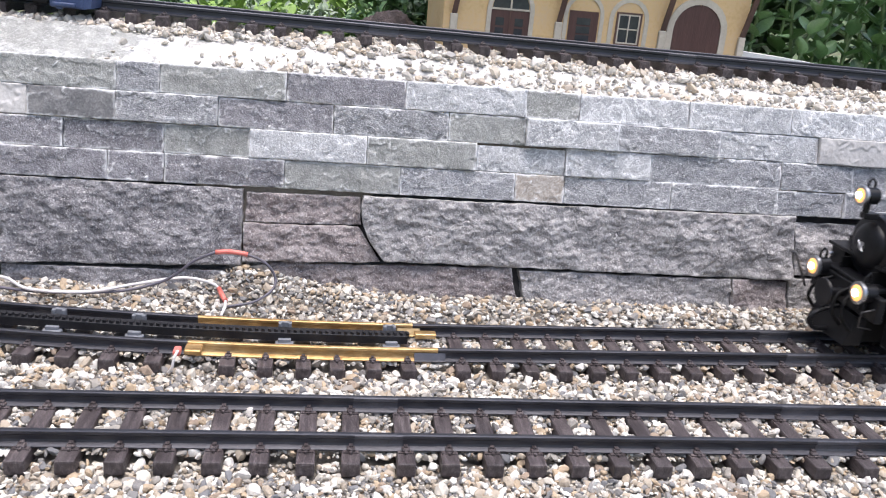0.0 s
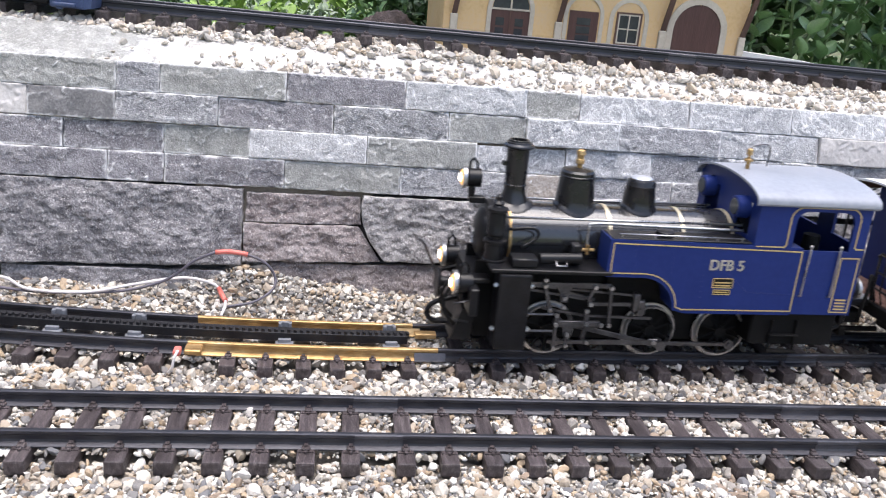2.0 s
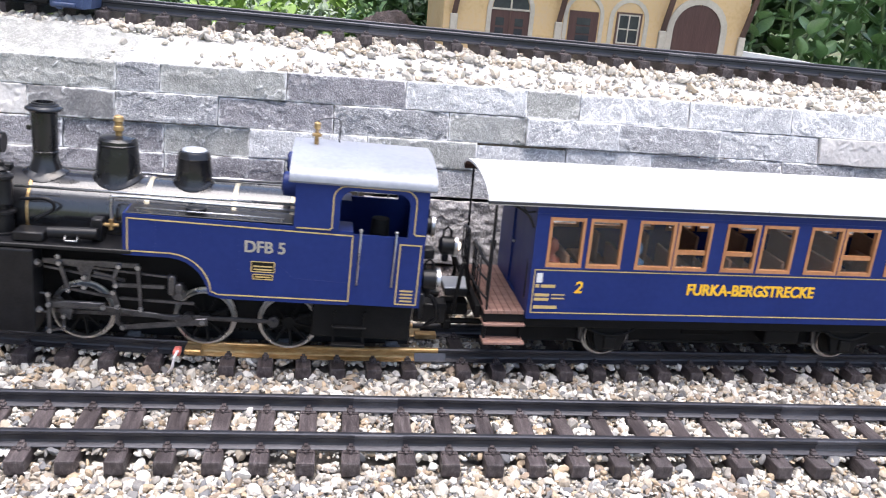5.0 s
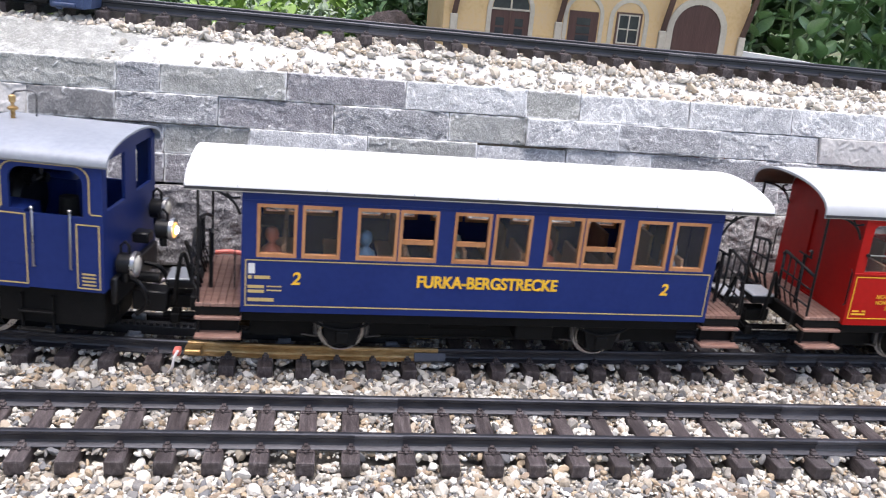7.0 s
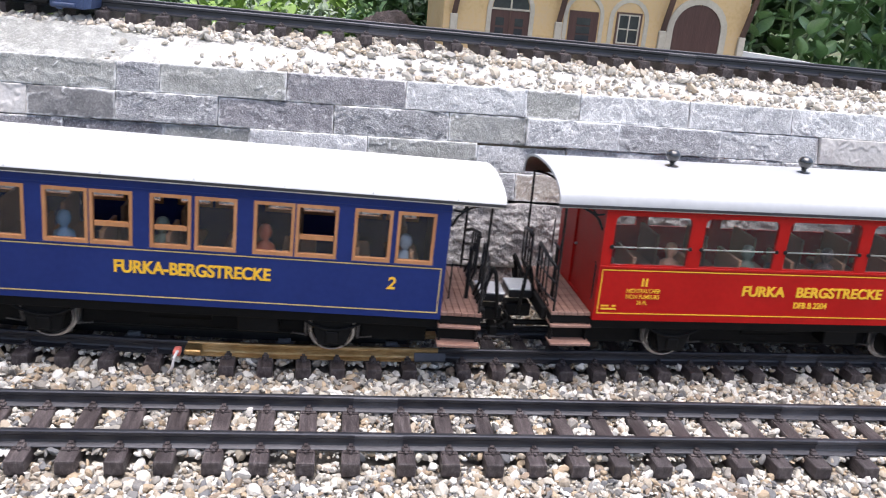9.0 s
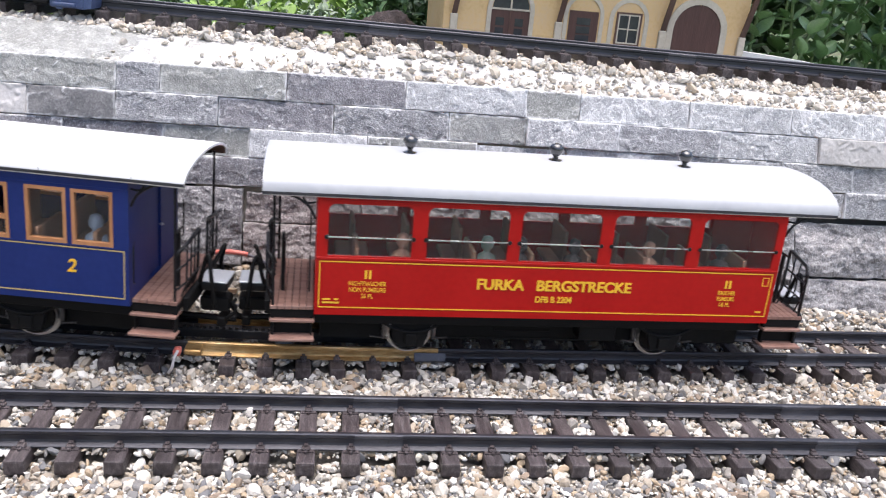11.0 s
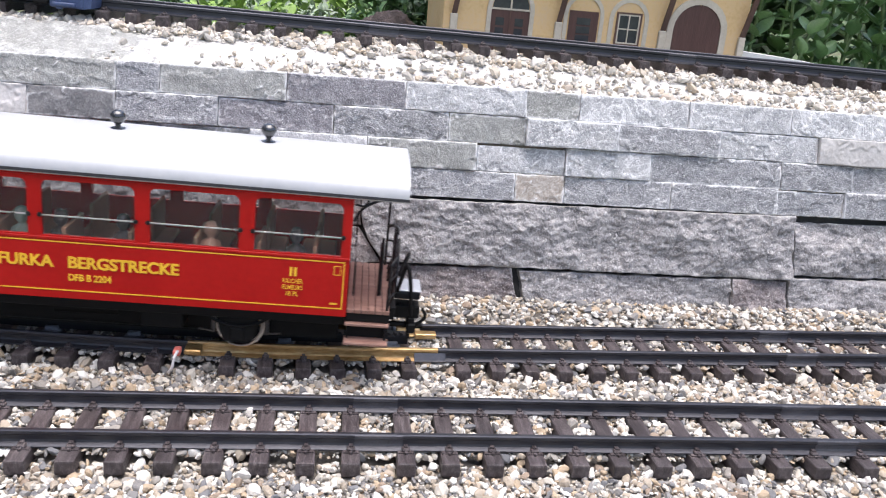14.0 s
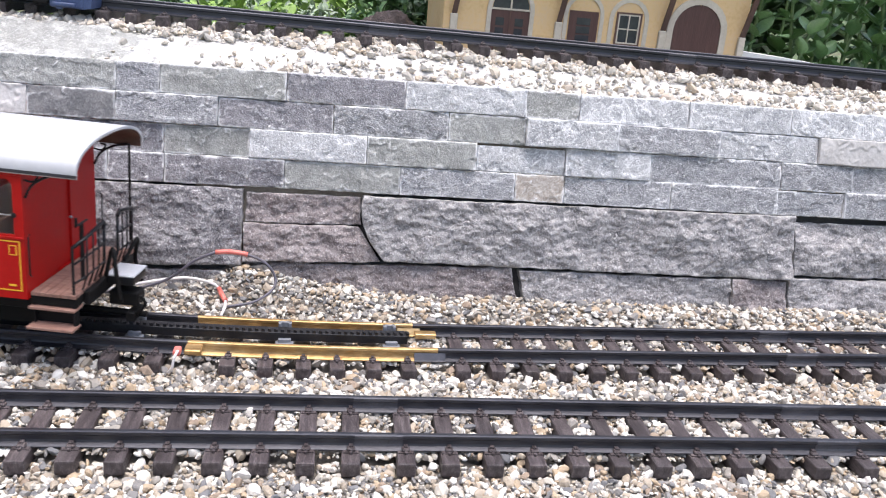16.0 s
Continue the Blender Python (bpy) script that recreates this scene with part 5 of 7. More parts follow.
    for xa, xb in ((-0.172, -0.124), (-0.083, 0.079), (0.120, 0.172)):
        box(bm, xa, xb, -0.0240, 0.0240, 0.0085, 0.0250)
    part("underframe", fix(bm), M["under"], c)
    axles = []
    for x in (-0.1035, 0.0995):
        axles.append(wheelset(c, x, 0.0165))
        for y in (-0.043, 0.037):
            bm = bm_of()
            prism(bm, [(x - 0.016, 0.032), (x - 0.010, 0.010), (x + 0.010, 0.010), (x + 0.016, 0.032)], y, y + 0.005)
            box(bm, x - 0.005, x + 0.005, y - 0.002, y + 0.006, 0.0115, 0.0215, 0.001)
            pipe(bm, curve_pts([(x - 0.024, y - 0.001, 0.0315), (x - 0.012, y - 0.001, 0.0250), (x, y - 0.001, 0.0228), (x + 0.012, y - 0.001, 0.0250), (x + 0.024, y - 0.001, 0.0315)], 4), 0.0012, 6)
            part("axle_guard", fix(bm), M["under"], c)
        for q in (-1, 1):
            bm = bm_of()
            box(bm, x + q * 0.0195 - 0.0016, x + q * 0.0195 + 0.0016, -0.0300, -0.0250, 0.0100, 0.0240, 0.0008)
            rod(bm, (x + q * 0.0195, -0.0305, 0.012), (x + q * 0.030, -0.0305, 0.013), 0.0008, seg=6)
            part("brake_shoe", fix(bm), M["rod"], c, "worn metal brake shoe")
    bm = bm_of()
    rod(bm, (-0.035, -0.018, 0.022), (0.010, -0.018, 0.022), 0.0085, seg=14)
    box(bm, 0.030, 0.060, -0.040, -0.018, 0.016, 0.032, 0.001)
    rod(bm, (-0.075, -0.030, 0.0130), (0.070, -0.030, 0.0130), 0.0008, seg=6)
    part("air_tank", fix(bm), M["under"], c)
    VEHICLES.append((c, off, 0.1015, axles))
    return c


BW = [(0.1398, 0.1663), (0.1095, 0.1355), (0.0693, 0.0975), (0.0405, 0.0675), (0.0008, 0.0284)]
BW = sorted([(-b, -a) for a, b in BW[:4]] + BW[:4] + [(-0.0284, -0.0020), (0.0012, 0.0284)])
RW = [(-0.1690, -0.1095), (-0.0985, -0.0390), (-0.0298, 0.0305), (0.0405, 0.1000), (0.1105, 0.1705)]


def lined(c, y, x0, x1, z0, z1, mat, w=0.0008):
    part("lining", band(bm_of(), [(x0, z0), (x1, z0), (x1, z1), (x0, z1)], w, y, 0.0002, True), mat, c, "fine painted lining")


def bars(c, rows, mat, y):
    """Small writing too small to read: plain painted strips (x0, x1, z, height)."""
    for x0, x1, z, h in rows:
        part("small_writing", fix(box(bm_of(), x0, x1, y - 0.0002, y, z, z + h)), mat, c)


def build_coaches():
    y = -0.0551
    b = coach("blue", 0.0, (BW, (0.0828, 0.1205)), {3, 4, 7}, "roof_white", 0.0120, 1.9, "dark blue two-axle railway coach with white roof and wooden windows")
    lined(b, y, -0.1738, 0.1738, 0.0458, 0.0800, M["gold_line"])
    lettering("lettering", "FURKA-BERGSTRECKE", 0.0005, 0.0627, 0.0094, 0.1055, y, M["yellow"], b, 0.022, fat=0.0002)
    lettering("numeral", "2", -0.139, 0.0622, 0.0095, 0.0065, y, M["yellow"], b, 0.02, 0.15)
    lettering("numeral", "2", 0.1385, 0.0622, 0.0095, 0.0065, y, M["yellow"], b, 0.02, 0.15)
    part("notice", fix(box(bm_of(), -0.1720, -0.1675, y - 0.0003, y, 0.0700, 0.0775)), M["white"], b, "small white notice")
    bars(b, [(-0.1722, -0.1695, 0.0660, 0.0026), (-0.1680, -0.1570, 0.0660, 0.0024), (-0.1722, -0.1610, 0.0590, 0.0022), (-0.1722, -0.1610, 0.0555, 0.0022), (-0.1590, -0.1490, 0.0600, 0.0010), (-0.1590, -0.1490, 0.0570, 0.0010), (-0.1722, -0.1540, 0.0490, 0.0026)], M["gold_line"], y)
    r = coach("red", 0.4725, (RW, (0.0858, 0.1240)), None, "roof_grey", 0.0188, 2.3, "bright red two-axle railway coach with silver roof and ball vents")
    lined(r, y, -0.1740, 0.1735, 0.0465, 0.0815, M["yellow"])
    part("waist_strip", fix(box(bm_of(), -0.177, 0.177, y - 0.0006, y + 0.0002, 0.0832, 0.0848, 0.0002)), M["red"], r)
    lettering("lettering", "FURKA   BERGSTRECKE", 0.0006, 0.0630, 0.0086, 0.1190, y, M["yellow"], r, 0.022, fat=0.0002)
    lettering("lettering", "DFB B 2204", 0.0005, 0.0538, 0.0050, 0.0281, y, M["yellow"], r, 0.012, fat=0.00015)
    for x, lines in ((-0.1395, ("NICHTRAUCHER", "NON FUMEURS", "26 PL")), (0.1382, ("RAUCHER", "FUMEURS", "18 PL"))):
        lettering("lettering", "II", x, 0.0690, 0.0065, 0.0048, y, M["yellow"], r, 0.022)
        for k, t in enumerate(lines):
            wd = {12: 0.0270, 11: 0.0265, 7: 0.0140, 5: 0.0085}[len(t)]
            lettering("lettering", t, x, 0.0636 - 0.0048 * k, 0.0034, wd, y, M["yellow"], r, 0.006)
    bars(r, [(-0.1715, -0.1655, 0.0520, 0.0013), (-0.1630, -0.1600, 0.0520, 0.0013), (-0.1715, -0.1595, 0.0494, 0.0014), (0.1650, 0.1700, 0.0494, 0.0014)], M["yellow"], y)
    part("small_writing", band(bm_of(), [(0.1665, 0.0720), (0.1712, 0.0720), (0.1712, 0.0785), (0.1665, 0.0785)], 0.0005, y, 0.0002, True), M["yellow"], r)
    doll_red = surf("orange_coat", [(0.34, 0.08, 0.045), (0.42, 0.12, 0.07)], 0.6, scale=90)
    doll_blue = surf("light_blue_coat", [(0.09, 0.19, 0.34), (0.13, 0.25, 0.42)], 0.6, scale=90)
    doll_grey = surf("grey_green_coat", [(0.16, 0.21, 0.18), (0.22, 0.28, 0.24)], 0.6, scale=90)
    doll_pale = surf("pale_blue_coat", [(0.32, 0.40, 0.52), (0.40, 0.48, 0.60)], 0.6, scale=90)
    doll_dark = surf("dark_coat", [(0.04, 0.035, 0.04), (0.08, 0.07, 0.07)], 0.6, scale=90)
    for coat, x, f in ((doll_red, -0.157, 1), (doll_blue, -0.090, 1), (doll_grey, -0.024, 1), (doll_red, 0.047, 1), (doll_pale, 0.148, -1)):
        doll(coat, x, -0.036, 0.0642, f, 0.0)
    for coat, x, f in ((M["skin"], -0.114, -1), (doll_grey, -0.050, -1), (doll_dark, -0.024, 1), (doll_dark, 0.018, -1), (M["skin"], 0.078, -1), (doll_dark, 0.138, -1)):
        doll(coat, x, -0.036, 0.0642, f, 0.4725)


def lamp(parent, x, y, z, r, face, lit, mat="black"):
    bm = lathe(bm_of(), [(r * 0.45, -0.006), (r * 0.9, -0.004), (r * 0.9, 0.006)], (x, y, z), "X", 20)
    rod(bm, (x, y, z - r * 1.6), (x, y, z - r * 0.6), r * 0.35, seg=8)
    pipe(bm, [(x - 0.003, y, z + r * 0.8), (x - 0.003, y, z + r * 1.5), (x, y, z + r * 1.9), (x + 0.003, y, z + r * 1.5), (x + 0.003, y, z + r * 0.8)], r * 0.13, 6)
    L = part("headlamp", auto(fix(bm), 40), M[mat], parent, "black round locomotive lamp")
    bm = lathe(bm_of(), [(r * 0.90, 0.0), (r * 1.08, 0.0003), (r * 1.08, 0.003), (r * 0.86, 0.003)], (x + face * 0.0055 - (0.003 if face < 0 else 0), y, z), "X", 24)
    part("lamp_ring", auto(fix(bm), 40), M["steel"], L, "bright metal lamp ring")
    bm = lathe(bm_of(), [(r * 0.85, 0.0), (r * 0.80, 0.0010), (r * 0.5, 0.0022), (r * 0.1, 0.0026)], (0, 0, 0), "X", 20)
    bmesh.ops.transform(bm, matrix=Matrix.Translation((x + face * 0.0074, y, z)) @ Matrix.Diagonal((face, 1, 1, 1)), verts=bm.verts)
    part("lens", auto(fix(bm), 60), M["lamp_glow" if lit else "lens"], L, "warm glowing lens" if lit else "pale unlit lens")
    if lit:
        bm = lathe(bm_of(), [(r * 0.42, 0.0), (r * 0.36, 0.0010), (r * 0.08, 0.0016)], (0, 0, 0), "X", 14)
        bmesh.ops.transform(bm, matrix=Matrix.Translation((x + face * 0.0096, y, z)) @ Matrix.Diagonal((face, 1, 1, 1)), verts=bm.verts)
        part("bulb", auto(fix(bm), 60), M["bulb"], L, "white glowing bulb")


def strap(bm, a, b, y, half, thick=0.0008):
    """A flat bar between two (x, z) points."""
    d = Vector((b[0] - a[0], b[1] - a[1])).normalized()
    u, n = d * half * 0.8, Vector((-d.y, d.x)) * half
    prism(bm, [(a[0] - u.x + n.x, a[1] - u.y + n.y), (b[0] + u.x + n.x, b[1] + u.y + n.y), (b[0] + u.x - n.x, b[1] + u.y - n.y), (a[0] - u.x - n.x, a[1] - u.y - n.y)], y - thick, y + thick)


def pins(parent, spots, y):
    """Bright pin heads on a link."""
    for x, z in spots:
        part("pin", auto(fix(lathe(bm_of(), [(0.0017, -0.0014), (0.0019, 0.0), (0.0016, 0.0010)] if y > 0 else [(0.0016, -0.0010), (0.0019, 0.0), (0.0017, 0.0014)], (x, y, z), "Y", 12))), M["steel"], parent, "bright steel pin")


def build_locomotive():
    L = thing("steam_locomotive", "blue and black model rack steam locomotive with brass bands", "locomotive")
    # boiler, smokebox
    CZ, R = 0.0905, 0.0262
    part("boiler", auto(fix(lathe(bm_of(), [(R, -0.116), (R, 0.074)], (0, 0, CZ), "X", 48))), M["gloss_black"], L, "glossy black boiler")
    part("smokebox", auto(fix(lathe(bm_of(), [(R * 0.96, -0.1325), (R + 0.0008, -0.1315), (R + 0.0008, -0.1165)], (0, 0, CZ), "X", 48))), M["black"], L)
    bm = lathe(bm_of(), [(0.004, -0.0072), (0.014, -0.0055), (0.0195, -0.0025), (0.0205, 0.0)], (-0.1325, 0, CZ), "X", 32)
    door = part("smokebox_door", auto(fix(bm), 50), M["black"], L)
    bm = bm_of()
    lathe(bm, [(0.0008, -0.0045), (0.0038, -0.004), (0.0038, -0.003), (0.001, 0)], (-0.1370, 0, CZ), "X", 16)
    rod(bm, (-0.141, -0.004, CZ - 0.004), (-0.141, 0.004, CZ + 0.004), 0.0006, seg=6)
    part("door_wheel", fix(bm), M["steel"], door, "steel door hand wheel")
    for x, m in ((-0.1165, "brass"), (-0.0360, "pale_brass"), (0.0245, "pale_brass"), (0.0660, "pale_brass")):
        w = 0.0018 if m == "brass" else 0.0015
        part("boiler_band", auto(fix(lathe(bm_of(), [(R, x - w), (R + 0.0006, x - w), (R + 0.0006, x + w), (R, x + w)], (0, 0, CZ), "X", 48)), 30), M[m], L, "bright metal boiler band")
    # chimney and domes
    def saddle(bm, below):
        """Lets the foot of a dome follow the boiler's round top."""
        for v in bm.verts:
            if v.co.z < below:
                v.co.z += math.sqrt((R + 0.0004) ** 2 - min(abs(v.co.y), R * 0.95) ** 2) - R
        return auto(fix(bm), 35)

    bm = lathe(bm_of(), [(0.0158, 0.1155), (0.0160, 0.1168), (0.0148, 0.1176), (0.0112, 0.1188), (0.0098, 0.1225), (0.0086, 0.1260), (0.0085, 0.1300), (0.0090, 0.1303), (0.0090, 0.1312), (0.0085, 0.1316), (0.0087, 0.1460), (0.0090, 0.1590), (0.0121, 0.1604), (0.0127, 0.1613), (0.0124, 0.1622), (0.0102, 0.1634), (0.0098, 0.1644), (0.0082, 0.1648), (0.0080, 0.1660), (0.0062, 0.1660), (0.0056, 0.1570)], (-0.1102, 0, 0), seg=36)
    chimney = part("chimney", saddle(bm, 0.1200), M["dome_black"], L, "tall black chimney with flared cap")
    part("chimney_box", fix(box(bm_of(), -0.1222, -0.1186, -0.0022, 0.0022, 0.1455, 0.1490, 0.0004)), M["dome_black"], chimney)
    for x, r, zt, lab in ((-0.0605, 0.0140, 0.1450, "tapered black steam dome"), (-0.0072, 0.0118, 0.1395, "tapered black sand dome")):
        bm = lathe(bm_of(), [(r * 1.24, 0.1152), (r * 1.26, 0.1168), (r * 1.19, 0.1180), (r * 1.11, 0.1190), (r * 1.095, 0.1235), (r * 0.985, zt - 0.0058), (r * 1.01, zt - 0.0052), (r * 1.01, zt - 0.0045), (r * 0.98, zt - 0.0040), (r * 0.97, zt - 0.0016), (r * 0.88, zt - 0.0002), (r * 0.86, zt + 0.0002), (r * 0.50, zt + 0.0012), (0.001, zt + 0.0016)], (x, 0, 0), seg=36)
        part("dome", saddle(bm, 0.1200), M["dome_black"], L, lab)
    part("dome_lid", auto(fix(lathe(bm_of(), [(0.0086, 0.1392), (0.0088, 0.1404), (0.0080, 0.1412), (0.0050, 0.1418), (0.0008, 0.1420)], (-0.0072, 0, 0), seg=24)), 35), M["plate_grey"], L, "pale sand dome lid")
    bm = lathe(bm_of(), [(0.0022, 0.1462), (0.0022, 0.1490), (0.0035, 0.1500), (0.0035, 0.1530), (0.0028, 0.1536), (0.0028, 0.1562), (0.0038, 0.1570), (0.0034, 0.1600), (0.0014, 0.1612)], (-0.0600, 0, 0), seg=16)
    part("safety_valve", auto(fix(bm), 35), M["brass"], L, "brass safety valve on the steam dome")
    # tanks with curved cut-out
    low = [(-0.0455, 0.0752), (-0.018, 0.0752)] + arc(-0.016, 0.0472, 0.0280, 88, 4, 7) + [(0.0215, 0.0468), (0.1100, 0.0472)]
    outline = low + [(0.1100, 0.1030), (0.0686, 0.1040), (-0.0455, 0.1050)]
    for s in (-1, 1):
        ya, yb = sorted((s * 0.029, s * 0.053))
        part("side_tank", fix(prism(bm_of(), outline, ya, yb)), M["blue"], L, "deep blue side tank with gold lining")
        bm = bm_of()
        box(bm, -0.0440, 0.0680, ya + 0.001, yb - 0.001, 0.1048, 0.1058, 0.0004)
        part("tank_top", fix(bm), M["black"], L)
        part("tank_lid", auto(fix(lathe(bm_of(), [(0.0072, 0.1058), (0.0072, 0.1092), (0.0060, 0.1100), (0.0020, 0.1104)], (0.0010, s * 0.041, 0), seg=20)), 35), M["black"], L)
        bm = bm_of()
        pipe(bm, [(-0.0380, s * 0.050, 0.1085), (0.0620, s * 0.050, 0.1080)], 0.0007, 6)
        for xx in (-0.036, -0.01, 0.015, 0.04, 0.06):
            rod(bm, (xx, s * 0.050, 0.105), (xx, s * 0.050, 0.1086), 0.0006, seg=6)
        part("tank_rail", fix(bm), M["steel"], L, "thin steel hand rail")
        part("boiler_rail", fix(pipe(bm_of(), [(-0.1220, s * 0.0290, 0.1120), (0.0690, s * 0.0290, 0.1130)], 0.0010, 8)), M["steel"], L, "steel boiler hand rail")
        part("steam_pipe", fix(pipe(bm_of(), curve_pts([(-0.0570, s * 0.034, 0.0920), (-0.0570, s * 0.034, 0.1060), (-0.0520, s * 0.034, 0.1110), (0.0, s * 0.034, 0.1105), (0.0680, s * 0.034, 0.1100)], 6), 0.0012, 8)), M["steel"], L, "polished steam pipe")
        bm = bm_of()
        rod(bm, (-0.0640, s * 0.036, 0.0905), (-0.0520, s * 0.036, 0.0905), 0.0013, seg=8)
        rod(bm, (-0.0570, s * 0.036, 0.0870), (-0.0570, s * 0.036, 0.0945), 0.0016, seg=8)
        part("valve", fix(bm), M["brass"], L, "small brass valve")
        # rivets
        bm = bm_of()
        for k in range(44):
            a, b, u = ((0.0510, 0.0820), (0.0703, 0.0656), k / 19) if k < 20 else ((0.0703, 0.0656), (0.1080, 0.0645), (k - 19) / 24)
            bmesh.ops.create_icosphere(bm, subdivisions=1, radius=0.00035, matrix=Matrix.Translation((a[0] + (b[0] - a[0]) * u, s * 0.0530, a[1] + (b[1] - a[1]) * u)))
        for xx in (-0.0240, 0.0060, 0.0320, 0.1085, 0.1425):
            for k in range(9):
                bmesh.ops.create_icosphere(bm, subdivisions=1, radius=0.00035, matrix=Matrix.Translation((xx, s * 0.0530, (0.0800 if xx < 0.02 else 0.056) + 0.0045 * k * (0.55 if xx < 0.02 else 1))))
        part("rivets", bm, M["blue"], L)
        # cab side with rounded window
        holes = [(0.1000, 0.1486, 0.1010, 0.1325)]
        y0, y1 = sorted((s * 0.0505, s * 0.053))
        bm = panel(bm_of(), 0.1103, 0.1617, 0.0480, 0.1010, [], y0, y1)
        panel(bm, 0.0686, 0.1617, 0.1040 - 0.003, 0.1400, holes, y0, y1)
        for cx, sx in ((0.1000, 1), (0.1486, -1)):
            poly = [(cx, 0.1325), (cx, 0.1325 - 0.009)] + [(cx + sx * 0.009 * (1 - math.cos(radians(t))), 0.1325 - 0.009 + 0.009 * math.sin(radians(t))) for t in (20, 40, 60, 75, 90)]
            prism(bm, poly, y0 + 0.0001, y1 - 0.0001)
        part("cab_side", fix(bm), M["blue"], L, "deep blue cab side with open window")
        for xx in (0.1150, 0.1400):
            bm = pipe(bm_of(), [(xx, s * 0.0530, 0.0635), (xx, s * 0.0550, 0.0640), (xx + 0.0005, s * 0.0550, 0.1040), (xx + 0.0005, s * 0.0530, 0.1045)], 0.0008, 6)
            lathe(bm, [(0.0006, 0.1040), (0.0013, 0.1047), (0.0013, 0.1057), (0.0005, 0.1063)], (xx + 0.0005, s * 0.0550, 0), seg=8)
            part("cab_handrail", fix(bm), M["steel"], L, "steel cab hand rail")
    yl = -0.0531
    part("lining", band(bm_of(), [(-0.0425, 0.0785), (-0.0155, 0.0785)] + arc(-0.015, 0.0495, 0.0290, 88, 5, 7) + [(0.0190, 0.0500), (0.1100, 0.0505), (0.1100, 0.1000), (-0.0425, 0.1020)], 0.0009, yl, 0.0002, True), M["gold_line"], L, "fine gold lining")
    part("lining", band(bm_of(), [(0.0710, 0.1035), (0.0935, 0.1035)] + [(0.0950, 0.1050), (0.0950, 0.1260)] + arc(0.1040, 0.1265, 0.0090, 178, 92, 6) + [(0.1440, 0.1355)] + arc(0.1440, 0.1265, 0.0090, 88, 2, 6) + [(0.1530, 0.1050), (0.1545, 0.1035), (0.1605, 0.1035)], 0.0009, yl, 0.0002), M["gold_line"], L, "fine gold lining")
    part("lining", band(bm_of(), [(0.1440, 0.0505), (0.1590, 0.0505), (0.1590, 0.0960), (0.1440, 0.0960)], 0.0009, yl, 0.0002, True), M["gold_line"], L, "fine gold lining")
    bars(L, [(0.1470, 0.1560, 0.0525 + 0.0026 * k, 0.0012) for k in range(4)], M["gold_line"], yl)
    lettering("lettering", "DFB 5", 0.0500, 0.0830, 0.0085, 0.0275, yl, M["silver_letter"], L, 0.012, fat=0.0002)
    for x0, x1, z0, z1 in ((0.0410, 0.0570, 0.0690, 0.0765), (0.0425, 0.0560, 0.0635, 0.0670)):
        p = part("maker_plate", fix(box(bm_of(), x0, x1, yl - 0.0003, yl, z0, z1, 0.0002)), M["under"], L, "small dark plate with gold edge")
        part("plate_edge", band(bm_of(), [(x0, z0), (x1, z0), (x1, z1), (x0, z1)], 0.0006, yl - 0.0003, 0.0002, True), M["gold_line"], p)
        bars(p, [(x0 + 0.0015, x1 - 0.0015, z0 + 0.0012 + 0.0024 * k, 0.0010) for k in range(2 if z1 - z0 > 0.005 else 1)], M["gold_line"], yl - 0.0003)
    # cab ends
    for x, nm in ((0.0686, "cab_front"), (0.1592, "cab_back")):
        hl = [(-0.040, -0.016, 0.108, 0.134), (0.016, 0.040, 0.108, 0.134)] if x < 0.1 else [(-0.0450, -0.0110, 0.1045, 0.1390), (0.0110, 0.0450, 0.1045, 0.1390)]
        bm = panel(bm_of(), -0.0504, 0.0504, 0.0480 if x > 0.1 else 0.1000, 0.1400, hl, 0, 0.0025)
        bmesh.ops.transform(bm, matrix=Matrix(((0, 1, 0, x), (1, 0, 0, 0), (0, 0, 1, 0), (0, 0, 0, 1))), verts=bm.verts)
        poly = [(-0.0504 * math.cos(math.pi * k / 10), 0.1400 + 0.0102 * math.sin(math.pi * k / 10)) for k in range(11)]
        a = [bm.verts.new((x, y, z)) for y, z in poly]
        b = [bm.verts.new((x + 0.0025, y, z)) for y, z in poly]
        bm.faces.new(a), bm.faces.new(b[::-1])
        for k in range(10):
            bm.faces.new((a[k], b[k], b[k + 1], a[k + 1]))
        part(nm, fix(bm), M["blue"], L)
    for y, z in ((-0.030, 0.1285), (0.030, 0.1300)):
        bm = lathe(bm_of(), [(0.0078, 0), (0.0086, 0.0008), (0.0092, 0.010), (0.0086, 0.010)], (0.0590, y, z), "X", 24)
        hood = part("spectacle_hood", auto(fix(bm), 40), M["blue"], L, "round blue window hood")
        # A dark disc paints the shade of the hollow inside the hood.
        part("hood_glass", auto(fix(lathe(bm_of(), [(0.0060, -0.0006), (0.0066, 0.0), (0.0066, 0.0006)], (0.0588, y, z), "X", 20)), 40), M["dark_glass"], hood, "dark disc painted for the shade in the hood's hollow")
    prof = arch_roof(L, 0.0640, 0.1660, 0.0555, 0.1395, 0.0128, 2.0, 0.0016, M["cab_roof"], "blue-grey arched cab roof with rivets")
    bm = bm_of()
    for x in (0.0680, 0.1100, 0.1620):
        for y, z in prof[1:-1]:
            bmesh.ops.create_icosphere(bm, subdivisions=1, radius=0.0004, matrix=Matrix.Translation((x, y, z)))
    part("roof_rivets", bm, M["cab_roof"], L)
    bm = lathe(bm_of(), [(0.0016, 0.150), (0.0016, 0.158), (0.0036, 0.1585), (0.0036, 0.1600), (0.0012, 0.1610), (0.0012, 0.1630), (0.0024, 0.1640), (0.0024, 0.1680), (0.0008, 0.1690)], (0.0800, 0.0, 0), seg=12)
    part("whistle", auto(fix(bm), 40), M["brass"], L, "brass whistle on the cab roof")
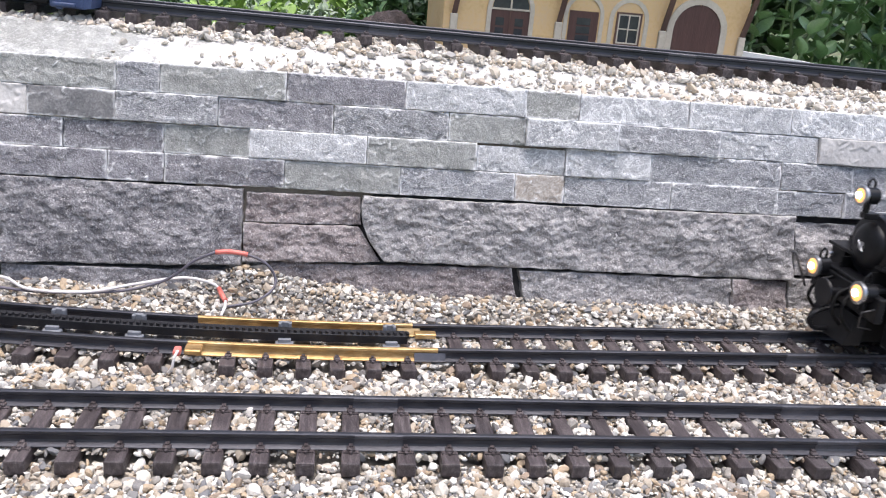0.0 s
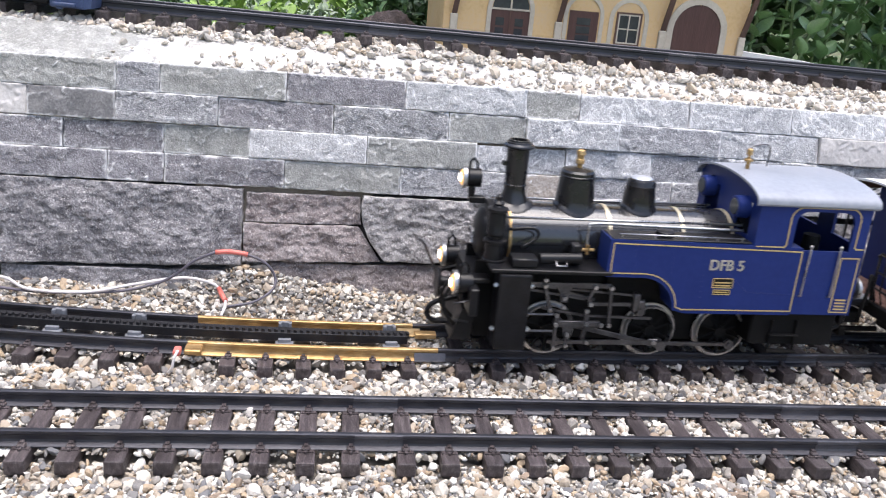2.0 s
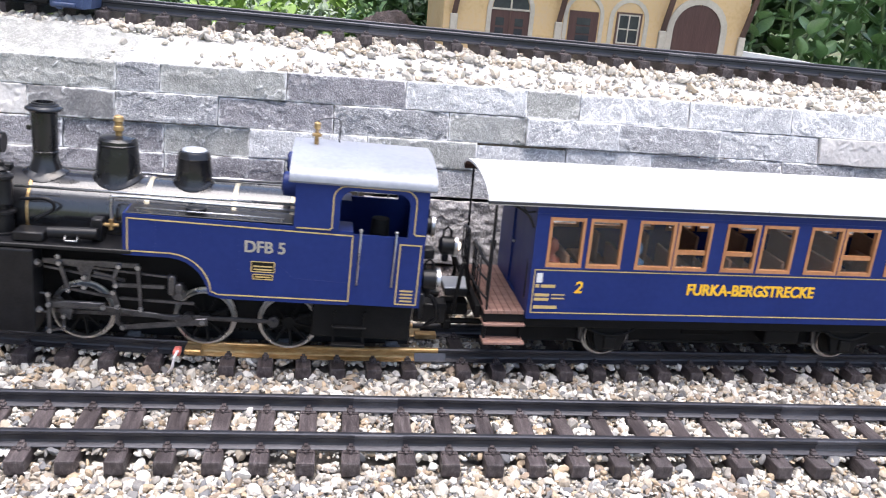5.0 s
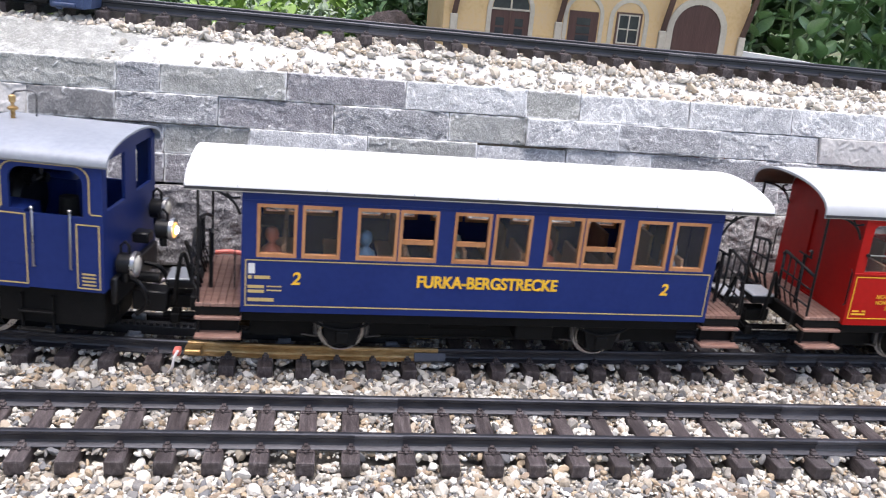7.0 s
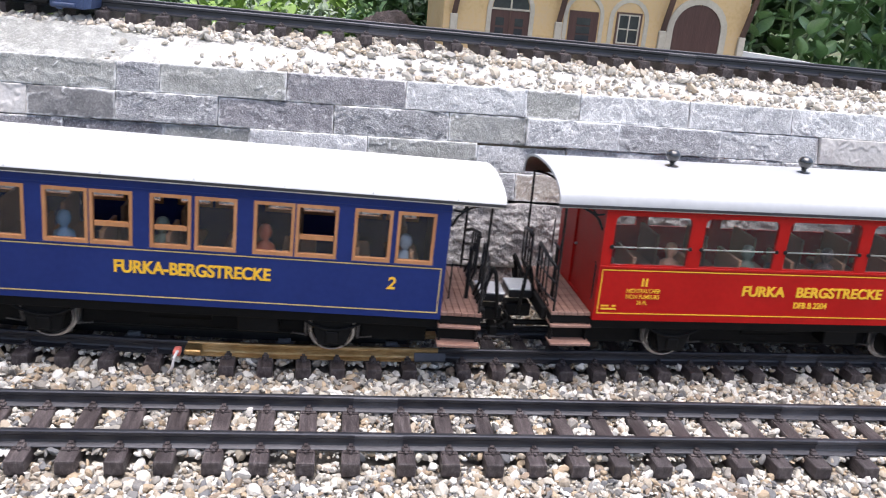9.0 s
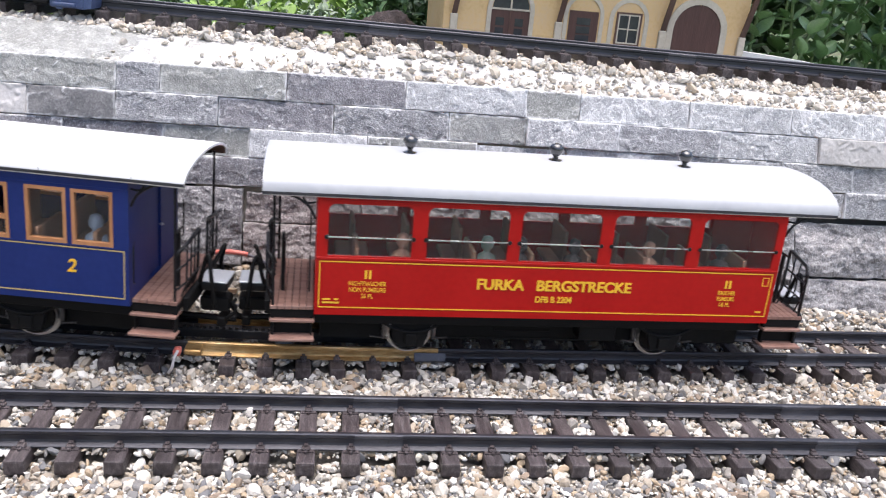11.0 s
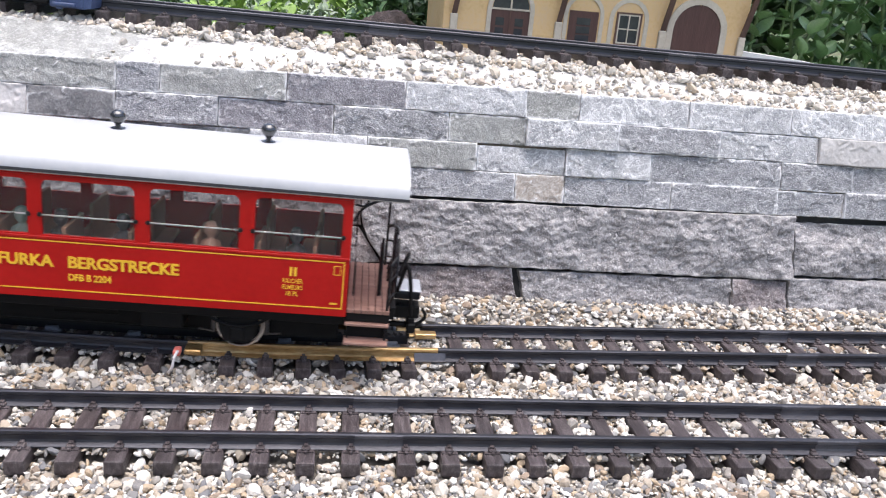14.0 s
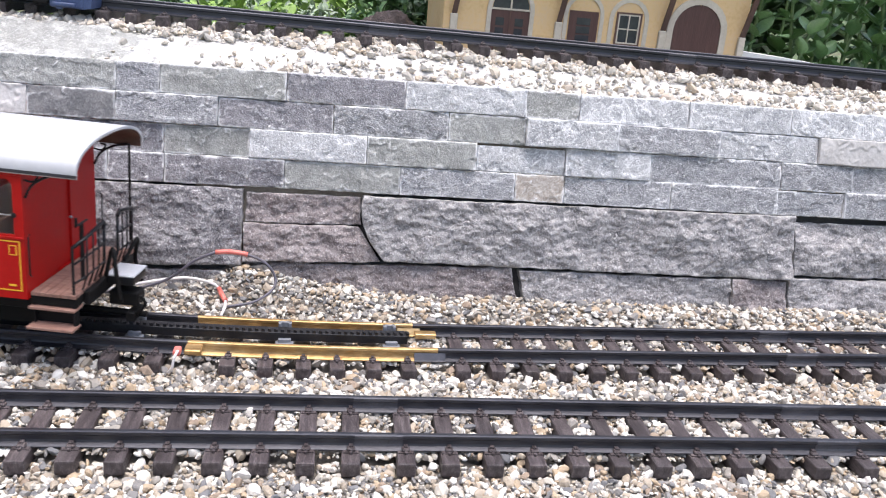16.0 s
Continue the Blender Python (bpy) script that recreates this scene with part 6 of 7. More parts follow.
    part("roof_pipe", fix(pipe(bm_of(), curve_pts([(0.0800, 0, 0.1690), (0.084, 0, 0.1715), (0.096, 0, 0.1715), (0.0965, 0, 0.155)], 6), 0.0006, 6)), M["rod"], L)
    # footplate inside cab, backhead
    part("cab_floor", fix(box(bm_of(), 0.070, 0.160, -0.0500, 0.0500, 0.0470, 0.0490)), M["under"], L)
    bm = lathe(bm_of(), [(0.024, 0.0745), (0.025, 0.088), (0.022, 0.092)], (0, 0, 0.094), "X", 24)
    rod(bm, (0.094, -0.012, 0.108), (0.094, 0.010, 0.110), 0.0014, seg=8)
    for y, z in ((-0.010, 0.112), (0.002, 0.116), (0.012, 0.108)):
        rod(bm, (0.090, y, z), (0.097, y, z), 0.0036, seg=12)
    part("backhead", auto(fix(bm)), M["black"], L)
    bm = bm_of()
    rod(bm, (0.130, -0.030, 0.086), (0.130, -0.030, 0.108), 0.0075, 0.0065, seg=12)
    part("toolbox", auto(fix(bm)), M["under"], L)
    # running plate, cylinder block, frame
    part("running_plate", fix(box(bm_of(), -0.1340, -0.0400, -0.0540, 0.0540, 0.0760, 0.0790, 0.0006)), M["black"], L)
    for s in (-1, 1):
        ya, yb = sorted((s * 0.0360, s * 0.0565))
        part("cylinder_block", fix(box(bm_of(), -0.1275, -0.1030, ya, yb, 0.0150, 0.0755, 0.0012, 2)), M["black"], L, "flat black cylinder block")
        bm = bm_of()
        for xx, zz in ((-0.1290, 0.066), (-0.1290, 0.031), (-0.1015, 0.066), (-0.1015, 0.031)):
            rod(bm, (xx - 0.001, s * 0.0525, zz - 0.001), (xx + 0.001, s * 0.0525, zz + 0.001), 0.0020, seg=8)
        part("cylinder_cock", fix(bm), M["steel"], L, "small steel cocks")
        bm = bm_of()
        box(bm, -0.1180, -0.0980, *sorted((s * 0.034, s * 0.050)), 0.0790, 0.0860, 0.0010)
        rod(bm, (-0.0960, s * 0.044, 0.0850), (-0.0640, s * 0.044, 0.0860), 0.0042, seg=12)
        box(bm, -0.0700, -0.0620, *sorted((s * 0.030, s * 0.040)), 0.0790, 0.0950, 0.0010)
        part("plate_box", auto(fix(bm)), M["black"], L)
        part("box_handle", fix(pipe(bm_of(), [(-0.0840, s * 0.0480, 0.0845), (-0.0840, s * 0.0505, 0.0815), (-0.0760, s * 0.0505, 0.0815), (-0.0760, s * 0.0480, 0.0845)], 0.0007, 6)), M["steel"], L)
        part("frame_plate", fix(box(bm_of(), -0.1400, 0.1600, *sorted((s * 0.0195, s * 0.0215)), 0.0200, 0.0740)), M["under"], L)
        bm = pipe(bm_of(), curve_pts([(-0.1180, s * 0.030, 0.103), (-0.100, s * 0.033, 0.105), (-0.096, s * 0.032, 0.098), (-0.1080, s * 0.034, 0.090)], 6), 0.0012, 7)
        part("feed_pipe", fix(bm), M["black"], L)
    bm = bm_of()
    lathe(bm, [(0.0090, 0.079), (0.0090, 0.0805), (0.0074, 0.081), (0.0074, 0.0930), (0.0088, 0.0938), (0.0088, 0.0955), (0.0052, 0.0965), (0.0052, 0.0990), (0.0070, 0.1000), (0.0072, 0.1010), (0.0068, 0.1020), (0.0068, 0.1170), (0.0080, 0.1180), (0.0080, 0.1200), (0.0046, 0.1210), (0.0036, 0.1225), (0.0046, 0.1240), (0.0022, 0.1260), (0.0026, 0.1290), (0.0008, 0.1310)], (-0.1290, -0.0330, 0), seg=24)
    part("air_pump", auto(fix(bm), 35), M["black"], L, "black two-stage air pump beside the smokebox")
    bm = bm_of()
    box(bm, -0.140, 0.155, -0.0190, 0.0190, 0.0300, 0.0600)
    box(bm, 0.085, 0.158, -0.0450, 0.0450, 0.0180, 0.0470, 0.001)
    box(bm, -0.034, 0.020, -0.028, 0.028, 0.052, 0.076)
    box(bm, -0.136, 0.155, -0.0180, 0.0180, 0.0090, 0.0310)
    part("chassis", fix(bm), M["under"], L)
    for s in (-1, 1):
        bm = bm_of()
        box(bm, 0.1000, 0.1250, *sorted((s * 0.046, s * 0.051)), 0.0130, 0.0150, 0.0003)
        box(bm, 0.1010, 0.1025, *sorted((s * 0.046, s * 0.048)), 0.0130, 0.0400)
        box(bm, 0.1225, 0.1240, *sorted((s * 0.046, s * 0.048)), 0.0130, 0.0400)
        box(bm, 0.1000, 0.1250, *sorted((s * 0.046, s * 0.050)), 0.0270, 0.0285, 0.0003)
        part("cab_step", fix(bm), M["under"], L)
    # front beam, coupler, hoses
    bm = bm_of()
    box(bm, -0.1470, -0.1400, -0.0480, 0.0480, 0.0380, 0.0600, 0.001)
    box(bm, -0.1460, -0.1300, -0.0350, 0.0350, 0.0600, 0.0640, 0.0008)
    prism(bm, [(-0.156, 0.010), (-0.140, 0.010), (-0.138, 0.036), (-0.148, 0.036)], -0.028, 0.028)
    part("buffer_beam", fix(bm), M["black"], L)
    bm = bm_of()
    rod(bm, (-0.1470, 0, 0.048), (-0.1640, 0, 0.048), 0.0040, seg=12)
    lathe(bm, [(0.0120, -0.0012), (0.0125, 0), (0.0110, 0.0016)], (-0.1650, 0, 0.048), "X", 24)
    pipe(bm, curve_pts([(-0.148, 0.0, 0.036), (-0.166, 0.0, 0.030), (-0.172, 0.0, 0.022), (-0.166, 0.0, 0.014), (-0.150, 0.0, 0.014)], 6), 0.0022, 8)
    part("front_coupler", auto(fix(bm), 40), M["black"], L)
    for y in (-0.020, -0.010, 0.016):
        bm = pipe(bm_of(), curve_pts([(-0.148, y, 0.056), (-0.160, y * 1.2, 0.050), (-0.163, y * 1.4, 0.036), (-0.154, y * 1.5, 0.024)], 6), 0.0016, 7)
        part("hose", fix(bm), M["under"], L, "black brake hose")
    bm = bm_of()
    pipe(bm, curve_pts([(-0.160, 0.035, 0.040), (-0.172, 0.037, 0.066), (-0.178, 0.037, 0.072)], 6), 0.0012, 6)
    part("shunter_handle", fix(bm), M["rod"], L)
    bm = bm_of()
    pipe(bm, [(-0.146, -0.044, 0.050), (-0.158, -0.044, 0.047), (-0.158, -0.044, 0.034), (-0.146, -0.044, 0.032)], 0.0008, 6)
    part("shunter_handle", fix(bm), M["rod"], L)
    lamp(L, -0.1440, 0.0, 0.1345, 0.0080, -1, True)
    lamp(L, -0.1500, -0.0330, 0.0600, 0.0090, -1, True)
    lamp(L, -0.1500, 0.0330, 0.0600, 0.0090, -1, True)
    bm = bm_of()
    box(bm, -0.1460, -0.1330, -0.004, 0.004, 0.1150, 0.1200, 0.0006)
    rod(bm, (-0.1440, 0, 0.119), (-0.1440, 0, 0.128), 0.0025, seg=8)
    part("lamp_bracket", fix(bm), M["black"], L)
    # rear lamps and beam
    lamp(L, 0.1700, 0.0330, 0.0860, 0.0085, 1, False)
    lamp(L, 0.1850, 0.0, 0.0810, 0.0080, 1, True)
    lamp(L, 0.1690, -0.0330, 0.0640, 0.0085, 1, False)
    bm = bm_of()
    box(bm, 0.1620, 0.1665, -0.0440, 0.0440, 0.0360, 0.0560, 0.001)
    box(bm, 0.1640, 0.1760, -0.006, 0.006, 0.0700, 0.0780, 0.001)
    box(bm, 0.1640, 0.1900, -0.008, 0.008, 0.0180, 0.0340, 0.001)
    rod(bm, (0.1665, 0, 0.042), (0.1830, 0, 0.042), 0.0040, seg=12)
    pipe(bm, curve_pts([(0.166, -0.020, 0.048), (0.176, -0.022, 0.044), (0.180, -0.022, 0.030), (0.172, -0.020, 0.020)], 6), 0.0018, 7)
    pipe(bm, curve_pts([(0.166, 0.014, 0.048), (0.178, 0.016, 0.044), (0.184, 0.016, 0.030), (0.176, 0.012, 0.020)], 6), 0.0018, 7)
    part("rear_beam", auto(fix(bm), 40), M["black"], L)
    # wheels and rods
    axles = [wheelset(L, x, 0.0212, loco=True) for x in (-0.0790, 0.0070, 0.0680)]
    for s in (-1, 1):
        bm = bm_of()
        box(bm, -0.0790 - 0.007, 0.0680 - 0.007 + 0.007, *sorted((s * 0.0335, s * 0.0350)), -0.0016, 0.0016, 0.0003)
        for x in (-0.0790, 0.0070, 0.0680):
            lathe(bm, [(0.0042, -0.0014), (0.0042, 0.0014)], (x, s * 0.0343, 0), "Y", 16)
            lathe(bm, [(0.0020, -0.0022), (0.0020, 0.0022)], (x, s * 0.0350, 0), "Y", 10)
        ob = part("coupling_rod", auto(fix(bm)), M["rod"], L, "worn steel coupling rod")
        RODS.append((ob, "couple", s))
        bm = bm_of()
        box(bm, 0, 0.0900, *sorted((s * 0.0385, s * 0.0402)), -0.0019, 0.0019, 0.0003)
        for x in (0.0, 0.0900):
            lathe(bm, [(0.0040, -0.0016), (0.0040, 0.0016)], (x, s * 0.0393, 0), "Y", 16)
        ob = part("connecting_rod", auto(fix(bm)), M["rod"], L, "worn steel connecting rod")
        RODS.append((ob, "main", s))
        # crosshead with its guide, piston rods and combination lever
        bm = bm_of()
        box(bm, -0.0035, 0.0330, *sorted((s * 0.0420, s * 0.0450)), -0.0024, 0.0030, 0.0005)
        box(bm, 0.0, 0.0300, *sorted((s * 0.0448, s * 0.0456)), -0.0004, 0.0012)
        for zz in (0.0080, -0.0060):
            rod(bm, (-0.0260, s * 0.0440, zz), (-0.0035, s * 0.0440, zz), 0.0011, seg=8)
        prism(bm, [(0.0035, -0.0020), (0.0120, -0.0020), (0.0100, -0.0110), (0.0050, -0.0110)], *sorted((s * 0.0425, s * 0.0440)))
        strap(bm, (-0.0035, 0.0085), (-0.0033, -0.0190), s * 0.0468, 0.0012)
        strap(bm, (-0.0033, -0.0190), (0.0062, -0.0165), s * 0.0468, 0.0009)
        strap(bm, (0.0062, -0.0165), (0.0065, -0.0075), s * 0.0460, 0.0010)
        ob = part("crosshead", auto(fix(bm)), M["rod"], L, "steel crosshead with piston rods")
        pins(ob, [(-0.0035, 0.0085), (-0.0035, 0.0008), (-0.0033, -0.0190), (0.0062, -0.0165), (0.0065, -0.0075), (0.0330, 0.0008)], s * 0.0478)
        RODS.append((ob, "cross", s))
        # eccentric rod and the swinging link that it drives
        bm = bm_of()
        strap(bm, (-0.0552, 0), (0, 0), s * 0.0470, 0.0017)
        box(bm, -0.0045, 0.0035, *sorted((s * 0.0462, s * 0.0482)), -0.0028, 0.0032, 0.0006)
        ob = part("eccentric_rod", fix(bm), M["rod"], L, "worn steel eccentric rod")
        pins(ob, [(-0.0552, 0), (0, 0)], s * 0.0482)
        RODS.append((ob, "eccentric", s))
        bm = bm_of()
        strap(bm, (0, 0), (0.0040, -0.0105), s * 0.0455, 0.0017)
        strap(bm, (0.0040, -0.0105), (0.0052, -0.0220), s * 0.0455, 0.0015)
        strap(bm, (0.0052, -0.0220), (0.0093, -0.0257), s * 0.0455, 0.0013)
        ob = part("swing_link", fix(bm), M["rod"], L, "curved steel link")
        pins(ob, [(0, 0), (0.0040, -0.0105)], s * 0.0465)
        RODS.append((ob, "swing", s))
        # reversing gear above
        bm = bm_of()
        prism(bm, [(-0.0800, 0.0640), (-0.0660, 0.0640), (-0.0695, 0.0560), (-0.0700, 0.0500), (-0.0750, 0.0500), (-0.0760, 0.0560)], *sorted((s * 0.0425, s * 0.0440)))
        gear = part("valve_gear", fix(bm), M["rod"], L, "worn steel valve gear with links and levers")
        for a, b, yy, half in (((-0.0992, 0.0648), (-0.0380, 0.0645), 0.0445, 0.0017), ((-0.0620, 0.0646), (-0.0500, 0.0646), 0.0450, 0.0022), ((-0.0897, 0.0690), (-0.0893, 0.0640), 0.0458, 0.0011),
                               ((-0.0893, 0.0640), (-0.0834, 0.0442), 0.0458, 0.0013), ((-0.1005, 0.0590), (-0.0560, 0.0520), 0.0410, 0.0009), ((-0.0670, 0.0560), (-0.0480, 0.0515), 0.0400, 0.0013),
                               ((-0.0496, 0.0640), (-0.0537, 0.0543), 0.0462, 0.0012), ((-0.0537, 0.0543), (-0.0518, 0.0497), 0.0462, 0.0012), ((-0.0518, 0.0497), (-0.0200, 0.0500), 0.0452, 0.0013),
                               ((-0.0368, 0.0638), (-0.0350, 0.0325), 0.0462, 0.0012), ((-0.0880, 0.0440), (-0.0540, 0.0385), 0.0415, 0.0010), ((-0.0540, 0.0385), (0.0000, 0.0370), 0.0415, 0.0010)):
            bm = bm_of()
            strap(bm, a, b, s * yy, half)
            part("link", fix(bm), M["rod"], gear)
        pins(gear, [(-0.0897, 0.0690), (-0.0893, 0.0640), (-0.0834, 0.0442), (-0.0496, 0.0640), (-0.0518, 0.0497), (-0.0368, 0.0638), (-0.0350, 0.0325), (-0.0730, 0.0545), (-0.0730, 0.0470)], s * 0.0472)
        bm = bm_of()
        lathe(bm, [(0.0019, -0.002), (0.0019, 0.002)], (-0.1018, s * 0.0460, 0.0625), "Y", 12)
        box(bm, -0.0170, -0.0115, *sorted((s * 0.0400, s * 0.0460)), 0.0440, 0.0590, 0.0010)
        box(bm, -0.0125, -0.0065, *sorted((s * 0.0400, s * 0.0455)), 0.0450, 0.0530, 0.0010)
        strap(bm, (-0.1018, 0.0625), (-0.0140, 0.0560), s * 0.0412, 0.0008)
        part("steam_fitting", auto(fix(bm)), M["rod"], L, "grey cast fitting behind the rods")
        bm = bm_of()
        lathe(bm, [(0.0052, -0.004), (0.0052, 0.004)], (-0.0100, s * 0.038, 0.0440), "Y", 16)
        lathe(bm, [(0.0030, -0.003), (0.0030, 0.006)], (-0.0095, s * 0.042, 0.0430), "Y", 12)
        part("reversing_shaft", auto(fix(bm)), M["rod"], L)
    VEHICLES.append((L, -0.4215, 0.0735, axles))


RODS = []
build_coaches()
build_locomotive()


# ---------------------------------------------------------------- small station behind the upper track
def wall_opening(bm, x0, x1, zs, r, n=10):
    return [(x0, zs)] + [((x0 + x1) / 2 - r * math.cos(math.pi * k / n), zs + r * math.sin(math.pi * k / n)) for k in range(1, n)] + [(x1, zs)]


def arch_ring(x0, x1, z0, zs, w, y0, y1):
    """An upright surround with a round head, w wide."""
    bm = bm_of()
    r = (x1 - x0) / 2
    cx = (x0 + x1) / 2
    inner = [(x0, z0), (x0, zs)] + [(cx - r * math.cos(math.pi * k / 12), zs + r * math.sin(math.pi * k / 12)) for k in range(1, 12)] + [(x1, zs), (x1, z0)]
    R = r + w
    outer = [(x0 - w, z0), (x0 - w, zs)] + [(cx - R * math.cos(math.pi * k / 12), zs + R * math.sin(math.pi * k / 12)) for k in range(1, 12)] + [(x1 + w, zs), (x1 + w, z0)]
    for y in (y0, y1):
        a = [bm.verts.new((x, y, z)) for x, z in inner]
        b = [bm.verts.new((x, y, z)) for x, z in outer]
        for i in range(len(a) - 1):
            bm.faces.new((a[i], a[i + 1], b[i + 1], b[i]))
    bm.verts.ensure_lookup_table()
    k = len(inner)
    va, vb, vc, vd = bm.verts[0:k], bm.verts[k:2 * k], bm.verts[2 * k:3 * k], bm.verts[3 * k:4 * k]
    for i in range(k - 1):
        bm.faces.new((va[i], vc[i], vc[i + 1], va[i + 1]))
        bm.faces.new((vb[i], vb[i + 1], vd[i + 1], vd[i]))
    return fix(bm)


def arch_leaf(x0, x1, z0, zs, y0, y1):
    r = (x1 - x0) / 2
    cx = (x0 + x1) / 2
    poly = [(x0, z0), (x0, zs)] + [(cx - r * math.cos(math.pi * k / 12), zs + r * math.sin(math.pi * k / 12)) for k in range(1, 12)] + [(x1, zs), (x1, z0)]
    return fix(prism(bm_of(), poly, y0, y1))


def build_station():
    st = thing("station_building", "small ochre plastered model station with brown doors and cream trim", "building", pose(-0.0050, 0, 0))
    Y, Z0, ZT = 0.500, 0.188, 0.420
    X0, X1 = 0.124, 0.482
    part("wall", fix(box(bm_of(), X0, X1, Y, Y + 0.17, Z0, ZT, 0.001)), M["plaster"], st)
    bm = bm_of()
    prism(bm, [(X0 - 0.05, ZT - 0.004), (X1 + 0.05, ZT - 0.004), (X1 + 0.048, ZT + 0.004), ((X0 + X1) / 2 + 0.08, ZT + 0.07), ((X0 + X1) / 2 - 0.08, ZT + 0.07), (X0 - 0.048, ZT + 0.004)], Y - 0.05, Y + 0.22)
    part("roof", fix(bm), M["door_brown"], st, "dark brown roof")
    part("plinth", fix(box(bm_of(), X0 - 0.002, X1 + 0.002, Y - 0.002, Y + 0.172, Z0 - 0.006, Z0 + 0.010, 0.001)), M["cream"], st)
    for x in (0.136, 0.256, 0.3795, 0.477):
        p = part("pilaster", fix(box(bm_of(), x - 0.0042, x + 0.0042, Y - 0.0045, Y, Z0, 0.2350, 0.0008)), M["cream"], st, "cream stone pilaster")
        bm = bm_of()
        a = [(x - 0.003, Y - 0.0045, 0.2360), (x + 0.003, Y - 0.0045, 0.2360), (x + 0.003, Y - 0.0005, 0.2310), (x - 0.003, Y - 0.0005, 0.2310)]
        b = [(x - 0.003, Y - 0.045, 0.415), (x + 0.003, Y - 0.045, 0.415), (x + 0.003, Y - 0.037, 0.415), (x - 0.003, Y - 0.037, 0.415)]
        b = [(q[0] + 0.020, q[1], q[2]) for q in b]
        va, vb = [bm.verts.new(q) for q in a], [bm.verts.new(q) for q in b]
        bm.faces.new(va), bm.faces.new(vb)
        for i in range(4):
            bm.faces.new((va[i], va[(i + 1) % 4], vb[(i + 1) % 4], vb[i]))
        part("eaves_strut", fix(bm), M["strut"], p, "brown timber eaves strut")
    # door with fanlight
    part("surround", arch_ring(0.1780, 0.2220, Z0, 0.2440, 0.0050, Y - 0.0020, Y + 0.001), M["cream"], st)
    d = part("door", fix(box(bm_of(), 0.1780, 0.2220, Y - 0.0010, Y + 0.002, Z0, 0.2430)), M["door_brown"], st, "dark brown double door with small panes")
    for x in (0.1835, 0.2055):
        for z in (0.2150, 0.2260):
            part("pane", fix(box(bm_of(), x, x + 0.0095, Y - 0.0014, Y, z, z + 0.0085)), M["dark_glass"], d)
    part("door_rail", fix(box(bm_of(), 0.1994, 0.2006, Y - 0.0018, Y, Z0, 0.2430)), M["strut"], d)
    f = part("fanlight", arch_leaf(0.1790, 0.2210, 0.2445, 0.2445, Y - 0.0008, Y + 0.001), M["dark_glass"], st, "dark half-round fanlight")
    part("fanlight_bar", fix(box(bm_of(), 0.1990, 0.2010, Y - 0.0016, Y, 0.2440, 0.2650)), M["cream"], f)
    part("fanlight_bar", fix(box(bm_of(), 0.1780, 0.2220, Y - 0.0016, Y, 0.2430, 0.2450)), M["cream"], f)
    # plain door
    d = part("door", fix(box(bm_of(), 0.2680, 0.3020, Y - 0.0012, Y + 0.002, Z0, 0.2490)), M["door_brown"], st, "dark brown door with three panes")
    part("surround", arch_ring(0.2660, 0.3040, Z0, 0.2450, 0.0045, Y - 0.0010, Y + 0.001), M["cream"], st)
    for z in (0.2150, 0.2245, 0.2340):
        part("pane", fix(box(bm_of(), 0.2770, 0.2930, Y - 0.0017, Y, z, z + 0.0075)), M["dark_glass"], d)
    # window
    w = part("window", panel(bm_of(), 0.3235, 0.3535, 0.2145, 0.2515, [(0.3255, 0.3515, 0.2165, 0.2495)], Y - 0.0016, Y + 0.001), M["strut"], st, "small four-pane window")
    part("pane", fix(box(bm_of(), 0.3256, 0.3514, Y - 0.0004, Y + 0.001, 0.2166, 0.2494)), M["dark_glass"], w)
    bm = panel(bm_of(), 0.3256, 0.3514, 0.2166, 0.2494, [(0.3272, 0.3378, 0.2182, 0.2323), (0.3392, 0.3498, 0.2182, 0.2323), (0.3272, 0.3378, 0.2337, 0.2478), (0.3392, 0.3498, 0.2337, 0.2478)], Y - 0.0013, Y - 0.0005)
    part("sash", bm, M["cream"], w, "cream window sash")
    part("surround", arch_ring(0.3200, 0.3570, 0.2100, 0.2440, 0.0050, Y - 0.0008, Y + 0.001), M["cream"], st)
    # large arched gate
    part("surround", arch_ring(0.3920, 0.4500, Z0, 0.2380, 0.0075, Y - 0.0022, Y + 0.001), M["cream"], st)
    part("gate_post", fix(box(bm_of(), 0.4195, 0.4225, Y - 0.0006, Y + 0.002, Z0, 0.2660)), M["door_brown"], st)
    for a, b in ((0.3920, 0.4205), (0.4215, 0.4500)):
        bm = arch_leaf(0.3920, 0.4500, Z0, 0.2380, Y - 0.0010, Y + 0.002)
        geom = bm.verts[:] + bm.edges[:] + bm.faces[:]
        bmesh.ops.bisect_plane(bm, geom=geom, plane_co=((b if a < 0.4 else a), 0, 0), plane_no=(1 if a < 0.4 else -1, 0, 0), clear_outer=True)
        g = part("gate_leaf", fix(bm), M["door_brown"], st, "dark brown arched gate leaf")
    slab = bm_of()
    prism(slab, [(0.4845, 0.180), (0.620, 0.180), (0.620, 0.2070), (0.560, 0.2125), (0.4845, 0.2175)], 0.535, 0.585)
    me = mesh_of(fix(slab), M["white"])
    tagged(new("platform_slab", me), "flat white slab under the model station", "platform")


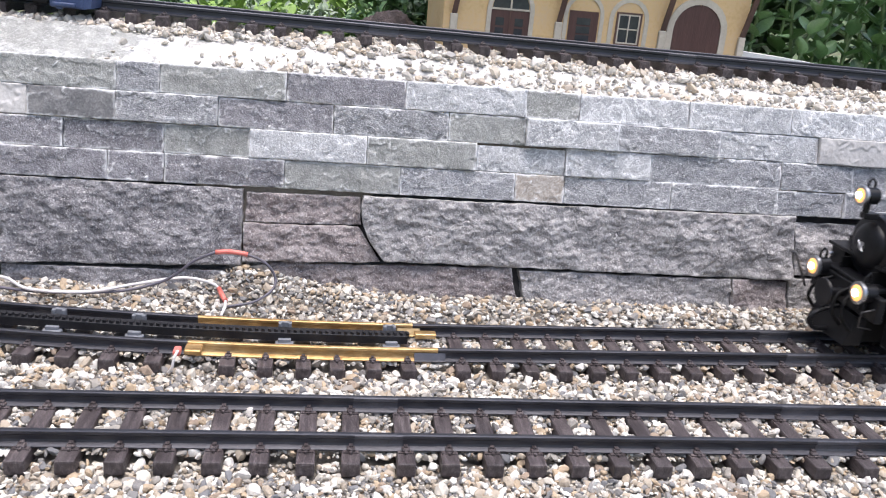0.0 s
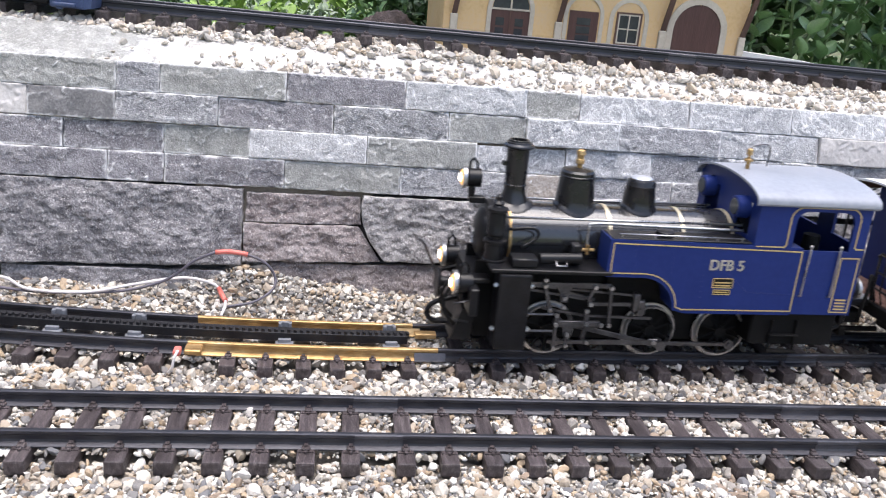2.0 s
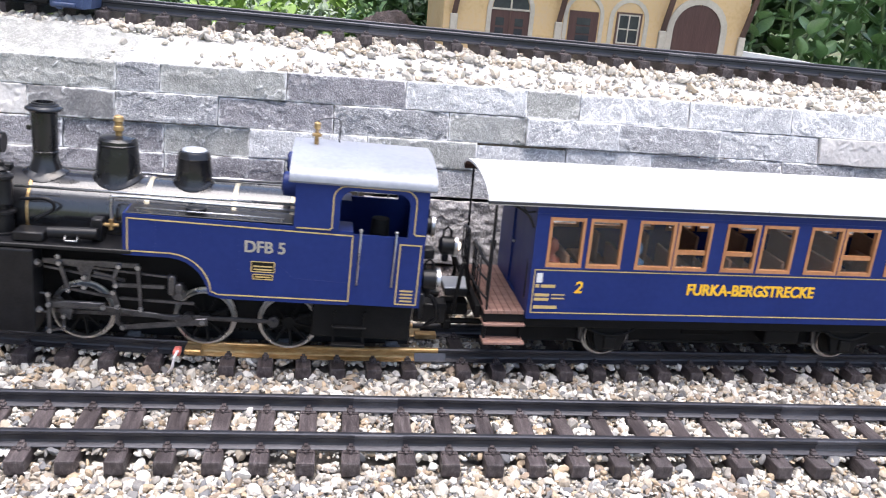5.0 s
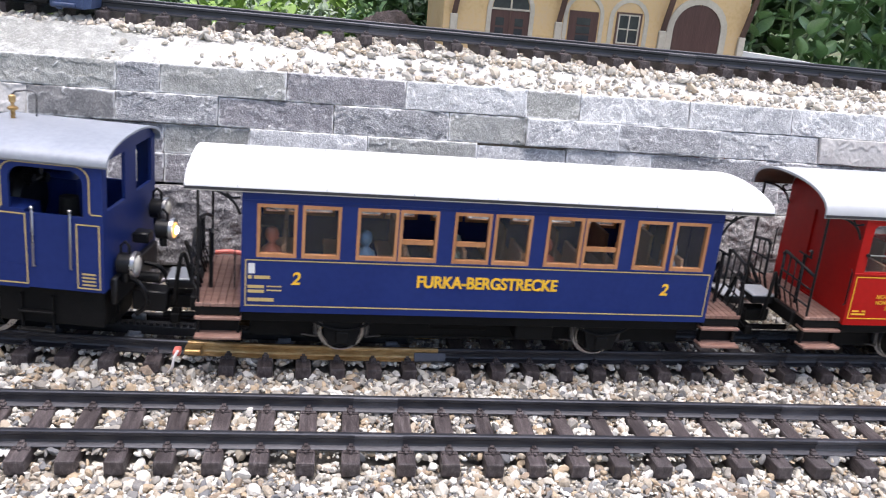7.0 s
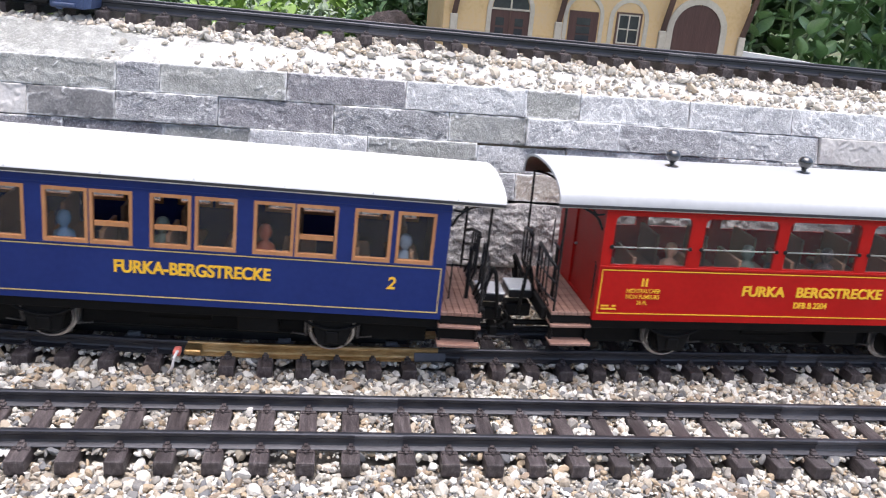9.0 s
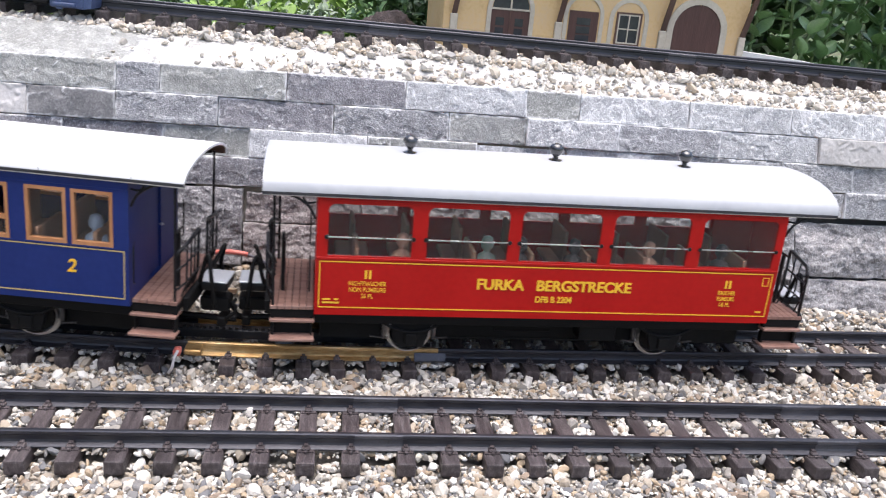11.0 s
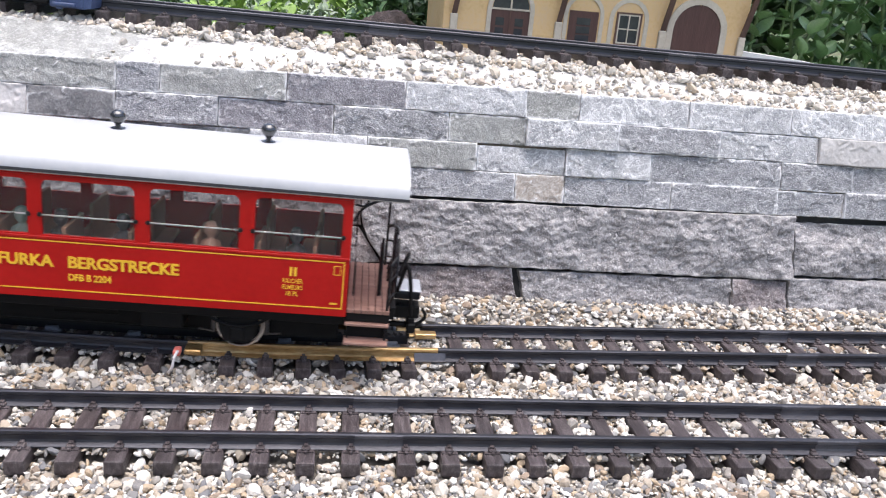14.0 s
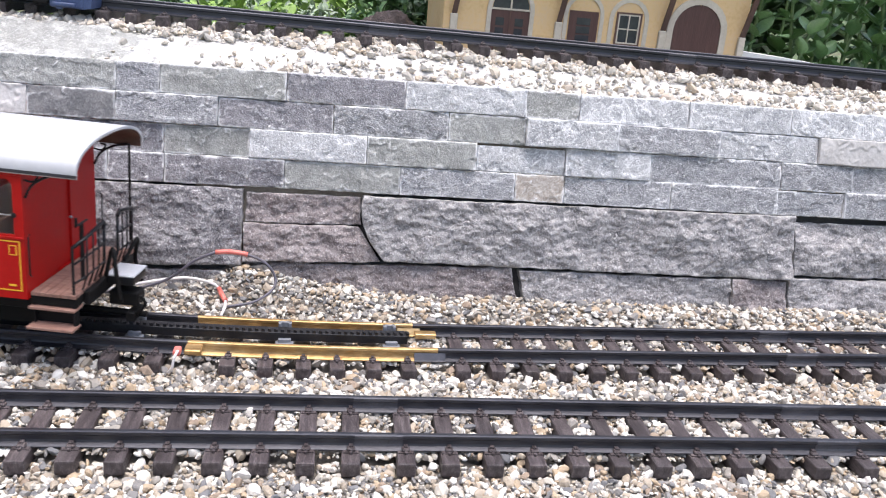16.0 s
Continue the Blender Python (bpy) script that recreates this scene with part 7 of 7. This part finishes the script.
# ---------------------------------------------------------------- plants, stones, second train
def leaves_mesh(pts, dirs, ups, sizes, wide, mat):
    """Folded pointed leaves in one mesh."""
    n = len(pts)
    d = dirs / np.linalg.norm(dirs, axis=1, keepdims=True)
    s = np.cross(d, ups)
    s /= np.linalg.norm(s, axis=1, keepdims=True) + 1e-9
    u = np.cross(s, d)
    shape = [(0, 0, 0), (0.35, 0.9, 0.10), (0.75, 0.75, 0.06), (1.0, 0, -0.12), (0.75, -0.75, 0.06), (0.35, -0.9, 0.10), (0.5, 0, -0.02)]
    V = np.stack([pts + sizes[:, None] * (d * a + s * (b * wide * 0.5) + u * c) for a, b, c in shape], 1)
    tri = np.array([(0, 6, 1), (1, 6, 2), (2, 6, 3), (3, 6, 4), (4, 6, 5), (5, 6, 0)])
    F = (tri[None] + (np.arange(n) * 7)[:, None, None]).reshape(-1, 3)
    me = bpy.data.meshes.new("leaves")
    me.from_pydata(V.reshape(-1, 3).tolist(), [], F.tolist())
    me.polygons.foreach_set("use_smooth", [True] * len(F))
    me.materials.append(mat)
    return me


def shrub(x, y, z, w, h, n, size, mat, label, wide=0.5, name="shrub"):
    ob = thing(name, label, "shrub", pose(x, y, z), group="garden plants behind the track")
    bm = bm_of()
    tips = []
    for k in range(9):
        a = RNG.uniform(0, math.tau)
        tip = Vector((math.cos(a) * w * RNG.uniform(0.2, 0.9), math.sin(a) * w * RNG.uniform(0.2, 0.9), h * RNG.uniform(0.6, 1.0)))
        pipe(bm, curve_pts([(0, 0, 0), tip * 0.5 + Vector((0, 0, h * 0.12)), tip], 4), 0.0016, 5)
        tips.append(tip)
    part("stem", fix(bm), M["stem"], ob)
    tp = np.array([t[:] for t in tips])
    pick = RNG.integers(0, len(tp), n)
    along = RNG.uniform(0.25, 1.05, n)[:, None]
    pts = tp[pick] * along + RNG.normal(0, 1, (n, 3)) * np.array([w * 0.26, w * 0.26, h * 0.13])
    pts[:, 2] = np.abs(pts[:, 2])
    dirs = RNG.normal(0, 1, (n, 3)) + pts * np.array([1, 1, 0.2]) / max(w, 1e-3) + np.array([0, -0.3, 0.3])
    ups = RNG.normal(0, 0.4, (n, 3)) + np.array([0, -0.2, 1])
    part("crown", leaves_mesh(pts, dirs, ups, size * RNG.uniform(0.6, 1.3, n), wide, mat), None, ob)
    return ob


def sedum_leaf():
    """A thick rounded fleshy leaf along +x, 1 long."""
    bm = bm_of()
    rows = []
    for i in range(7):
        t = i / 6
        w = 0.39 * math.sin(math.pi * min(1, t * 0.93 + 0.05)) ** 0.8
        lift = -0.10 * t * t
        rows.append([bm.verts.new((t, s * w, lift + 0.07 * abs(s) ** 1.5 + dz)) for s, dz in ((-1, 0), (-0.5, 0), (0, -0.012), (0.5, 0), (1, 0), (0.5, -0.035), (0, -0.05), (-0.5, -0.035))])
    for a, b in zip(rows, rows[1:]):
        for k in range(8):
            bm.faces.new((a[k], a[(k + 1) % 8], b[(k + 1) % 8], b[k]))
    bm.faces.new(rows[0]), bm.faces.new(rows[-1][::-1])
    return mesh_of(auto(fix(bm), 60), M["leaf"])


def build_garden():
    leaf = sedum_leaf()
    young = leaf.copy()
    young.materials.clear()
    young.materials.append(M["leaf_young"])
    rnd = random.Random(11)
    for k in range(26):
        x = 0.50 + 0.34 * (k % 13) / 12 + rnd.uniform(-0.015, 0.015)
        y = (0.60 if k < 13 else 0.72) + rnd.uniform(-0.02, 0.03)
        plant = thing("sedum_plant", "fleshy green sedum stem with rounded leaf pairs", "plant", pose(x, y, 0.165, rnd.uniform(-8, 8), rnd.uniform(-12, 12), 0), group="sedum plants behind the track")
        H = rnd.uniform(0.16, 0.22)
        part("stem", fix(pipe(bm_of(), curve_pts([(0, 0, 0), (rnd.uniform(-0.006, 0.006), 0, H * 0.5), (0, 0, H)], 5), 0.0022, 6)), M["stem"], plant)
        turn = rnd.uniform(0, 360)
        n = 8
        for i in range(n):
            z = H * (0.12 + 0.86 * i / (n - 1))
            size = 0.033 * (1 - 0.45 * (i / (n - 1)) ** 2) * rnd.uniform(0.8, 1.15)
            for q in (0, 180):
                ob = new("leaf", young if (i == n - 1 and rnd.random() < 0.7) else leaf)
                ob.parent = plant
                ob.matrix_basis = pose(0, 0, z, 0, -rnd.uniform(12, 60), turn + q + rnd.uniform(-12, 12)) @ Matrix.Diagonal((size, size, size, 1))
            turn += 90 + rnd.uniform(-15, 15)
    for x, y, w, h, n, size, mat, lab in (
            (0.66, 0.92, 0.20, 0.24, 900, 0.045, "leaf_dark", "dark green leafy shrub behind the sedum"),
            (0.95, 0.85, 0.18, 0.22, 700, 0.045, "leaf_dark", "dark green leafy shrub behind the sedum"),
            (0.13, 0.80, 0.09, 0.13, 700, 0.024, "leaf_dark", "dense dark green bush beside the station"),
            (0.20, 1.10, 0.16, 0.20, 700, 0.030, "leaf_dark", "dense dark green bush beside the station"),
            (0.00, 0.86, 0.07, 0.085, 420, 0.022, "leaf_young", "bright yellow-green ground cover plant"),
            (-0.06, 0.74, 0.06, 0.070, 500, 0.016, "leaf_silver", "silvery grey-green fine-leaved bush"),
            (-0.12, 0.72, 0.06, 0.060, 420, 0.020, "leaf_young", "bright yellow-green ground cover plant"),
            (-0.17, 0.82, 0.08, 0.070, 480, 0.018, "leaf_silver", "silvery grey-green fine-leaved bush"),
            (-0.24, 0.74, 0.07, 0.060, 420, 0.020, "leaf", "low green leafy ground cover"),
            (-0.33, 0.78, 0.08, 0.060, 420, 0.020, "leaf_young", "bright yellow-green ground cover plant"),
            (0.06, 0.72, 0.05, 0.070, 420, 0.017, "leaf", "low green leafy ground cover"),
            (0.09, 0.98, 0.10, 0.100, 500, 0.026, "leaf", "low green leafy ground cover"),
            (-0.10, 1.15, 0.16, 0.100, 600, 0.030, "leaf", "low green leafy ground cover"),
            (-0.35, 1.15, 0.18, 0.090, 600, 0.030, "leaf_dark", "dark low ground cover"),
            (0.45, 1.00, 0.16, 0.22, 500, 0.040, "leaf_dark", "dark green leafy shrub behind the station")):
        shrub(x, y, ground_back(y) - 0.004, w, h, n, size, M[mat], lab)
    # stones
    for nm, lab, x, y, z, sx, sy, sz, mat, seed in (("lava_rock", "dark brown porous lava rock beside the track", 0.064, 0.560, 0.186, 0.040, 0.028, 0.043, "lava", 3.0),
                                                    ("garden_stone", "smooth grey garden stone among plants", 0.000, 0.96, 0.140, 0.036, 0.030, 0.085, "grey_stone", 9.0)):
        bm = bm_of()
        bmesh.ops.create_icosphere(bm, subdivisions=5, radius=1.0)
        for v in bm.verts:
            n = v.co.normalized()
            d = 1 + 0.22 * noise.fractal(n * 1.4 + Vector((seed, 0, 0)), 1, 2, 3) + 0.07 * noise.noise(n * 9 + Vector((seed, 1, 2)))
            v.co = Vector((n.x * sx, n.y * sy, n.z * sz)) * d
        me = mesh_of(bm, M[mat], True)
        ob = tagged(new(nm, me), lab, "rock")
        ob.matrix_basis = pose(x, y, z)


def build_parked_train():
    y0 = upper_line(-0.3).y + TIE_OUT + GAUGE / 2
    zr = upper_line(-0.3).z + 0.0101
    t = thing("railcar", "faded blue model railcar standing on the upper track", "railway vehicle", pose(-0.4080, y0, zr, 0, 0.65, -0.9))
    part("body", fix(box(bm_of(), -0.200, 0.190, -0.052, 0.052, 0.030, 0.150, 0.004, 2)), M["blue_light"], t)
    part("roof", fix(box(bm_of(), -0.205, 0.195, -0.048, 0.048, 0.1502, 0.162, 0.005, 2)), M["roof_grey"], t, "grey roof")
    part("skirt", fix(box(bm_of(), 0.152, 0.182, -0.058, -0.048, -0.0080, 0.0290, 0.003, 3)), M["blue_light"], t, "faded blue front skirt")
    part("front_step", fix(box(bm_of(), 0.156, 0.176, -0.064, -0.058, -0.0060, -0.0030, 0.0006)), M["blue_light"], t)
    part("skirt_rib", fix(box(bm_of(), 0.158, 0.164, -0.0595, -0.058, -0.0090, 0.0200, 0.0006)), M["blue_light"], t)
    part("sand_box", fix(box(bm_of(), 0.120, 0.136, -0.062, -0.050, 0.0010, 0.0140, 0.0040, 3)), M["blue_light"], t)
    part("brake_hanger", fix(box(bm_of(), 0.136, 0.150, -0.054, -0.046, -0.0060, 0.0140, 0.0010)), M["under"], t)
    part("snow_blade", fix(prism(bm_of(), [(0.178, -0.0085), (0.188, -0.0070), (0.190, 0.0100), (0.184, 0.0180)], -0.056, 0.050)), M["blue_light"], t)
    part("bogie", fix(box(bm_of(), 0.060, 0.138, -0.044, 0.044, 0.006, 0.0285, 0.002)), M["under"], t)
    for x in (0.080, 0.118):
        part("axle_box", fix(box(bm_of(), x - 0.008, x + 0.008, -0.052, -0.044, 0.010, 0.022, 0.002, 2)), M["blue_light"], t)
        for s in (-1, 1):
            part("wheel", auto(fix(lathe(bm_of(), [(0.0150, -0.002), (0.0150, 0.002)], (x, s * 0.0265, 0.0150), "Y", 24))), M["under"], t)
    part("bogie", fix(box(bm_of(), -0.150, -0.070, -0.044, 0.044, 0.000, 0.0285, 0.002)), M["under"], t)
    part("coupler", fix(pipe(bm_of(), curve_pts([(0.188, 0, 0.018), (0.205, 0, 0.014), (0.212, 0, 0.018), (0.206, 0, 0.024)], 5), 0.0025, 7)), M["under"], t)
    for s in (-1, 1):
        part("headlight", auto(fix(lathe(bm_of(), [(0.006, 0.0), (0.006, 0.002), (0.002, 0.003)], (0.190, s * 0.035, 0.050), "X", 16))), M["lens"], t)


def build_cables():
    c = thing("feeder_cable", "white connection cable with red sleeves lying on gravel", "cable")
    part("wire", fix(pipe(bm_of(), curve_pts([(-0.330, 0.262, -0.006), (-0.275, 0.254, -0.004), (-0.245, 0.233, -0.006), (-0.199, 0.228, -0.005), (-0.166, 0.245, -0.004), (-0.136, 0.258, -0.002), (-0.117, 0.262, -0.002), (-0.098, 0.254, -0.003), (-0.089, 0.243, -0.004)], 8), 0.0014, 8)), M["cable_white"], c)
    part("sleeve", fix(pipe(bm_of(), [(-0.0905, 0.2450, -0.004), (-0.0870, 0.236, -0.006), (-0.0825, 0.224, -0.007)], 0.0022, 8)), M["sleeve"], c, "red heat-shrink sleeve")
    part("wire", fix(pipe(bm_of(), [(-0.0822, 0.2235, -0.007), (-0.0815, 0.2130, -0.008), (-0.0830, 0.2000, -0.011)], 0.0013, 8)), M["cable_white"], c)
    g = thing("feeder_cable", "dark grey cable loop with red sleeve above gravel", "cable")
    part("wire", fix(pipe(bm_of(), curve_pts([(-0.330, 0.258, -0.008), (-0.245, 0.236, -0.009), (-0.180, 0.238, -0.008), (-0.145, 0.245, -0.002), (-0.128, 0.245, 0.007), (-0.111, 0.245, 0.021), (-0.092, 0.245, 0.030)], 8), 0.0013, 8)), M["cable_grey"], g)
    part("sleeve", fix(pipe(bm_of(), curve_pts([(-0.0935, 0.245, 0.0295), (-0.080, 0.245, 0.0305), (-0.066, 0.245, 0.0288)], 4), 0.0021, 8)), M["sleeve"], g, "red heat-shrink sleeve")
    part("wire", fix(pipe(bm_of(), curve_pts([(-0.067, 0.245, 0.029), (-0.051, 0.244, 0.022), (-0.042, 0.243, 0.009), (-0.044, 0.236, 0.000), (-0.058, 0.222, -0.006), (-0.080, 0.216, -0.009)], 8), 0.0012, 8)), M["cable_grey"], g)
    t = thing("track_clamp", "white wire with pink clamp at the brass rail", "cable clamp")
    part("wire", fix(pipe(bm_of(), curve_pts([(-0.108, 0.106, -0.016), (-0.105, 0.104, -0.010), (-0.1040, 0.105, -0.004), (-0.102, 0.110, 0.000)], 6), 0.0011, 8)), M["cable_white"], t)
    part("clamp_body", fix(box(bm_of(), -0.1058, -0.1002, 0.1085, 0.1180, -0.0045, 0.0005, 0.0020, 3)), M["sleeve"], t, "pinkish red plastic clamp")
    part("clamp_screw", fix(box(bm_of(), -0.0995, -0.0870, 0.1180, 0.1300, -0.0075, -0.0035, 0.0008)), M["brass"], t, "brass clamp jaw")


build_station()
build_garden()
build_parked_train()
build_cables()


# ---------------------------------------------------------------- the train's way
TRAIN = [(0, 1.0165), (0.35, 0.9580), (0.7, 0.8979), (1, 0.8462), (1.5, 0.7603), (2, 0.6788), (2.5, 0.6081), (3, 0.5448), (3.5, 0.4865), (4, 0.4324), (4.2, 0.4127), (5, 0.3297), (5.7, 0.2563), (6.3, 0.1930), (6.5, 0.1714), (7, 0.1188), (7.5, 0.0667), (8, 0.0142), (8.5, -0.0370), (9, -0.0905), (9.2, -0.1110), (9.9, -0.1846), (10.6, -0.2586), (11.3, -0.3330), (11.5, -0.3547), (12, -0.4074), (12.5, -0.4618), (13, -0.5172), (13.5, -0.5744), (14, -0.6301), (14.5, -0.6843), (15, -0.7355), (15.5, -0.7868), (16, -0.8385)]
STEPS = [0.1 * k for k in range(161)]
WAY_T, WAY_S = np.array([t for t, _ in TRAIN]), np.array([s for _, s in TRAIN])
SLOPE = np.gradient(WAY_S, WAY_T)


def train_at(t):
    """Where the train is at t, gliding smoothly between the known moments."""
    i = int(np.clip(np.searchsorted(WAY_T, t) - 1, 0, len(WAY_T) - 2))
    h = WAY_T[i + 1] - WAY_T[i]
    u = (t - WAY_T[i]) / h
    a, b, c, d = 2 * u ** 3 - 3 * u * u + 1, u ** 3 - 2 * u * u + u, -2 * u ** 3 + 3 * u * u, u ** 3 - u * u
    return float(a * WAY_S[i] + b * h * SLOPE[i] + c * WAY_S[i + 1] + d * h * SLOPE[i + 1])


def riding(s, half):
    """Pose of a vehicle whose two outer axles stand on the track at s - half and s + half."""
    a, b = on_track(s - half), on_track(s + half)
    x = (b - a).normalized()
    y = Vector((0, 0, 1)).cross(x).normalized()
    z = x.cross(y)
    m = Matrix((x, y, z)).transposed().to_4x4()
    m.translation = (a + b) / 2
    return m


def motions():
    halves = {}
    for ob, off, half, axles in VEHICLES:
        halves[off] = half
        walk(ob, [(t, riding(train_at(t) + off, half)) for t in STEPS[::2]])
        for wheels, x, r in axles:
            walk(wheels, [(t, pose(x, 0, r, 0, math.degrees((train_at(t) - 0.4324) / r), 0)) for t in STEPS])
    for ob, off, place in DOLLS:
        walk(ob, [(t, riding(train_at(t) + off, halves[off]) @ place) for t in STEPS[::2]])
    crank, r, phase = 0.0110, 0.0212, 0.30
    for ob, kind, side in RODS:
        rows = []
        for t in STEPS:
            a = (train_at(t) - 0.4324) / r + phase + (0 if side < 0 else math.pi / 2)
            px, pz = -crank * math.sin(a), r - crank * math.cos(a)
            if kind == "couple":
                rows.append((t, pose(px, 0, pz)))
            elif kind in ("eccentric", "swing"):
                # the return crank stands a quarter turn behind the crank pin
                ex, ez = 0.0070 - 0.0040 * math.cos(a), r + 0.0040 * math.sin(a)
                drop = math.degrees(math.asin((ez - 0.0183) / 0.0552))
                lever = math.degrees((ex - 0.0552 + 0.0445) / 0.0257)
                rows.append((t, pose(ex, 0, ez, 0, -drop, 0) if kind == "eccentric" else pose(-0.0538, 0, 0.0440, 0, -lever, 0)))
            else:
                zc = 0.0318
                xc = 0.0070 + px - math.sqrt(0.0900 ** 2 - (zc - pz) ** 2)
                tilt = math.degrees(math.atan2(zc - pz, 0.0070 + px - xc))
                rows.append((t, pose(xc, 0, zc, 0, tilt if kind == "main" else 0, 0)))
        walk(ob, rows)


motions()
